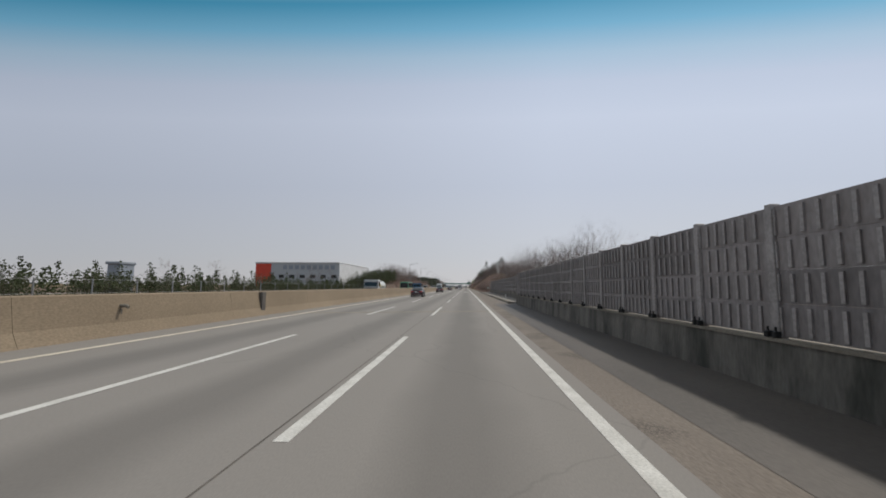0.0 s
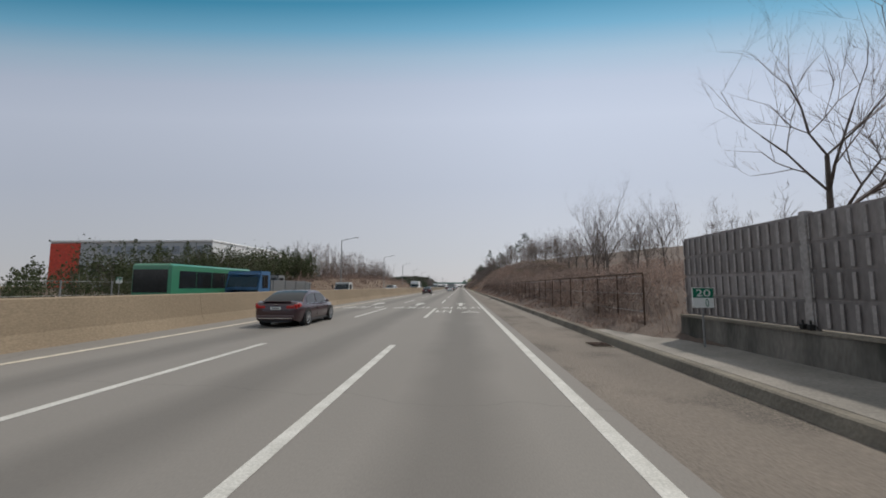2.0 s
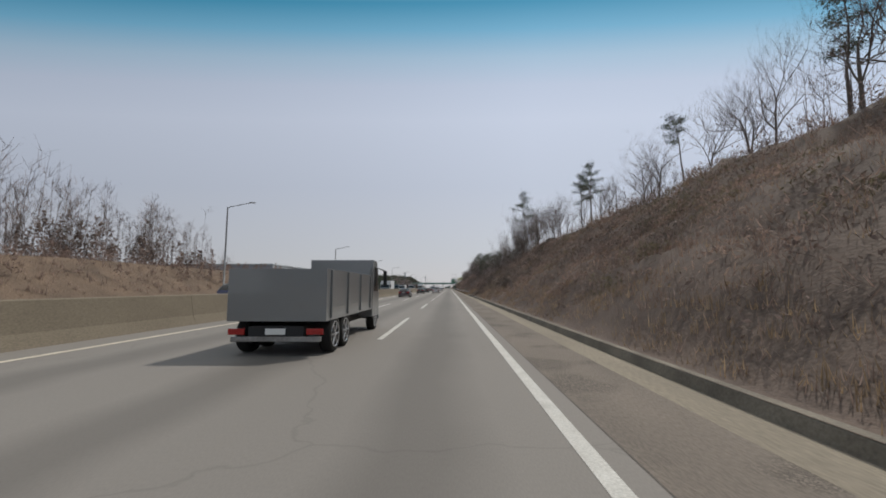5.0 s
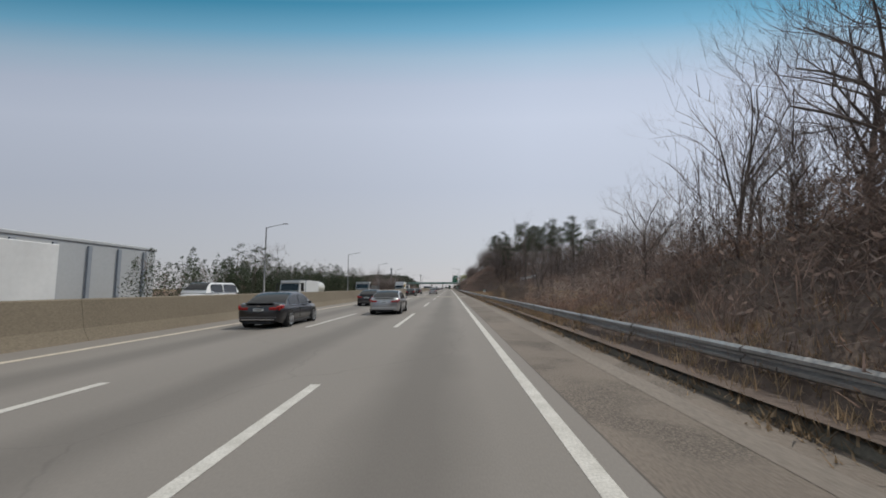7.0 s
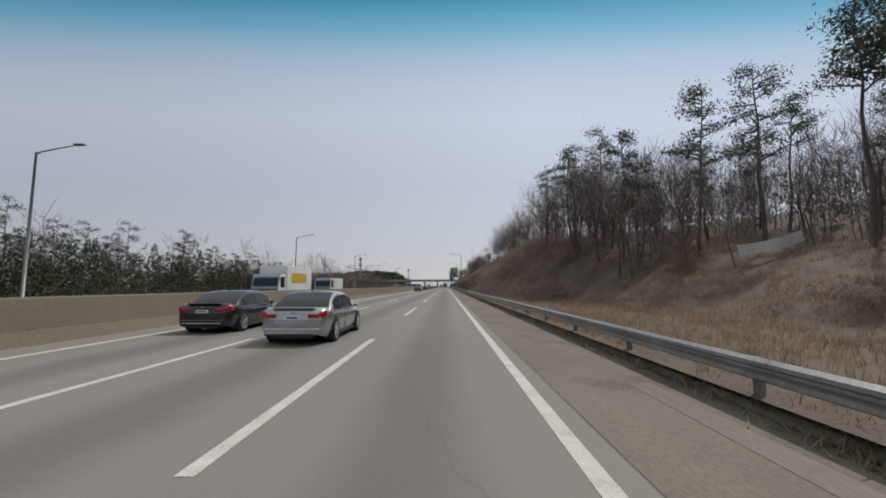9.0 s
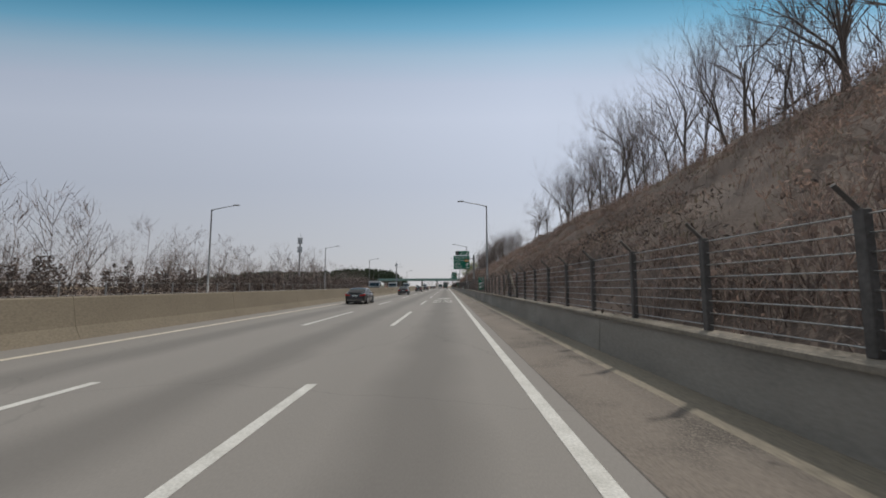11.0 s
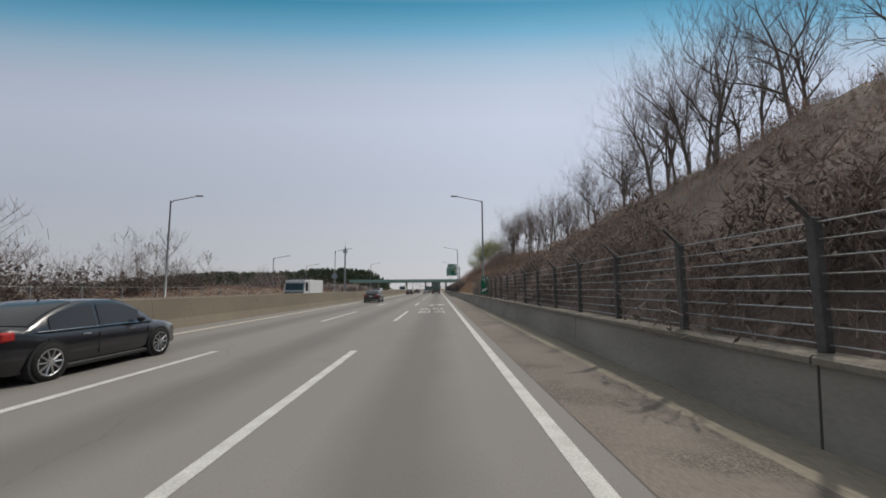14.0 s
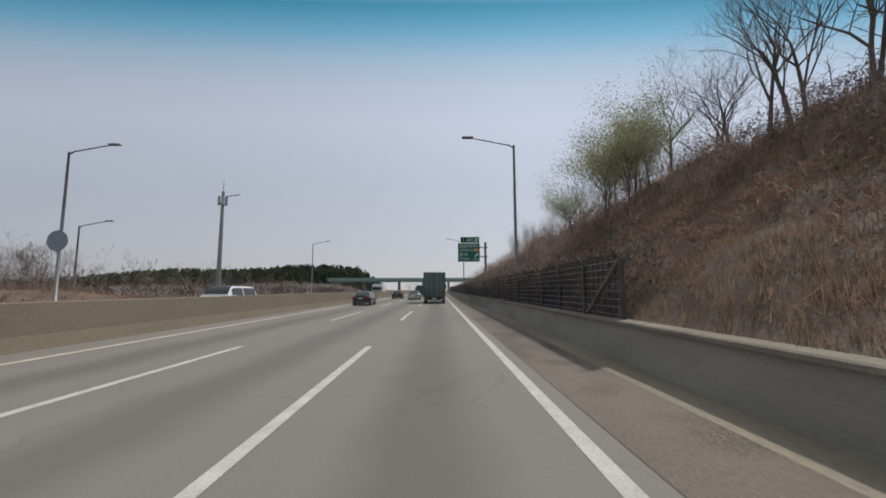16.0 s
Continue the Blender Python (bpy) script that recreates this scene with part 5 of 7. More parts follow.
# dense netting of the last run
bm = bmesh.new()
for i in range(34):
    z = 0.80 + 1.3 * i / 33
    tube(bm, [(2.37, 563.3, z), (2.37, 640, z)], 0.013, 3, cap=False)
for i in range(260):
    y = 563.3 + 0.29 * i
    tube(bm, [(2.39, y, 0.78), (2.39, y, 2.1)], 0.016, 3, cap=False)
part("netting", bm, M["netting"], f3)

# gate in the fence
gate = empty("metal_gate", "narrow grey steel gate in the fence, closed", "gate", pose(2.35, 468.6, 0.78))
bm = bmesh.new()
box(bm, -0.05, 0.05, -0.05, 0.05, 0, 1.45, 0.01)
for yy in (0.0, 1.0):
    o = part("gate_post", bm.copy(), M["pole"], gate)
    o.location = (0, yy, 0)
bm.free()
bm = bmesh.new()
for z in (0.08, 0.72, 1.42):
    tube(bm, [(0, 0.07, z), (0, 0.93, z)], 0.022, 6)
for yy in (0.09, 0.91):
    tube(bm, [(0, yy, 0.08), (0, yy, 1.42)], 0.022, 6)
part("gate_frame", bm, M["pole"], gate)
bm = bmesh.new()
for i in range(9):
    tube(bm, [(0, 0.1, 0.15 + 0.14 * i), (0, 0.9, 0.15 + 0.14 * i)], 0.006, 4)
part("gate_wires", bm, M["steel"], gate)
part("latch", boxed(-0.04, -0.02, 0.86, 0.98, 0.68, 0.78, 0.004), M["black"], gate)

# overgrown mesh fence on the kerb past the noise wall
fence_y = [89.5 + 1.8 * i for i in range(42)]
fb = wire_fence("mesh_fence", "rusty mesh fence overgrown with brown creepers", 3.6, fence_y, 0.1, 1.62, 4, False, M["rust"], 0.025)
bm = bmesh.new()
tube(bm, [(3.6, 89.5, 1.74), (3.6, fence_y[-1], 1.74)], 0.022, 6)
part("top_rail", bm, M["rust"], fb)
creeper = random.Random(77)
V, F = [], []
for _ in range(9000):
    y = creeper.uniform(89.5, fence_y[-1])
    z = 0.12 + 1.6 * creeper.random() ** 1.3
    if noise.noise(Vector((y * 0.35, z * 0.9, 5.0))) < -0.2:
        continue
    a = Vector((3.6 + creeper.uniform(-0.05, 0.14), y, z))
    b = a + Vector((creeper.uniform(-0.06, 0.08), creeper.uniform(-0.35, 0.35), creeper.uniform(-0.3, 0.35)))
    b.z = min(max(b.z, 0.05), 1.8)
    frustum(V, F, a, b, 0.012, 0.005, 3)
    if creeper.random() < 0.5:
        leaf_quad(creeper, V, F, b, 0.06)
tagged(raw("creepers", V, F, M["brush"]), "tangle of dry brown creepers on the mesh fence", "creeper", kind="stuff")

# crash barrier
rail = empty("crash_barrier", "galvanised steel crash barrier on short rusty posts", "crash barrier", kind="structure")
gx = 2.28
wprof = [(x, 0.345 + (z - 0.30) * 0.83) for x, z in ((0.0, 0.30), (-0.06, 0.34), (-0.06, 0.39), (0.0, 0.43), (0.0, 0.47), (-0.06, 0.51), (-0.06, 0.56), (0.0, 0.60),
         (0.012, 0.60), (-0.045, 0.555), (-0.045, 0.515), (0.014, 0.475), (0.014, 0.425), (-0.045, 0.385), (-0.045, 0.345), (0.012, 0.30))]
v, f = sweep(wprof, [0.0, 3.09])
beam_me = None
bm = bmesh.new()
box(bm, 0.06, 0.14, -0.05, 0.05, -0.05, 0.58, 0.01)
box(bm, 0.015, 0.06, -0.04, 0.04, 0.40, 0.54)
gp_me = mesh_of("rail_post", bm, M["kerb"])
for i in range(44):
    y = 266.0 + i * 3.1
    flare = 0.55 * max(0.0, 1 - max(0.0, y - 270) / 62) + max(0.0, 268.0 - y) * 0.12
    if beam_me is None:
        o = raw("beam", v, f, M["steel"], rail)
        beam_me = o.data
    else:
        o = new("beam", beam_me)
        o.parent = rail
    o.location = (gx + flare, y, 0.0)
    for dy in (0.3,):
        o = new("rail_post", gp_me)
        o.parent, o.location = rail, (gx + flare, y + dy, 0)


def light_pole(x, y, side, name_label="grey tapered steel street lamp with a single arm"):
    """side: +1 reaches to the right, -1 to the left."""
    lp = empty("street_lamp", name_label, "street lamp", pose(x, y, 0), "motorway lamps")
    bm = bmesh.new()
    tube(bm, [(0, 0, -0.2), (0, 0, 4.7), (0, 0, 9.45)], [0.105, 0.085, 0.06], 10)
    part("pole", bm, M["pole"], lp, smooth=True)
    bm = bmesh.new()
    tube(bm, [(0, 0, 9.3), (side * 0.3, 0, 9.47), (side * 2.4, 0, 9.87)], [0.05, 0.045, 0.035], 8)
    part("arm", bm, M["pole"], lp, smooth=True)
    bm = bmesh.new()
    box(bm, min(side * 2.3, side * 2.95), max(side * 2.3, side * 2.95), -0.13, 0.13, 9.85, 9.95, 0.03)
    part("lamp_head", bm, M["pole"], lp)
    bm = bmesh.new()
    box(bm, -0.17, 0.17, -0.17, 0.17, -0.1, 0.05, 0.02)
    part("base_plate", bm, M["pole"], lp)
    return lp


lp_left = light_pole(-22.4, 146.2, 1)
for x, y in ((-23.3, 189), (-24.7, 233.8), (-25.4, 276), (-25.7, 318.5), (-26, 362.3), (-26, 404), (-26, 446.3), (-27.0, 488.8), (-25.8, 530.5), (-23.0, 578), (-23.3, 624)):
    copy_thing(lp_left, pose(x, y, left_z(x, y) * 0.3))
lp_right = light_pole(3.0, 445.2, -1)
lp_right.location.z = 0.1
for x, y in ((3.05, 487.5), (3.05, 530.7), (3.0, 577), (3.0, 622)):
    copy_thing(lp_right, pose(x, y, 0.1))
for x, y in ((-31, 566), (-33, 590)):
    copy_thing(lp_left, pose(x, y, -2.4))


def words(body, size, material, parent, m, name="lettering", width=None, extrude=0.0):
    """Lettering as a mesh, fitted to a width when one is given; m places its middle."""
    cu = bpy.data.curves.new(name, "FONT")
    cu.body, cu.size, cu.extrude = body, size, extrude
    cu.align_x, cu.align_y = "CENTER", "CENTER"
    tmp = bpy.data.objects.new(name, cu)
    scene.collection.objects.link(tmp)
    me = bpy.data.meshes.new_from_object(tmp.evaluated_get(bpy.context.evaluated_depsgraph_get()))
    bpy.data.objects.remove(tmp)
    xs = [vv.co.x for vv in me.vertices]
    ysv = [vv.co.y for vv in me.vertices]
    w, h = max(xs) - min(xs), max(ysv) - min(ysv)
    cx, cy = (max(xs) + min(xs)) / 2, (max(ysv) + min(ysv)) / 2
    sx = width / w if width else 1.0
    sy = size / h
    for vv in me.vertices:
        vv.co.x, vv.co.y = (vv.co.x - cx) * sx, (vv.co.y - cy) * sy
    me.materials.clear()
    me.materials.append(material)
    ob = new(name, me)
    ob.parent = parent
    ob.matrix_basis = m
    return ob


def poly(name, pts, material, parent, y=0.0):
    """A flat shape on an upright board, from (x, z) corners."""
    bm = bmesh.new()
    bm.faces.new([bm.verts.new((px, y, pz)) for px, pz in pts])
    return part(name, bm, material, parent)


def gantry_sign(y, label):
    g = empty("direction_sign", label, "road sign", pose(0, y, 0))
    bm = bmesh.new()
    tube(bm, [(3.85, 0.15, 0.3), (3.85, 0.15, 7.0)], [0.16, 0.14], 14)
    part("mast", bm, M["pole"], g, smooth=True)
    bm = bmesh.new()
    for z in (5.05, 6.3):
        tube(bm, [(0.6, 0.12, z), (4.15, 0.12, z)], 0.07, 8)
    part("cross_arm", bm, M["pole"], g)
    bm = bmesh.new()
    for z in (5.05, 6.3):
        box(bm, 3.65, 4.05, -0.06, 0.32, z - 0.11, z + 0.11, 0.02)
    part("clamp", bm, M["pole"], g)
    main = part("panel", boxed(0.17, 3.07, -0.05, 0.03, 4.36, 6.86, 0.02), M["sign_green"], g)
    poly("border", [(0.21, 4.40), (3.03, 4.40), (3.03, 4.43), (0.21, 4.43)], M["sign_white"], main, -0.054)
    poly("border", [(0.21, 6.79), (3.03, 6.79), (3.03, 6.82), (0.21, 6.82)], M["sign_white"], main, -0.054)
    up = pose(0, 0, 0, 90, 0, 0)
    at = lambda x, z: pose(x, -0.056, z, 90, 0, 0)
    words("송탄(평택)", 0.50, M["sign_white"], main, at(1.58, 6.42), width=2.55)
    words("Songtan(Pyeongtaek)", 0.30, M["sign_white"], main, at(1.20, 5.92), width=1.75)
    poly("route_badge", [(2.16, 5.74), (2.98, 5.74), (2.98, 6.10), (2.16, 6.10)], M["sign_orange"], main, -0.055)
    words("302", 0.26, M["sign_white"], main, pose(2.57, -0.059, 5.92, 90, 0, 0), width=0.68)
    words("원곡", 0.50, M["sign_white"], main, at(0.90, 5.32), width=1.1)
    words("Wongok", 0.38, M["sign_white"], main, at(1.08, 4.74), width=1.45)
    words("150m", 0.30, M["sign_white"], main, at(2.62, 4.68), width=0.78)
    poly("arrow", [(2.36, 5.06), (2.50, 4.94), (2.74, 5.22), (2.84, 5.12), (2.90, 5.48), (2.52, 5.42), (2.62, 5.33)], M["sign_white"], main, -0.056)
    topp = part("panel", boxed(0.52, 3.03, -0.05, 0.03, 6.93, 7.68, 0.02), M["sign_green"], g)
    poly("number_badge", [(0.56, 6.97), (1.20, 6.97), (1.20, 7.64), (0.56, 7.64)], M["sign_dark"], topp, -0.054)
    words("3", 0.42, M["sign_white"], topp, pose(0.88, -0.058, 7.30, 90, 0, 0))
    words("송탄", 0.42, M["sign_white"], topp, at(1.78, 7.30), width=0.9)
    poly("exit_mark", [(2.42, 7.1), (2.56, 7.1), (2.62, 7.5), (2.50, 7.5)], M["sign_white"], topp, -0.056)
    poly("exit_mark", [(2.64, 7.1), (2.80, 7.1), (2.76, 7.32), (2.92, 7.5), (2.78, 7.5), (2.66, 7.35)], M["sign_white"], topp, -0.056)
    return g


gantry_sign(476.9, "green motorway exit sign with white lettering on a side mast")
copy_thing(bpy.data.objects["direction_sign"], pose(1.15, 607.5, 0.7))


def km_plate(x, y, z, a, b, post):
    k = empty("distance_plate", "small green and white kilometre plate by the road", "road sign", pose(x, y, z), "kilometre plates")
    board = part("board", boxed(-0.21, 0.21, -0.012, 0.012, 0, 0.40, 0.006), M["sign_white"], k)
    poly("green_field", [(-0.2, 0.20), (0.2, 0.20), (0.2, 0.39), (-0.2, 0.39)], M["sign_green"], board, -0.015)
    words(a, 0.14, M["sign_white"], board, pose(0, -0.018, 0.295, 90, 0, 0), width=0.28)
    words(b, 0.15, M["sign_green"], board, pose(0.07, -0.018, 0.10, 90, 0, 0))
    if post:
        bm = bmesh.new()
        tube(bm, [(0, 0.03, -z + 0.0), (0, 0.03, 0.3)], 0.02, 6)
        part("post", bm, M["pole"], k)
    return k


km_plate(4.6, 332.4, 0.62, "20", ".3", True)
km_plate(2.32, 485.6, 0.79, "20", ".5", False)
km_plate(3.45, 86.6, 0.95, "20", "0", True)
km_plate(-23.6, 103.0, 1.55, "20", "0", True)


def countdown(x, y, stripes, body, ms=1.0):
    c = empty("countdown_marker", "green exit countdown marker with white slanted stripes", "road sign", pose(x, y, 0.98), "countdown markers")
    board = part("board", boxed(-0.27, 0.27, -0.015, 0.015, 0, 1.25, 0.008), M["sign_green"], c)
    for i in range(stripes):
        z = 0.12 + 0.33 * i
        poly("stripe", [(-0.22, z), (0.22, z + 0.22), (0.22, z + 0.38), (-0.22, z + 0.16)], M["sign_white"], board, -0.018)
    if body:
        words(body, 0.20, M["sign_white"], board, pose(0, -0.02, 1.10, 90, 0, 0), width=0.42)
        words("m", 0.10, M["sign_white"], board, pose(0, -0.02, 0.93, 90, 0, 0))
    bm = bmesh.new()
    tube(bm, [(0, 0.05, -0.2), (0, 0.05, 1.2)], 0.03, 8)
    part("post", bm, M["pole"], c)
    return c


countdown(2.3, 444.3, 2, "200")
countdown(2.3, 523.2, 1, "100")

# sealed cracks across the lanes
for pts in (((-2.0, 63.4), (-1.4, 63.42), (-1.05, 63.4)), ((-0.75, 63.35), (-0.3, 63.33)),
            ((-2.5, 322.4), (-2.0, 322.45))):
    bm = bmesh.new()
    for (xa, ya), (xb, yb) in zip(pts, pts[1:]):
        bm.faces.new([bm.verts.new(p) for p in ((xa, ya - 0.03, 0.0045), (xb, yb - 0.03, 0.0045), (xb, yb + 0.04, 0.0045), (xa, ya + 0.04, 0.0045))])
    part("sealed_crack", bm, M["seam"], road)

# small roadside things
reel = empty("hooded_marker", "grey hooded box on a post by the gate", "marker", pose(2.28, 472.0, 0.78))
bm = bmesh.new()
tube(bm, [(0, 0, 0), (0, 0, 0.9)], 0.03, 8)
part("post", bm, M["pole"], reel)
bm = bmesh.new()
box(bm, -0.09, 0.09, -0.05, 0.05, 0.72, 0.9, 0.01)
box(bm, -0.16, 0.16, -0.08, 0.08, 0.90, 0.93, 0.005)
part("box", bm, M["pole"], reel)
bm = bmesh.new()
tube(bm, [(0.14 * math.cos(a), 0, 1.0 + 0.14 * math.sin(a)) for a in [math.pi * k / 8 for k in range(9)]], 0.03, 6)
part("hood", bm, M["sign_white"], reel)
pillar = empty("marker_post", "short white delineator post behind the crash barrier", "marker post", pose(2.75, 327.3, 0.1))
bm = bmesh.new()
tube(bm, [(0, 0, -0.05), (0, 0, 0.5), (0, 0, 0.56)], [0.055, 0.05, 0.03], 10)
part("stem", bm, M["sign_white"], pillar)
bm = bmesh.new()
tube(bm, [(0, 0, 0.40), (0, 0, 0.47)], [0.075, 0.075], 10)
part("collar", bm, M["gutter"], pillar)
# white banner strung between trees
bn = empty("banner", "long white cloth banner sagging between two trees", "banner", pose(18.0, 362.2, 3.42, 0, -13, 2))
bm = bmesh.new()
rows_v = []
for i in range(9):
    xx = -2.03 + 4.06 * i / 8
    sag = 0.12 * ((i - 4) / 4) ** 2
    rows_v.append([bm.verts.new((xx, 0.03 * math.sin(i * 1.7), sag + zz)) for zz in (0, 0.32, 0.64)])
for a, b in zip(rows_v, rows_v[1:]):
    for j in range(2):
        bm.faces.new((a[j], b[j], b[j + 1], a[j + 1]))
bmesh.ops.solidify(bm, geom=bm.faces[:], thickness=0.01)
part("cloth", bm, M["cloth"], bn)
for s in (-1, 1):
    bm = bmesh.new()
    tube(bm, [(s * 2.03, 0, 0.4), (s * 2.5, 0, 0.6)], 0.012, 4)
    part("rope", bm, M["rust"], bn)
    bm = bmesh.new()
    tube(bm, [(s * 2.5, 0, -2.4), (s * 2.5, 0, 1.6)], [0.05, 0.035], 6)
    part("pole", bm, M["bark"], bn)


# lettering and arrows painted on the road
def road_words(body, x, ya, yb, w):
    o = words(body, 1.0, M["paint"], road, pose(x, (ya + yb) / 2, 0.005), name="painted_words", width=w)
    o.scale = (1, (yb - ya), 1)
    return o


def road_arrow(x, ya, yb, bendy=0.0):
    """Straight arrow, or one that bends to the right."""
    L = yb - ya
    bm = bmesh.new()
    if not bendy:
        shapes = [[(-0.13, 0), (0.13, 0), (0.13, L * 0.5), (-0.13, L * 0.5)], [(-0.42, L * 0.5), (0.42, L * 0.5), (0, L)]]
    else:
        shapes = [[(-0.55, 0), (-0.27, 0), (-0.2, L * 0.32), (-0.48, L * 0.42)], [(-0.48, L * 0.42), (-0.2, L * 0.32), (0.0, L * 0.43), (-0.2, L * 0.68)],
                  [(-0.2, L * 0.68), (0.0, L * 0.43), (0.24, L * 0.44), (0.24, L * 0.74)], [(0.24, L * 0.16), (0.90, L * 0.62), (0.24, L)]]
    for pts in shapes:
        bm.faces.new([bm.verts.new((px, py, 0.005)) for px, py in pts])
    o = part("painted_arrow", bm, M["paint"], road)
    o.location = (x, ya, 0)


road_words("버 스", -1.6, 98.9, 101.2, 2.35)
road_words("화물차", -1.37, 102.65, 105.05, 2.55)
road_arrow(-1.44, 106.5, 111.6)
road_words("승용차", -4.58, 102.9, 105.15, 2.4)
road_arrow(-4.6, 106.65, 111.4)
road_words("승용차", -7.75, 102.95, 105.35, 2.5)
road_arrow(-7.9, 107.0, 111.8)
road_words("원곡", -1.5, 437.9, 440.35, 1.75)
road_words("송탄", -1.47, 441.2, 444.1, 1.8)
road_arrow(-1.5, 445.8, 449.8, 1.0)
road_words("원곡", -1.5, 517.0, 519.3, 1.7)
road_words("송탄", -1.55, 520.4, 523.2, 1.6)
road_arrow(-1.35, 526.6, 529.6, 1.0)
for x, y in ((-4.62, 543.79), (-4.72, 544.45)):
    bm = bmesh.new()
    bm.faces.new([bm.verts.new(p) for p in ((-0.15, -0.08, 0.005), (0.06, -0.1, 0.005), (0.15, 0.06, 0.005), (-0.02, 0.09, 0.005))])
    o = part("painted_arrow", bm, M["paint"], road)
    o.location = (x, y, 0)
for xa, xb, y in ((-2.58, -2.32, 544.1), (-6.35, -6.1, 544.2), (-4.98, -4.86, 544.4)):
    part("sealed_crack", boxed(xa, xb, y - 0.02, y + 0.02, 0.001, 0.004), M["seam"], road)

# expansion joints across the carriageway
joint = empty("expansion_joint", "pale concrete expansion joints across the carriageway", "joint", kind="structure")
for y, w, sk in ((22.55, 0.7, 0.33), (325.6, 6.0, 0.0)):
    for nm, a, b, z, mt in (("joint_strip", -w / 2, w / 2, 0.0025, M["coping"] if w < 1 else M["slab"]), ("joint_gap", w / 2, w / 2 + 0.03, 0.0065, M["kerb"])):
        vv = [(x, y + d + sk * x, z) for x, d in ((-10.5, a), (1.25, a), (1.25, b), (-10.5, b))]
        raw(nm, vv, [(0, 1, 2, 3)], mt, joint)

# drain grates in the gutter
for x, y in ((1.84, 122.3), (1.84, 88.0)):
    dg = empty("drain_grate", "rusty iron drain grate set into the gutter", "drain", pose(x, y, 0.006))
    part("grate_frame", boxed(-0.24, 0.24, -0.36, 0.36, -0.05, 0.004), M["coping"], dg)
    part("pit", boxed(-0.21, 0.21, -0.30, 0.30, 0.004, 0.008), M["black"], dg)
    for k in range(9):
        part("grate_bar", boxed(-0.21, 0.21, -0.29 + k * 0.07, -0.265 + k * 0.07, 0.008, 0.022), M["rust"], dg)

# ---- vehicles ----
def loft(sections, closed_ends=True):
    """Skin over cross-sections, each a list of points of equal count."""
    bm = bmesh.new()
    rings = [[bm.verts.new(p) for p in s] for s in sections]
    for a, b in zip(rings, rings[1:]):
        for i in range(len(a) - 1):
            bm.faces.new((a[i], b[i], b[i + 1], a[i + 1]))
    if closed_ends:
        bm.faces.new(rings[0])
        bm.faces.new(rings[-1][::-1])
    bmesh.ops.recalc_face_normals(bm, faces=bm.faces[:])
    return bm


def section(y, w, zb, zt, crown=0.03, tuck=0.9):
    """Half-rounded body cross-section at y, from one sill over the top to the other."""
    pts = [(w * 0.90, zb), (w * 0.985, zb + (zt - zb) * 0.22), (w, zb + (zt - zb) * 0.55), (w * 0.975, zt - (zt - zb) * 0.14), (w * tuck, zt), (w * 0.45, zt + crown)]
    return [(x, y, z) for x, z in pts] + [(-x, y, z) for x, z in pts[::-1]]


def wheel(parent, x, y, r, width, spokes=10):
    s = 1 if x > 0 else -1
    bm = bmesh.new()
    n = 22
    prof = [(-0.5, 0.72), (-0.5, 0.94), (-0.38, 1.0), (0.38, 1.0), (0.5, 0.94), (0.5, 0.72)]
    rings = []
    for k in range(n):
        a = 2 * math.pi * k / n
        rings.append([bm.verts.new((x + px * width, y + math.cos(a) * r * pr, r + math.sin(a) * r * pr)) for px, pr in prof])
    for k in range(n):
        a, b = rings[k], rings[(k + 1) % n]
        for i in range(len(prof) - 1):
            bm.faces.new((a[i], a[i + 1], b[i + 1], b[i]))
    w = part("wheel", bm, M["tyre"], parent, "black rubber tyre", smooth=True)
    bm = bmesh.new()
    xo = x + s * width * 0.46
    tube(bm, [(xo - s * 0.03, y, r), (xo + s * 0.02, y, r)], r * 0.17, 10)
    for k in range(spokes):
        a = 2 * math.pi * k / spokes
        d = Vector((0, math.cos(a), math.sin(a)))
        tube(bm, [Vector((xo, y, r)) + d * r * 0.1, Vector((xo, y, r)) + d * r * 0.70], [r * 0.06, r * 0.045], 5)
    ring = [Vector((xo, y + math.cos(2 * math.pi * k / 20) * r * 0.70, r + math.sin(2 * math.pi * k / 20) * r * 0.70)) for k in range(21)]
    tube(bm, ring, r * 0.05, 5, cap=False)
    part("rim", bm, M["alloy"], w, "silver alloy rim")
    bm = bmesh.new()
    tube(bm, [(x - s * width * 0.1, y, r), (x + s * width * 0.1, y, r)], r * 0.72, 18)
    part("brake_disc", bm, M["plastic"], w)
    return w


def pane(name, a, b, c, d, material, parent, inset=0.08, lift=0.008):
    """A pane on the quad a b c d, shrunk towards its middle and set proud."""
    q = [Vector(p) for p in (a, b, c, d)]
    m = sum(q, Vector()) / 4
    n = (q[1] - q[0]).cross(q[3] - q[0]).normalized()
    if n.dot(Vector((m.x, m.y, m.z - 0.6))) < 0:
        n = -n
    bm = bmesh.new()
    f = bm.faces.new([bm.verts.new(p + (m - p) * inset + n * lift) for p in q])
    return part(name, bm, material, parent)


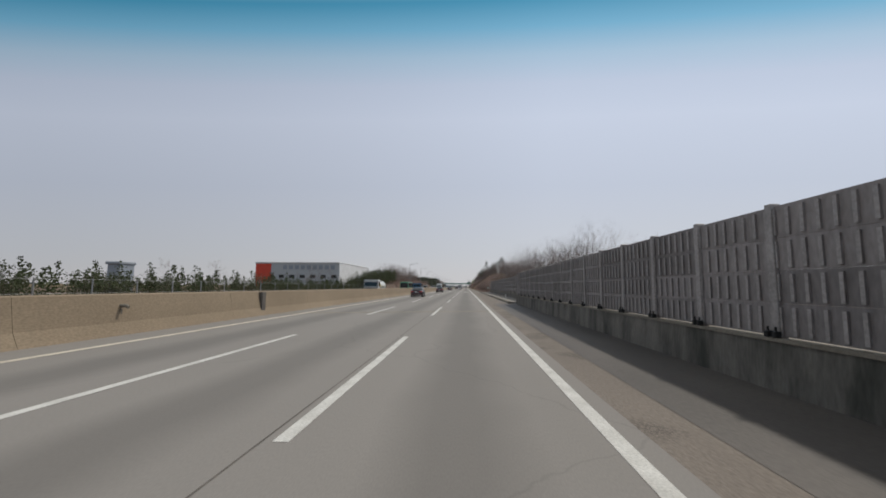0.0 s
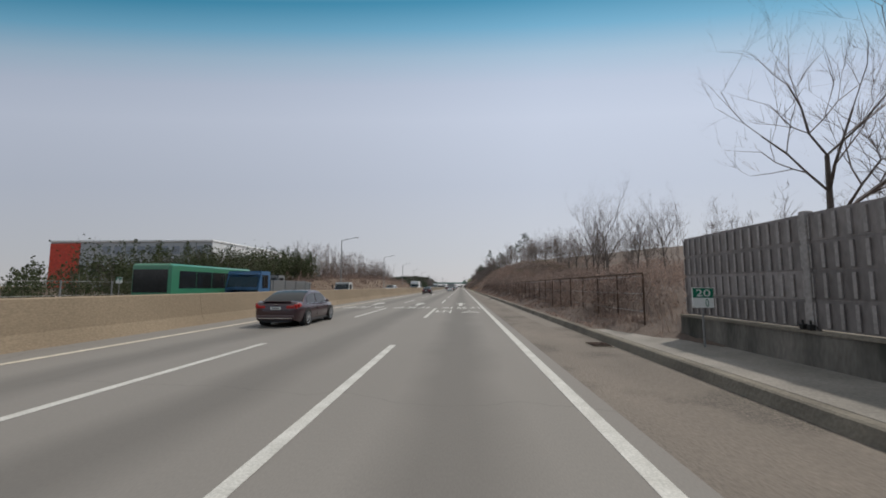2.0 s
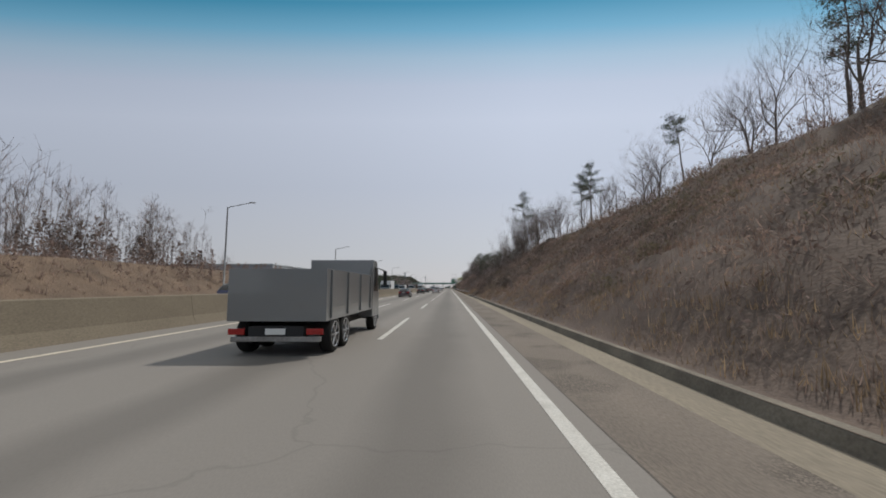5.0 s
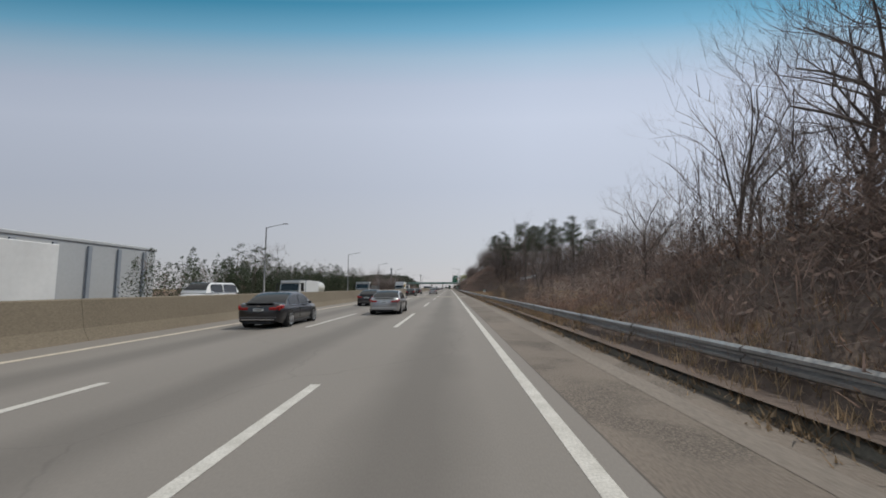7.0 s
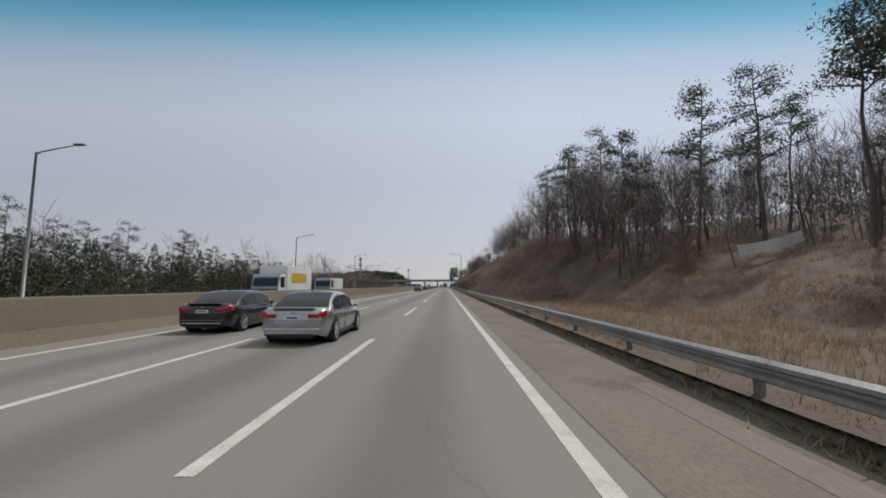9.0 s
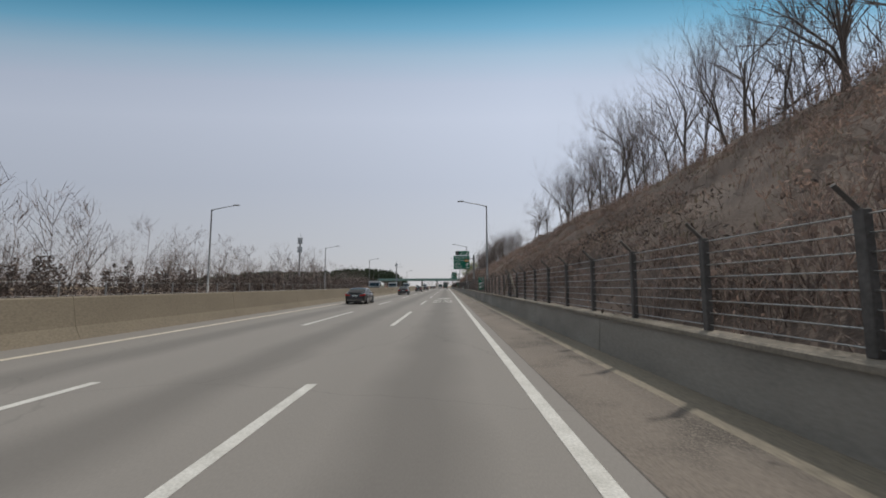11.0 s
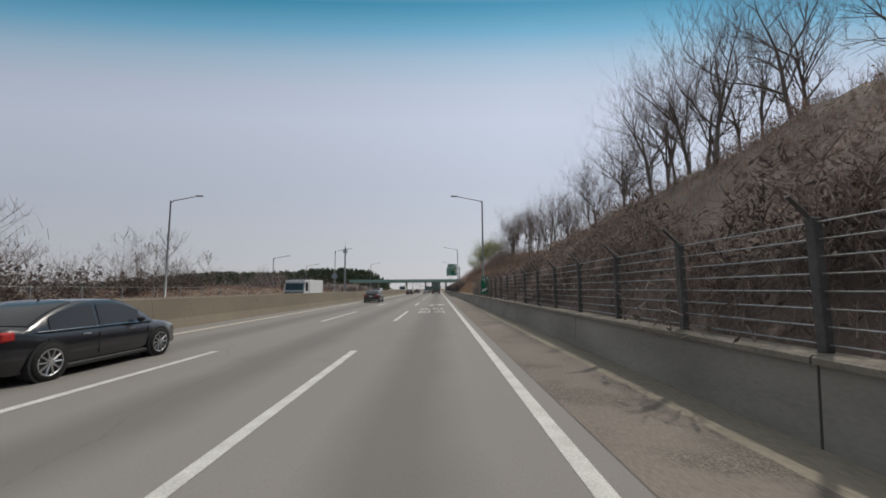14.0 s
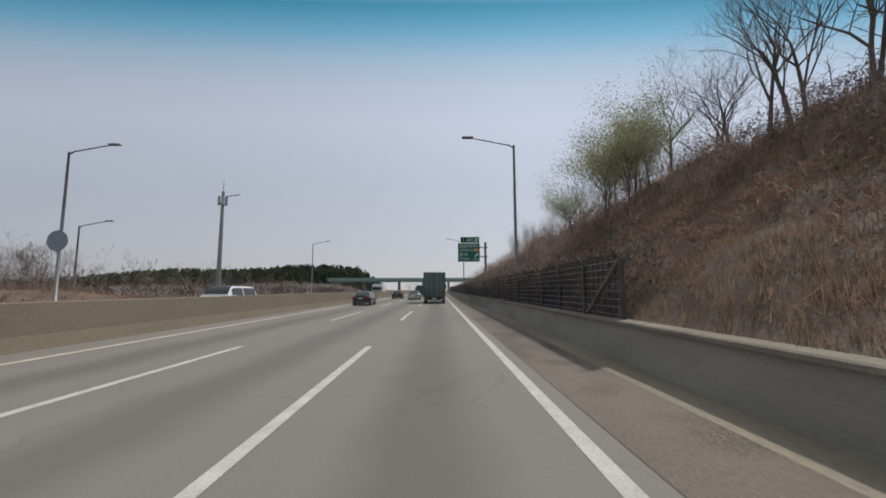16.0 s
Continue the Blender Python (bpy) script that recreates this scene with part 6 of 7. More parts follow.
def sedan(label, m, paint, group="", W=0.80, L=3.95, H=1.22, van=False, wagon=False):
    """A saloon (or a hatch or a small van) standing on its wheels, nose towards +y."""
    car = empty("car", label, "car", m, group)
    h2 = L / 2
    zb, belt = 0.17, H * 0.63
    hood, boot = H * 0.59, H * 0.705
    if van:
        boot = hood = H * 0.60
    S = [section(-h2, W * 0.78, 0.30, boot * 0.80, 0.0), section(-h2 + 0.08, W * 0.90, 0.22, boot * 0.95, 0.0), section(-h2 + 0.30, W * 0.97, zb, boot, 0.01),
         section(-h2 + 0.75, W, zb, belt, 0.01), section(0, W, zb, belt, 0.0), section(h2 - 1.15, W, zb, belt * 0.98, 0.01),
         section(h2 - 0.55, W * 0.97, zb, hood, 0.03), section(h2 - 0.15, W * 0.86, 0.2, hood * 0.88, 0.03), section(h2, W * 0.68, 0.27, hood * 0.68, 0.02)]
    part("body", loft(S), paint, car, smooth=True)
    # cabin: one smooth arch from the boot to the bonnet, narrowing upwards
    yr0, yf0 = -h2 + 0.40, h2 - 0.92
    rise, fall = 0.44, 0.36
    if van or wagon:
        yr0, rise = -h2 + 0.06, 0.12
    if van:
        yf0, fall = h2 - 0.45, 0.24
    wr, wb = W * 0.75, W * 0.945
    zr, zlo = H, belt - 0.02

    def arch(u):
        """Section of the cabin at u, from its tail (0) to the foot of the windscreen (1)."""
        f = math.sin(min(1.0, u / rise) * math.pi / 2) ** 0.9 * math.sin(min(1.0, (1 - u) / fall) * math.pi / 2) ** 0.85
        y, z, w = yr0 + (yf0 - yr0) * u, zlo + (zr - zlo) * f, wb + (wr - wb) * f
        half = [(wb, y, zlo - 0.01), (w + 0.012 * f, y, z - 0.06 * f), (w * 0.965, y, z - 0.022 * f), (w * 0.86, y, z - 0.004 * f), (w * 0.45, y, z + 0.012 * f)]
        return half + [(-x, yy, zz) for x, yy, zz in half[::-1]]

    part("roof", loft([arch(k / 22) for k in range(23)], False), paint, car, smooth=True)

    def screen(name, u0, u1):
        """Curved glass laid on the arch between two sections."""
        bm = bmesh.new()
        rings = [[bm.verts.new((x * 0.97, y, z + 0.013)) for x, y, z in arch(u0 + (u1 - u0) * k / 8)[2:8]] for k in range(9)]
        for p, q in zip(rings, rings[1:]):
            for k in range(5):
                bm.faces.new((p[k], q[k], q[k + 1], p[k + 1]))
        return part(name, bm, M["glass"], car, smooth=True)

    def side_glass(side, u0, u1):
        """A door window following the roof's arch, set a finger proud of the cabin side."""
        bm = bmesh.new()
        cols = []
        for k in range(9):
            lo, hi = Vector(arch(u0 + (u1 - u0) * k / 8)[0]), Vector(arch(u0 + (u1 - u0) * k / 8)[1])
            cols.append([bm.verts.new((side * (p.x + 0.011), p.y, p.z)) for p in (lo.lerp(hi, 0.07), lo.lerp(hi, 0.5), lo.lerp(hi, 0.93))])
        for p, q in zip(cols, cols[1:]):
            for k in range(2):
                bm.faces.new((p[k], q[k], q[k + 1], p[k + 1]))
        return part("side_window", bm, M["glass"], car, smooth=True)

    screen("rear_window", 0.05, rise * 0.80)
    screen("windscreen", 1 - fall * 0.82, 0.97)
    for s in (1, -1):
        side_glass(s, 0.16 if not (van or wagon) else 0.06, 0.475)
        side_glass(s, 0.505, 0.86)
        bm = bmesh.new()
        tube(bm, [(s * (wb + 0.008), yr0 + (yf0 - yr0) * u, zlo + 0.008) for u in (0.08, 0.3, 0.5, 0.7, 0.9)], 0.009, 4)
        part("window_trim", bm, M["chrome"], car)
        for y in ((yr0 + (yf0 - yr0) * 0.49), (yr0 + (yf0 - yr0) * 0.93), (yr0 + (yf0 - yr0) * 0.14)):
            part("door_gap", boxed(min(s * W * 0.985, s * (W + 0.002)), max(s * W * 0.985, s * (W + 0.002)), y - 0.004, y + 0.004, 0.30, belt - 0.12), M["plastic"], car)
        part("sill", boxed(min(s * W * 0.9, s * W * 0.985), max(s * W * 0.9, s * W * 0.985), -h2 * 0.45, h2 * 0.48, 0.13, 0.21, 0.02), M["plastic"], car)
        bm = bmesh.new()
        box(bm, min(s * W, s * (W + 0.13)), max(s * W, s * (W + 0.13)), yf0 - 0.54, yf0 - 0.43, belt, belt + 0.10, 0.03)
        part("wing_mirror", bm, paint, car)
        for y in (-h2 * 0.28, h2 * 0.22):
            part("door_handle", boxed(min(s * W * 0.985, s * (W + 0.015)), max(s * W * 0.985, s * (W + 0.015)), y - 0.08, y + 0.08, belt - 0.13, belt - 0.10, 0.006), M["chrome"], car)
        x = s * (W - 0.09)
        for y in (-h2 + 0.80, h2 - 0.76):
            bm = bmesh.new()
            tube(bm, [(s * (W - 0.2), y, 0.29), (s * (W + 0.004), y, 0.29)], 0.325, 20)
            part("wheel_arch", bm, M["plastic"], car)
            wheel(car, s * (W - 0.06), y, 0.285, 0.17)
        # lamps
        bm = bmesh.new()
        box(bm, min(s * W * 0.44, s * W * 0.79), max(s * W * 0.44, s * W * 0.79), -h2 - 0.008, -h2 + 0.1, boot * 0.72, boot * 0.84, 0.02)
        box(bm, min(s * W * 0.70, s * W * 0.905), max(s * W * 0.70, s * W * 0.905), -h2 + 0.03, -h2 + 0.2, boot * 0.71, boot * 0.89, 0.03)
        box(bm, min(s * W * 0.84, s * W * 0.962), max(s * W * 0.84, s * W * 0.962), -h2 + 0.10, -h2 + 0.32, boot * 0.76, boot * 0.93, 0.03)
        part("tail_lamp", bm, M["tail"], car)
        bm = bmesh.new()
        box(bm, min(s * W * 0.46, s * W * 0.76), max(s * W * 0.46, s * W * 0.76), h2 - 0.36, h2 - 0.07, hood * 0.70, hood * 0.86, 0.03)
        part("headlamp", bm, M["lamp"], car)
    plate = part("number_plate", boxed(-0.18, 0.18, -h2 - 0.012, -h2 + 0.02, boot * 0.69, boot * 0.79, 0.004), M["sign_white"], car)
    part("plate_bar", boxed(-0.13, 0.13, -h2 - 0.016, -h2 - 0.012, boot * 0.722, boot * 0.758), M["sign_dark"], plate)
    part("boot_lip", boxed(-W * 0.62, W * 0.62, -h2 + 0.05, -h2 + 0.2, boot * 0.975, boot * 1.015, 0.012), paint, car)
    part("boot_seam", boxed(-W * 0.6, W * 0.6, -h2 - 0.008, -h2 + 0.05, boot * 0.655, boot * 0.665), M["plastic"], car)
    part("rear_bumper", boxed(-W * 0.80, W * 0.80, -h2 - 0.035, -h2 + 0.1, 0.24, 0.40, 0.03), paint, car)
    part("bumper_trim", boxed(-W * 0.72, W * 0.72, -h2 - 0.045, -h2 + 0.05, 0.29, 0.315, 0.004), M["chrome"], car)
    part("diffuser", boxed(-W * 0.6, W * 0.6, -h2 + 0.0, -h2 + 0.3, 0.16, 0.25, 0.02), M["plastic"], car)
    part("front_bumper", boxed(-W * 0.74, W * 0.74, h2 - 0.12, h2 + 0.03, 0.2, 0.36, 0.03), paint, car)
    part("grille", boxed(-W * 0.36, W * 0.36, h2 - 0.06, h2 + 0.02, 0.37, 0.50, 0.02), M["plastic"], car)
    part("badge", boxed(-0.045, 0.045, -h2 - 0.004, -h2 + 0.05, boot * 0.86, boot * 0.90, 0.006), M["chrome"], car)
    bm = bmesh.new()
    tube(bm, [(0, yr0 + 0.98, zr - 0.02), (0, yr0 + 0.90, zr + 0.05)], [0.02, 0.008], 6)
    part("antenna", bm, M["plastic"], car)
    return car


def truck(label, m, cab_paint, cargo, cargo_mat, L=6.0, H=2.7, W=0.98, accent=None, group=""):
    """Lorry with a forward cab, nose towards +y; cargo: box, tank, dump, flat or bus."""
    tr = empty("truck" if cargo != "bus" else "bus", label, "truck" if cargo != "bus" else "bus", m, group)
    h2 = L / 2
    ch = min(H, 2.25)
    if cargo == "bus":
        part("body", boxed(-W, W, -h2, h2, 0.35, H, 0.10), cab_paint, tr)
        for s in (1, -1):
            for k in range(5):
                y = -h2 + 0.3 + k * (L - 0.9) / 5
                part("side_window", boxed(min(s * W, s * (W + 0.008)), max(s * W, s * (W + 0.008)), y, y + (L - 1.1) / 5, H * 0.5, H * 0.86), M["glass"], tr)
        part("windscreen", boxed(-W * 0.88, W * 0.88, h2, h2 + 0.012, H * 0.42, H * 0.88, 0.003), M["glass"], tr)
        part("rear_window", boxed(-W * 0.8, W * 0.8, -h2 - 0.012, -h2, H * 0.55, H * 0.85, 0.003), M["glass"], tr)
    else:
        C = [[(W, h2 - 1.3, 0.45), (W, h2 - 1.3, ch), (-W, h2 - 1.3, ch), (-W, h2 - 1.3, 0.45)],
             [(W, h2 - 0.35, 0.45), (W * 0.96, h2 - 0.35, ch), (-W * 0.96, h2 - 0.35, ch), (-W, h2 - 0.35, 0.45)],
             [(W * 0.97, h2, 0.40), (W * 0.97, h2 - 0.02, ch * 0.52), (-W * 0.97, h2 - 0.02, ch * 0.52), (-W * 0.97, h2, 0.40)]]
        bm = loft([s + [s[0]] for s in C], False)
        bm.faces.new([bm.verts.new(p) for p in C[0]])
        # forehead between roof and the upright front
        bm.faces.new([bm.verts.new(p) for p in (C[1][1], C[1][2], (-W * 0.97, h2 - 0.02, ch * 0.52), (W * 0.97, h2 - 0.02, ch * 0.52))])
        part("cab", bm, cab_paint, tr)
        pane("windscreen", (W * 0.93, h2 - 0.06, ch * 0.58), (-W * 0.93, h2 - 0.06, ch * 0.58), (-W * 0.91, h2 - 0.26, ch * 0.86), (W * 0.91, h2 - 0.26, ch * 0.86), M["glass"], tr, 0.06, 0.03)
        part("sun_visor", boxed(-W * 0.9, W * 0.9, h2 - 0.36, h2 - 0.12, ch * 0.90, ch * 0.95, 0.01), cab_paint, tr)
        for s in (1, -1):
            part("side_window", boxed(min(s * W, s * (W + 0.008)), max(s * W, s * (W + 0.008)), h2 - 1.05, h2 - 0.42, ch * 0.56, ch * 0.9), M["glass"], tr)
            bm = bmesh.new()
            tube(bm, [(s * W, h2 - 0.3, ch * 0.9), (s * (W + 0.22), h2 - 0.1, ch * 0.86)], 0.02, 5)
            box(bm, min(s * (W + 0.14), s * (W + 0.26)), max(s * (W + 0.14), s * (W + 0.26)), h2 - 0.14, h2 - 0.08, ch * 0.62, ch * 0.86, 0.01)
            part("wing_mirror", bm, M["plastic"], tr)
            part("headlamp", boxed(min(s * W * 0.58, s * W * 0.9), max(s * W * 0.58, s * W * 0.9), h2 - 0.02, h2 + 0.02, 0.48, 0.62, 0.01), M["lamp"], tr)
        part("grille", boxed(-W * 0.5, W * 0.5, h2 - 0.02, h2 + 0.015, 0.66, 0.98, 0.01), M["plastic"], tr)
        part("front_bumper", boxed(-W * 0.98, W * 0.98, h2 - 0.1, h2 + 0.05, 0.3, 0.46, 0.02), cab_paint, tr)
        part("chassis", boxed(-W * 0.55, W * 0.55, -h2, h2 - 0.4, 0.38, 0.60), M["plastic"], tr)
        y1, y0 = h2 - 1.42, -h2
        if cargo == "box":
            body = part("cargo_box", boxed(-W * 1.04, W * 1.04, y0, y1, 0.62, H, 0.02), cargo_mat, tr)
            for s in (1, -1):
                part("rear_door", boxed(min(s * 0.02, s * W), max(s * 0.02, s * W), y0 - 0.02, y0, 0.66, H - 0.05, 0.004), cargo_mat, body)
                for zz in (0.1, 0.5):
                    bm = bmesh.new()
                    tube(bm, [(s * zz * W + s * 0.2, y0 - 0.035, 0.7), (s * zz * W + s * 0.2, y0 - 0.035, H - 0.1)], 0.015, 5)
                    part("lock_bar", bm, M["steel"], body)
            if accent:
                for s in (1, -1):
                    part("logo_shape", boxed(min(s * W * 1.04, s * (W * 1.04 + 0.006)), max(s * W * 1.04, s * (W * 1.04 + 0.006)), y0 + L * 0.2, y1 - L * 0.12, H * 0.55, H * 0.82), accent, body)
        elif cargo == "tank":
            bm = bmesh.new()
            zc, r = 1.42, 0.72
            tube(bm, [(0, y0, zc), (0, y0 + 0.12, zc), (0, y1 - 0.12, zc), (0, y1, zc)], [r * 0.75, r, r, r * 0.75], 20)
            tank = part("tank", bm, cargo_mat, tr, smooth=True)
            for k in range(3):
                yy = y0 + 0.6 + k * (y1 - y0 - 1.2) / 2
                bm = bmesh.new()
                tube(bm, [(0, yy, zc + r - 0.03), (0, yy, zc + r + 0.08)], 0.16, 10)
                part("hatch", bm, M["steel"], tank)
                part("saddle", boxed(-0.5, 0.5, yy - 0.05, yy + 0.05, 0.60, 1.0), M["plastic"], tr)
            if accent:
                bm = bmesh.new()
                tube(bm, [(0, y1 - 1.6, zc), (0, y1 - 0.5, zc)], r + 0.006, 20, cap=False)
                part("colour_band", bm, accent, tank)
        elif cargo == "dump":
            bm = bmesh.new()
            box(bm, -W, W, y0, y1, 0.70, 0.80)
            for s in (1, -1):
                box(bm, min(s * W, s * (W - 0.06)), max(s * W, s * (W - 0.06)), y0, y1, 0.80, 1.75)
            box(bm, -W + 0.06, W - 0.06, y0, y0 + 0.06, 0.80, 1.75)
            box(bm, -W + 0.06, W - 0.06, y1 - 0.06, y1, 0.80, 2.0)
            part("tipper_body", bm, cargo_mat, tr)
            for k in range(4):
                yy = y0 + 0.3 + k * (y1 - y0 - 0.6) / 3
                for s in (1, -1):
                    part("side_rib", boxed(min(s * W, s * (W + 0.04)), max(s * W, s * (W + 0.04)), yy - 0.04, yy + 0.04, 0.75, 1.74, 0.005), cargo_mat, tr)
        else:
            part("flatbed", boxed(-W, W, y0, y1, 0.62, 0.74, 0.01), cargo_mat, tr)
            for s in (1, -1):
                part("side_board", boxed(min(s * W, s * (W - 0.04)), max(s * W, s * (W - 0.04)), y0, y1, 0.745, 1.05, 0.005), cargo_mat, tr)
            part("headboard", boxed(-W, W, y1 - 0.05, y1, 0.745, 1.6, 0.005), cargo_mat, tr)
        for s in (1, -1):
            part("tail_lamp", boxed(min(s * W * 0.62, s * W * 0.95), max(s * W * 0.62, s * W * 0.95), y0 - 0.03, y0, 0.44, 0.56, 0.005), M["tail"], tr)
        part("rear_guard", boxed(-W * 0.9, W * 0.9, y0 - 0.02, y0 + 0.06, 0.30, 0.40, 0.01), M["steel"], tr)
        part("number_plate", boxed(-0.2, 0.2, y0 - 0.03, y0 - 0.022, 0.44, 0.56), M["sign_white"], tr)
    for y in ([h2 - 0.75, -h2 + 0.7, -h2 + 1.55] if L > 5 else [h2 - 0.75, -h2 + 0.8]):
        for s in (1, -1):
            wheel(tr, s * (W - 0.13), y, 0.38 if L > 5 else 0.3, 0.24, 6)
    return tr


silver = paint_mat("silver_car_paint", (0.43, 0.435, 0.445), 0.75)
dark = paint_mat("dark_grey_car_paint", (0.011, 0.011, 0.015), 0.2)
plum = paint_mat("dark_plum_car_paint", (0.045, 0.018, 0.026), 0.3)
whitep = paint_mat("white_vehicle_paint", (0.74, 0.75, 0.76), 0.0)
bluep = paint_mat("blue_vehicle_paint", (0.06, 0.16, 0.32), 0.1)
navyp = paint_mat("navy_vehicle_paint", (0.02, 0.03, 0.10), 0.2)
greenp = paint_mat("dark_green_vehicle_paint", (0.035, 0.075, 0.065), 0.0)
tealp = paint_mat("green_bus_paint", (0.05, 0.22, 0.13), 0.0)
greyp = paint_mat("grey_vehicle_paint", (0.22, 0.23, 0.24), 0.2)
tankp = paint_mat("pale_tank_paint", (0.66, 0.66, 0.56), 0.2)
yellowp = paint_mat("yellow_accent_paint", (0.68, 0.46, 0.03), 0.0)

# own side
silver_car = sedan("silver saloon with red tail lamps in the middle lane", pose(-4.65, 350.4, 0), silver)
copy_thing(silver_car, pose(-4.45, 288.9, 0))
a = sedan("black saloon with a bright rear trim strip, fast lane", pose(-7.62, 282.2, 0), dark, "dark saloons in the fast lane")
for x, y in ((-7.4, 298.6), (-7.7, 334.0), (-8.1, 352.6), (-8.0, 437.0), (-7.85, 468.0), (-7.9, 502.0), (-8.0, 537.0), (-8.1, 592.0)):
    copy_thing(a, pose(x, y, 0))
plum_car = sedan("dark plum saloon in the fast lane", pose(-7.6, 150.4, 0), plum, "dark saloons in the fast lane")
for x, y in ((-7.8, 52.8), (-7.6, 93.4), (-7.55, 250.2)):
    copy_thing(plum_car, pose(x, y, 0))
sedan("white saloon far ahead in the middle lane", pose(-4.6, 192, 0), whitep)
sedan("pale silver saloon far ahead in the middle lane", pose(-4.7, 612, 0), silver)
sedan("dark saloon further on in the fast lane", pose(-7.7, 618, 0), dark)
truck("dark green box lorry seen from behind", pose(-1.7, 598, 0), greenp, "box", greenp, 7.0, 3.1, 1.05)
truck("dark green tipper lorry seen from behind", pose(-4.7, 634, 0), greenp, "dump", greenp, 6.4, 2.4, 1.05)
truck("dark tipper lorry far ahead", pose(-4.6, 204, 0), greyp, "dump", greyp, 6.0, 2.4, 1.0)
# opposite side, noses towards the viewer
back = lambda x, y: pose(x, y, 0, 0, 0, 180)
truck("white tanker lorry with a yellow and green tank", back(-14.2, 55.6), whitep, "tank", tankp, 6.6, 2.5, 1.0, yellowp)
truck("green city bus on the opposite carriageway", back(-16.8, 101), tealp, "bus", tealp, 7.5, 2.5, 1.02)
truck("blue lorry on the opposite carriageway", back(-14.0, 104), bluep, "dump", greyp, 7.0, 2.5, 1.02)
truck("dark grey lorry with an open body", back(-17.0, 112.5), greyp, "dump", greyp, 7.0, 2.5, 1.02)
truck("small white pickup lorry on the opposite carriageway", back(-14.0, 121.5), whitep, "flat", whitep, 4.2, 1.8, 0.78)
sedan("white van on the opposite carriageway", back(-14.0, 149), whitep, W=0.82, L=4.0, H=1.6, van=True)
truck("white box lorry far off on the opposite carriageway", back(-14.0, 186), whitep, "box", M["white"], 6.6, 2.8, 1.0)
sedan("dark blue van on the opposite carriageway", back(-17.0, 222.6), navyp, W=0.85, L=4.1, H=1.65, van=True)
sedan("white estate car on the opposite carriageway", back(-14.0, 238.5), whitep, H=1.35, wagon=True)
truck("white box lorry on the opposite carriageway", back(-14.2, 275.5), whitep, "box", M["white"], 6.4, 2.75, 1.0)
sedan("white minibus on the opposite carriageway", back(-17.2, 293), whitep, W=0.88, L=4.3, H=1.75, van=True)
truck("small white lorry with a white box", back(-14.0, 300.5), whitep, "box", M["white"], 4.6, 2.0, 0.82)
truck("grey tanker lorry with a pale tank", back(-17.0, 311), greyp, "tank", tankp, 7.0, 2.6, 1.0)
truck("white flatbed lorry with dark racks", back(-14.0, 328), whitep, "dump", greyp, 7.0, 2.6, 1.0)
truck("white box lorry with a yellow emblem", back(-14.2, 371), whitep, "box", M["white"], 6.8, 2.9, 1.02, yellowp)
truck("small white lorry behind the box lorry", back(-14.1, 383), whitep, "box", M["white"], 4.8, 2.2, 0.85)
truck("white lorry with a steel tank", back(-14.2, 480), whitep, "tank", tankp, 7.0, 2.5, 1.0)
truck("white flatbed lorry with an empty bed", back(-14.0, 502.5), whitep, "flat", greyp, 6.8, 2.4, 1.0)
truck("white lorry with a white box body", back(-14.1, 533), whitep, "box", M["white"], 5.6, 2.3, 0.92)
sedan("white minivan on the opposite carriageway", back(-14.0, 579.5), whitep, W=0.85, L=4.1, H=1.6, van=True)
truck("white lorry far off on the opposite carriageway", back(-14.1, 640), whitep, "box", M["white"], 6, 2.6, 1.0)

# ---- distance ----
def warehouse(label, x0, x1, y0, y1, h, front, side, red=None, letters=False, stripes=0):
    w = empty("warehouse", label, "warehouse")
    bm = bmesh.new()
    box(bm, x0, x1, y0, y1, -0.3, h)
    wall = part("wall", bm, front, w)
    part("roof", boxed(x0 - 0.3, x1 + 0.3, y0 - 0.3, y1 + 0.3, h + 0.01, h + 0.5, 0.1), side, w)
    part("side_wall", boxed(x1 + 0.004, x1 + 0.15, y0, y1, -0.3, h - 0.01), side, w)
    for k in range(stripes):
        yy = y0 + (k + 0.5) * (y1 - y0) / stripes
        part("downpipe", boxed(x1 + 0.152, x1 + 0.4, yy - 0.25, yy + 0.25, 0, h - 0.3), M["greyd"], wall)
    if red:
        part("red_panel", boxed(x0 - 0.02, x0 + red, y0 - 0.15, y0 - 0.004, 0, h - 0.2), M["redp"], wall)
    n = int((x1 - x0) / 4) if letters else 0
    for k in range(n):
        xx = x0 + (k + 0.5) * (x1 - x0) / n
        part("window", boxed(xx - 1.1, xx + 1.1, y0 - 0.06, y0 - 0.004, h * 0.42, h * 0.55), M["glass"], wall)
    if letters:
        for k in range(9):
            xx = x0 + red + 5 + k * 2.5
            part("sign_bar", boxed(xx, xx + 1.7, y0 - 0.12, y0 - 0.004, h * 0.76, h * 0.92), M["greyd"], wall)
    return w


warehouse("long pale warehouse with a red end panel", -88, -53, 157, 205, 10.5, M["greyb"], M["white"], red=6.5, letters=True)
warehouse("large blue-grey warehouse with pale side walls", -112, -48, 296, 328, 7.2, M["greyd"], M["greyb"], stripes=7)
warehouse("small dark block behind the bushes", -65, -62.8, 66, 69, 4.9, M["greyd"], M["greyd"])


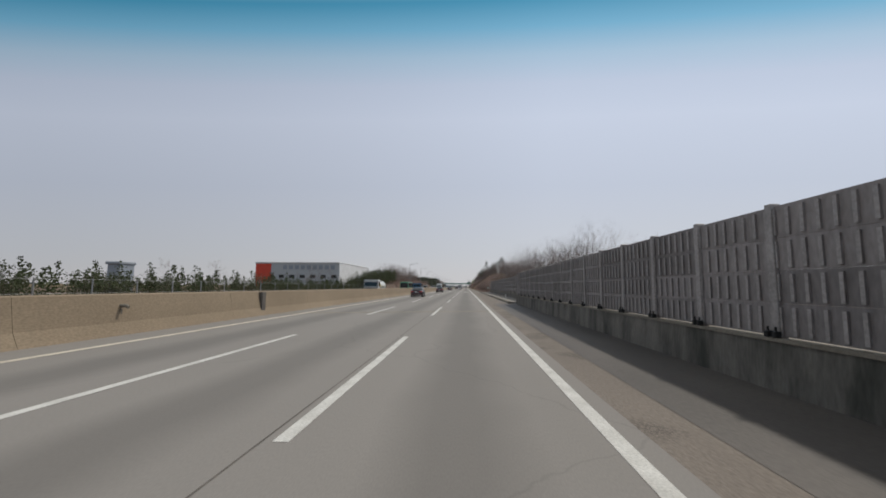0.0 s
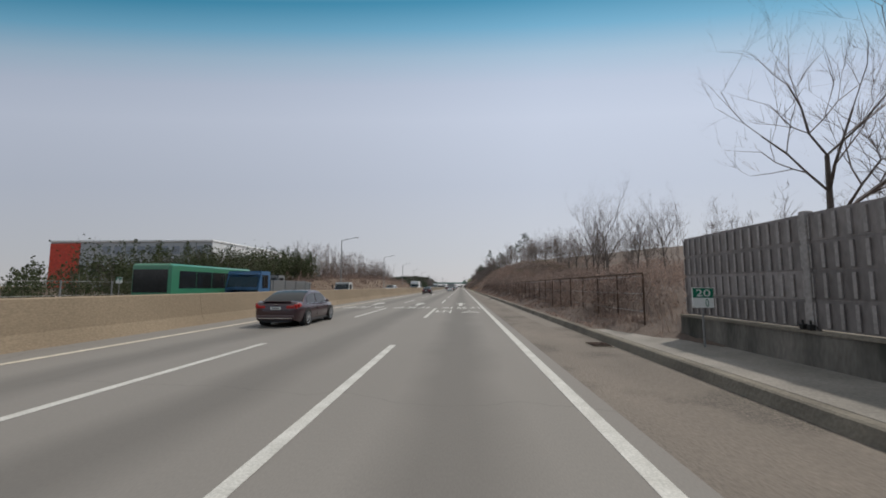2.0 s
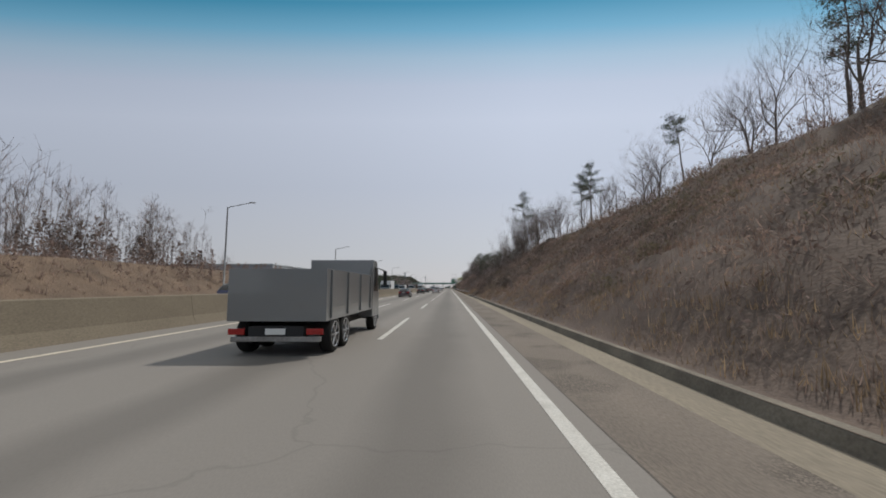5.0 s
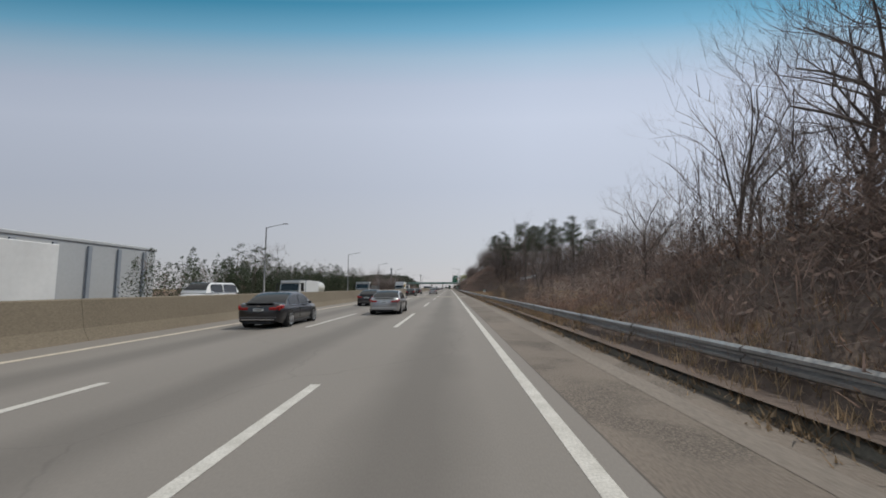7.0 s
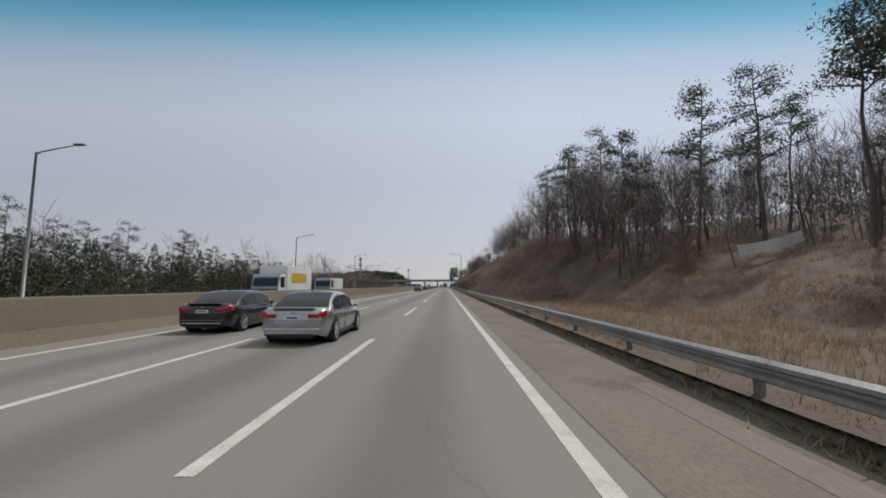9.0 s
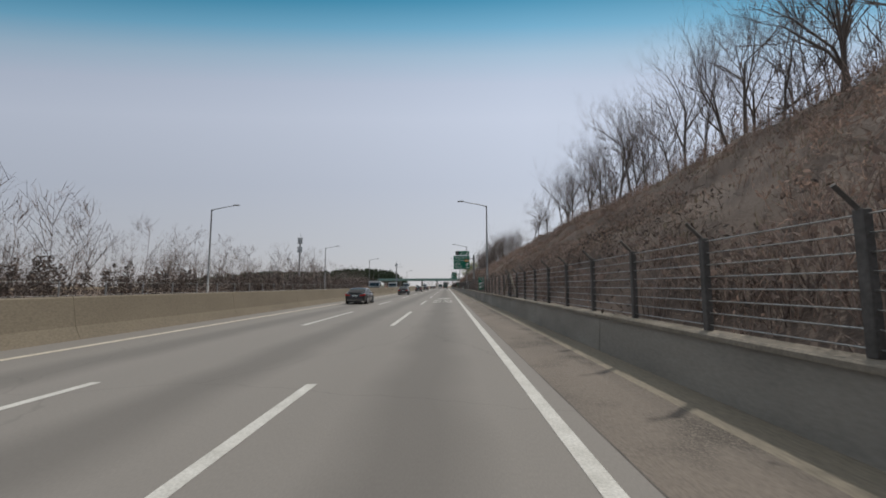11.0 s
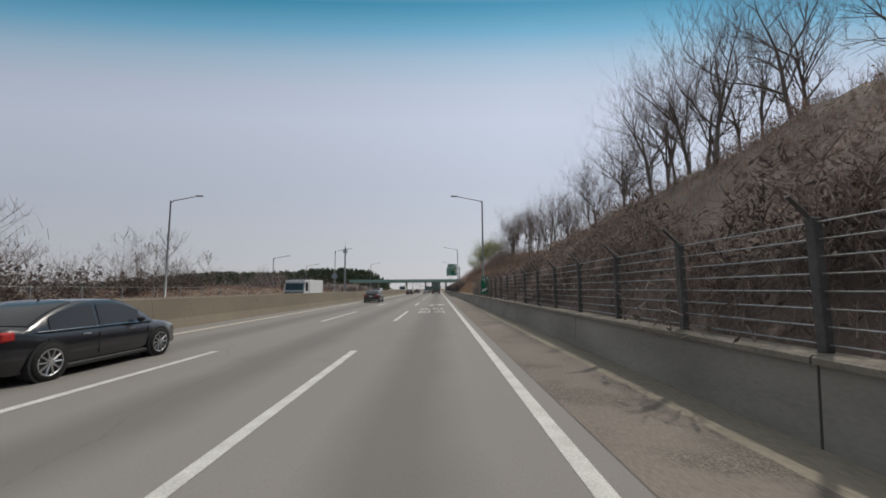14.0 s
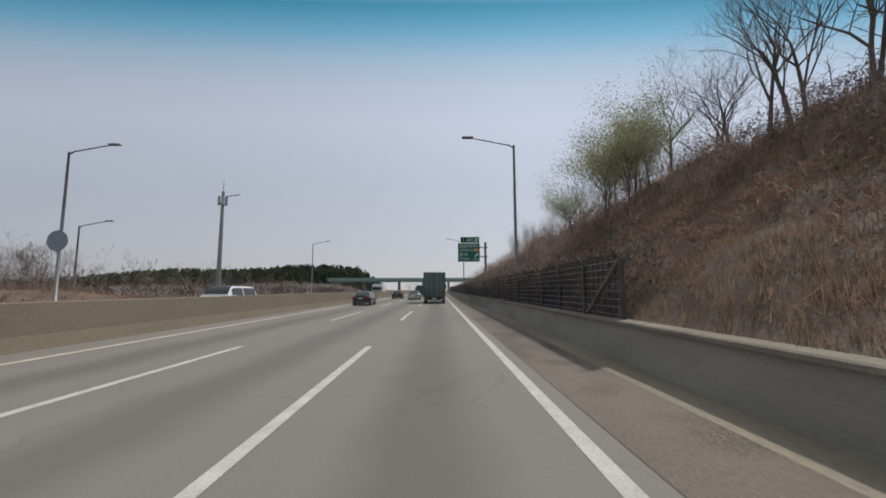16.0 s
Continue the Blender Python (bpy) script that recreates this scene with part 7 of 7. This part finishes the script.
def radio_mast(x, y, h, label, double):
    r = empty("radio_mast", label, "radio mast", pose(x, y, -0.2))
    bm = bmesh.new()
    tube(bm, [(0, 0, 0), (0, 0, h * 0.5), (0, 0, h)], [0.28, 0.22, 0.16], 10)
    part("pole", bm, M["pole"], r)
    levels = (0.80, 0.97) if double else (0.93,)
    for lv in levels:
        z = h * lv
        bm = bmesh.new()
        tube(bm, [(math.cos(k * math.pi / 6) * 0.45, math.sin(k * math.pi / 6) * 0.45, z - 0.5) for k in range(13)], 0.04, 5)
        part("platform", bm, M["pole"], r)
        for k in range(6):
            a = k * math.pi / 3
            bm = bmesh.new()
            box(bm, math.cos(a) * 0.42 - 0.14, math.cos(a) * 0.42 + 0.14, math.sin(a) * 0.42 - 0.08, math.sin(a) * 0.42 + 0.08, z - 0.7, z + (0.7 if double else 0.3), 0.02)
            part("antenna", bm, M["greyb"], r)
    bm = bmesh.new()
    tube(bm, [(0, 0, h), (0, 0, h + 1.4)], 0.03, 5)
    if not double:
        tube(bm, [(0, 0, h * 0.95), (1.9, 0, h * 0.97)], 0.06, 5)
    part("rod", bm, M["pole"], r)
    return r


radio_mast(-35.6, 497, 12.6, "grey radio mast with two tiers of antennas", True)
radio_mast(-26.1, 600, 12.9, "grey radio mast with a small platform", False)

# round disc on a left-hand lamp post
disc = empty("round_sign", "dark round sign backed onto a lamp post", "road sign", pose(-23.0, 577.8, 0))
bm = bmesh.new()
tube(bm, [(0, 0, 4.2), (0, 0.04, 4.2)], 0.60, 20)
part("disc", bm, M["greyd"], disc)
bm = bmesh.new()
tube(bm, [(0, 0.06, 3.5), (0, 0.06, 4.8)], 0.05, 6)
part("bracket", bm, M["pole"], disc)

# overpass closing the view
op = empty("overpass", "long pale green road bridge over the motorway", "bridge")
part("deck", boxed(-70, 40, 800, 808, 6.2, 7.6, 0.1), M["bridge"], op)
part("parapet", boxed(-70, 40, 799.6, 799.96, 7.0, 8.7), M["bridge"], op)
for x in (-48, -26, -11, 5, 22):
    part("pier", boxed(x - 0.6, x + 0.6, 801, 807, -0.3, 6.2, 0.1), M["coping"], op)

# wire fence along the opposite verge
for ya, yb in ((-10, 125), (425, 545)):
    ysf = stations(ya, yb, 3.2)
    fl = wire_fence("verge_fence", "thin dark rail fence along the opposite verge", -23.6, ysf, -0.05, 1.75, 3, False, M["pole"], 0.04)
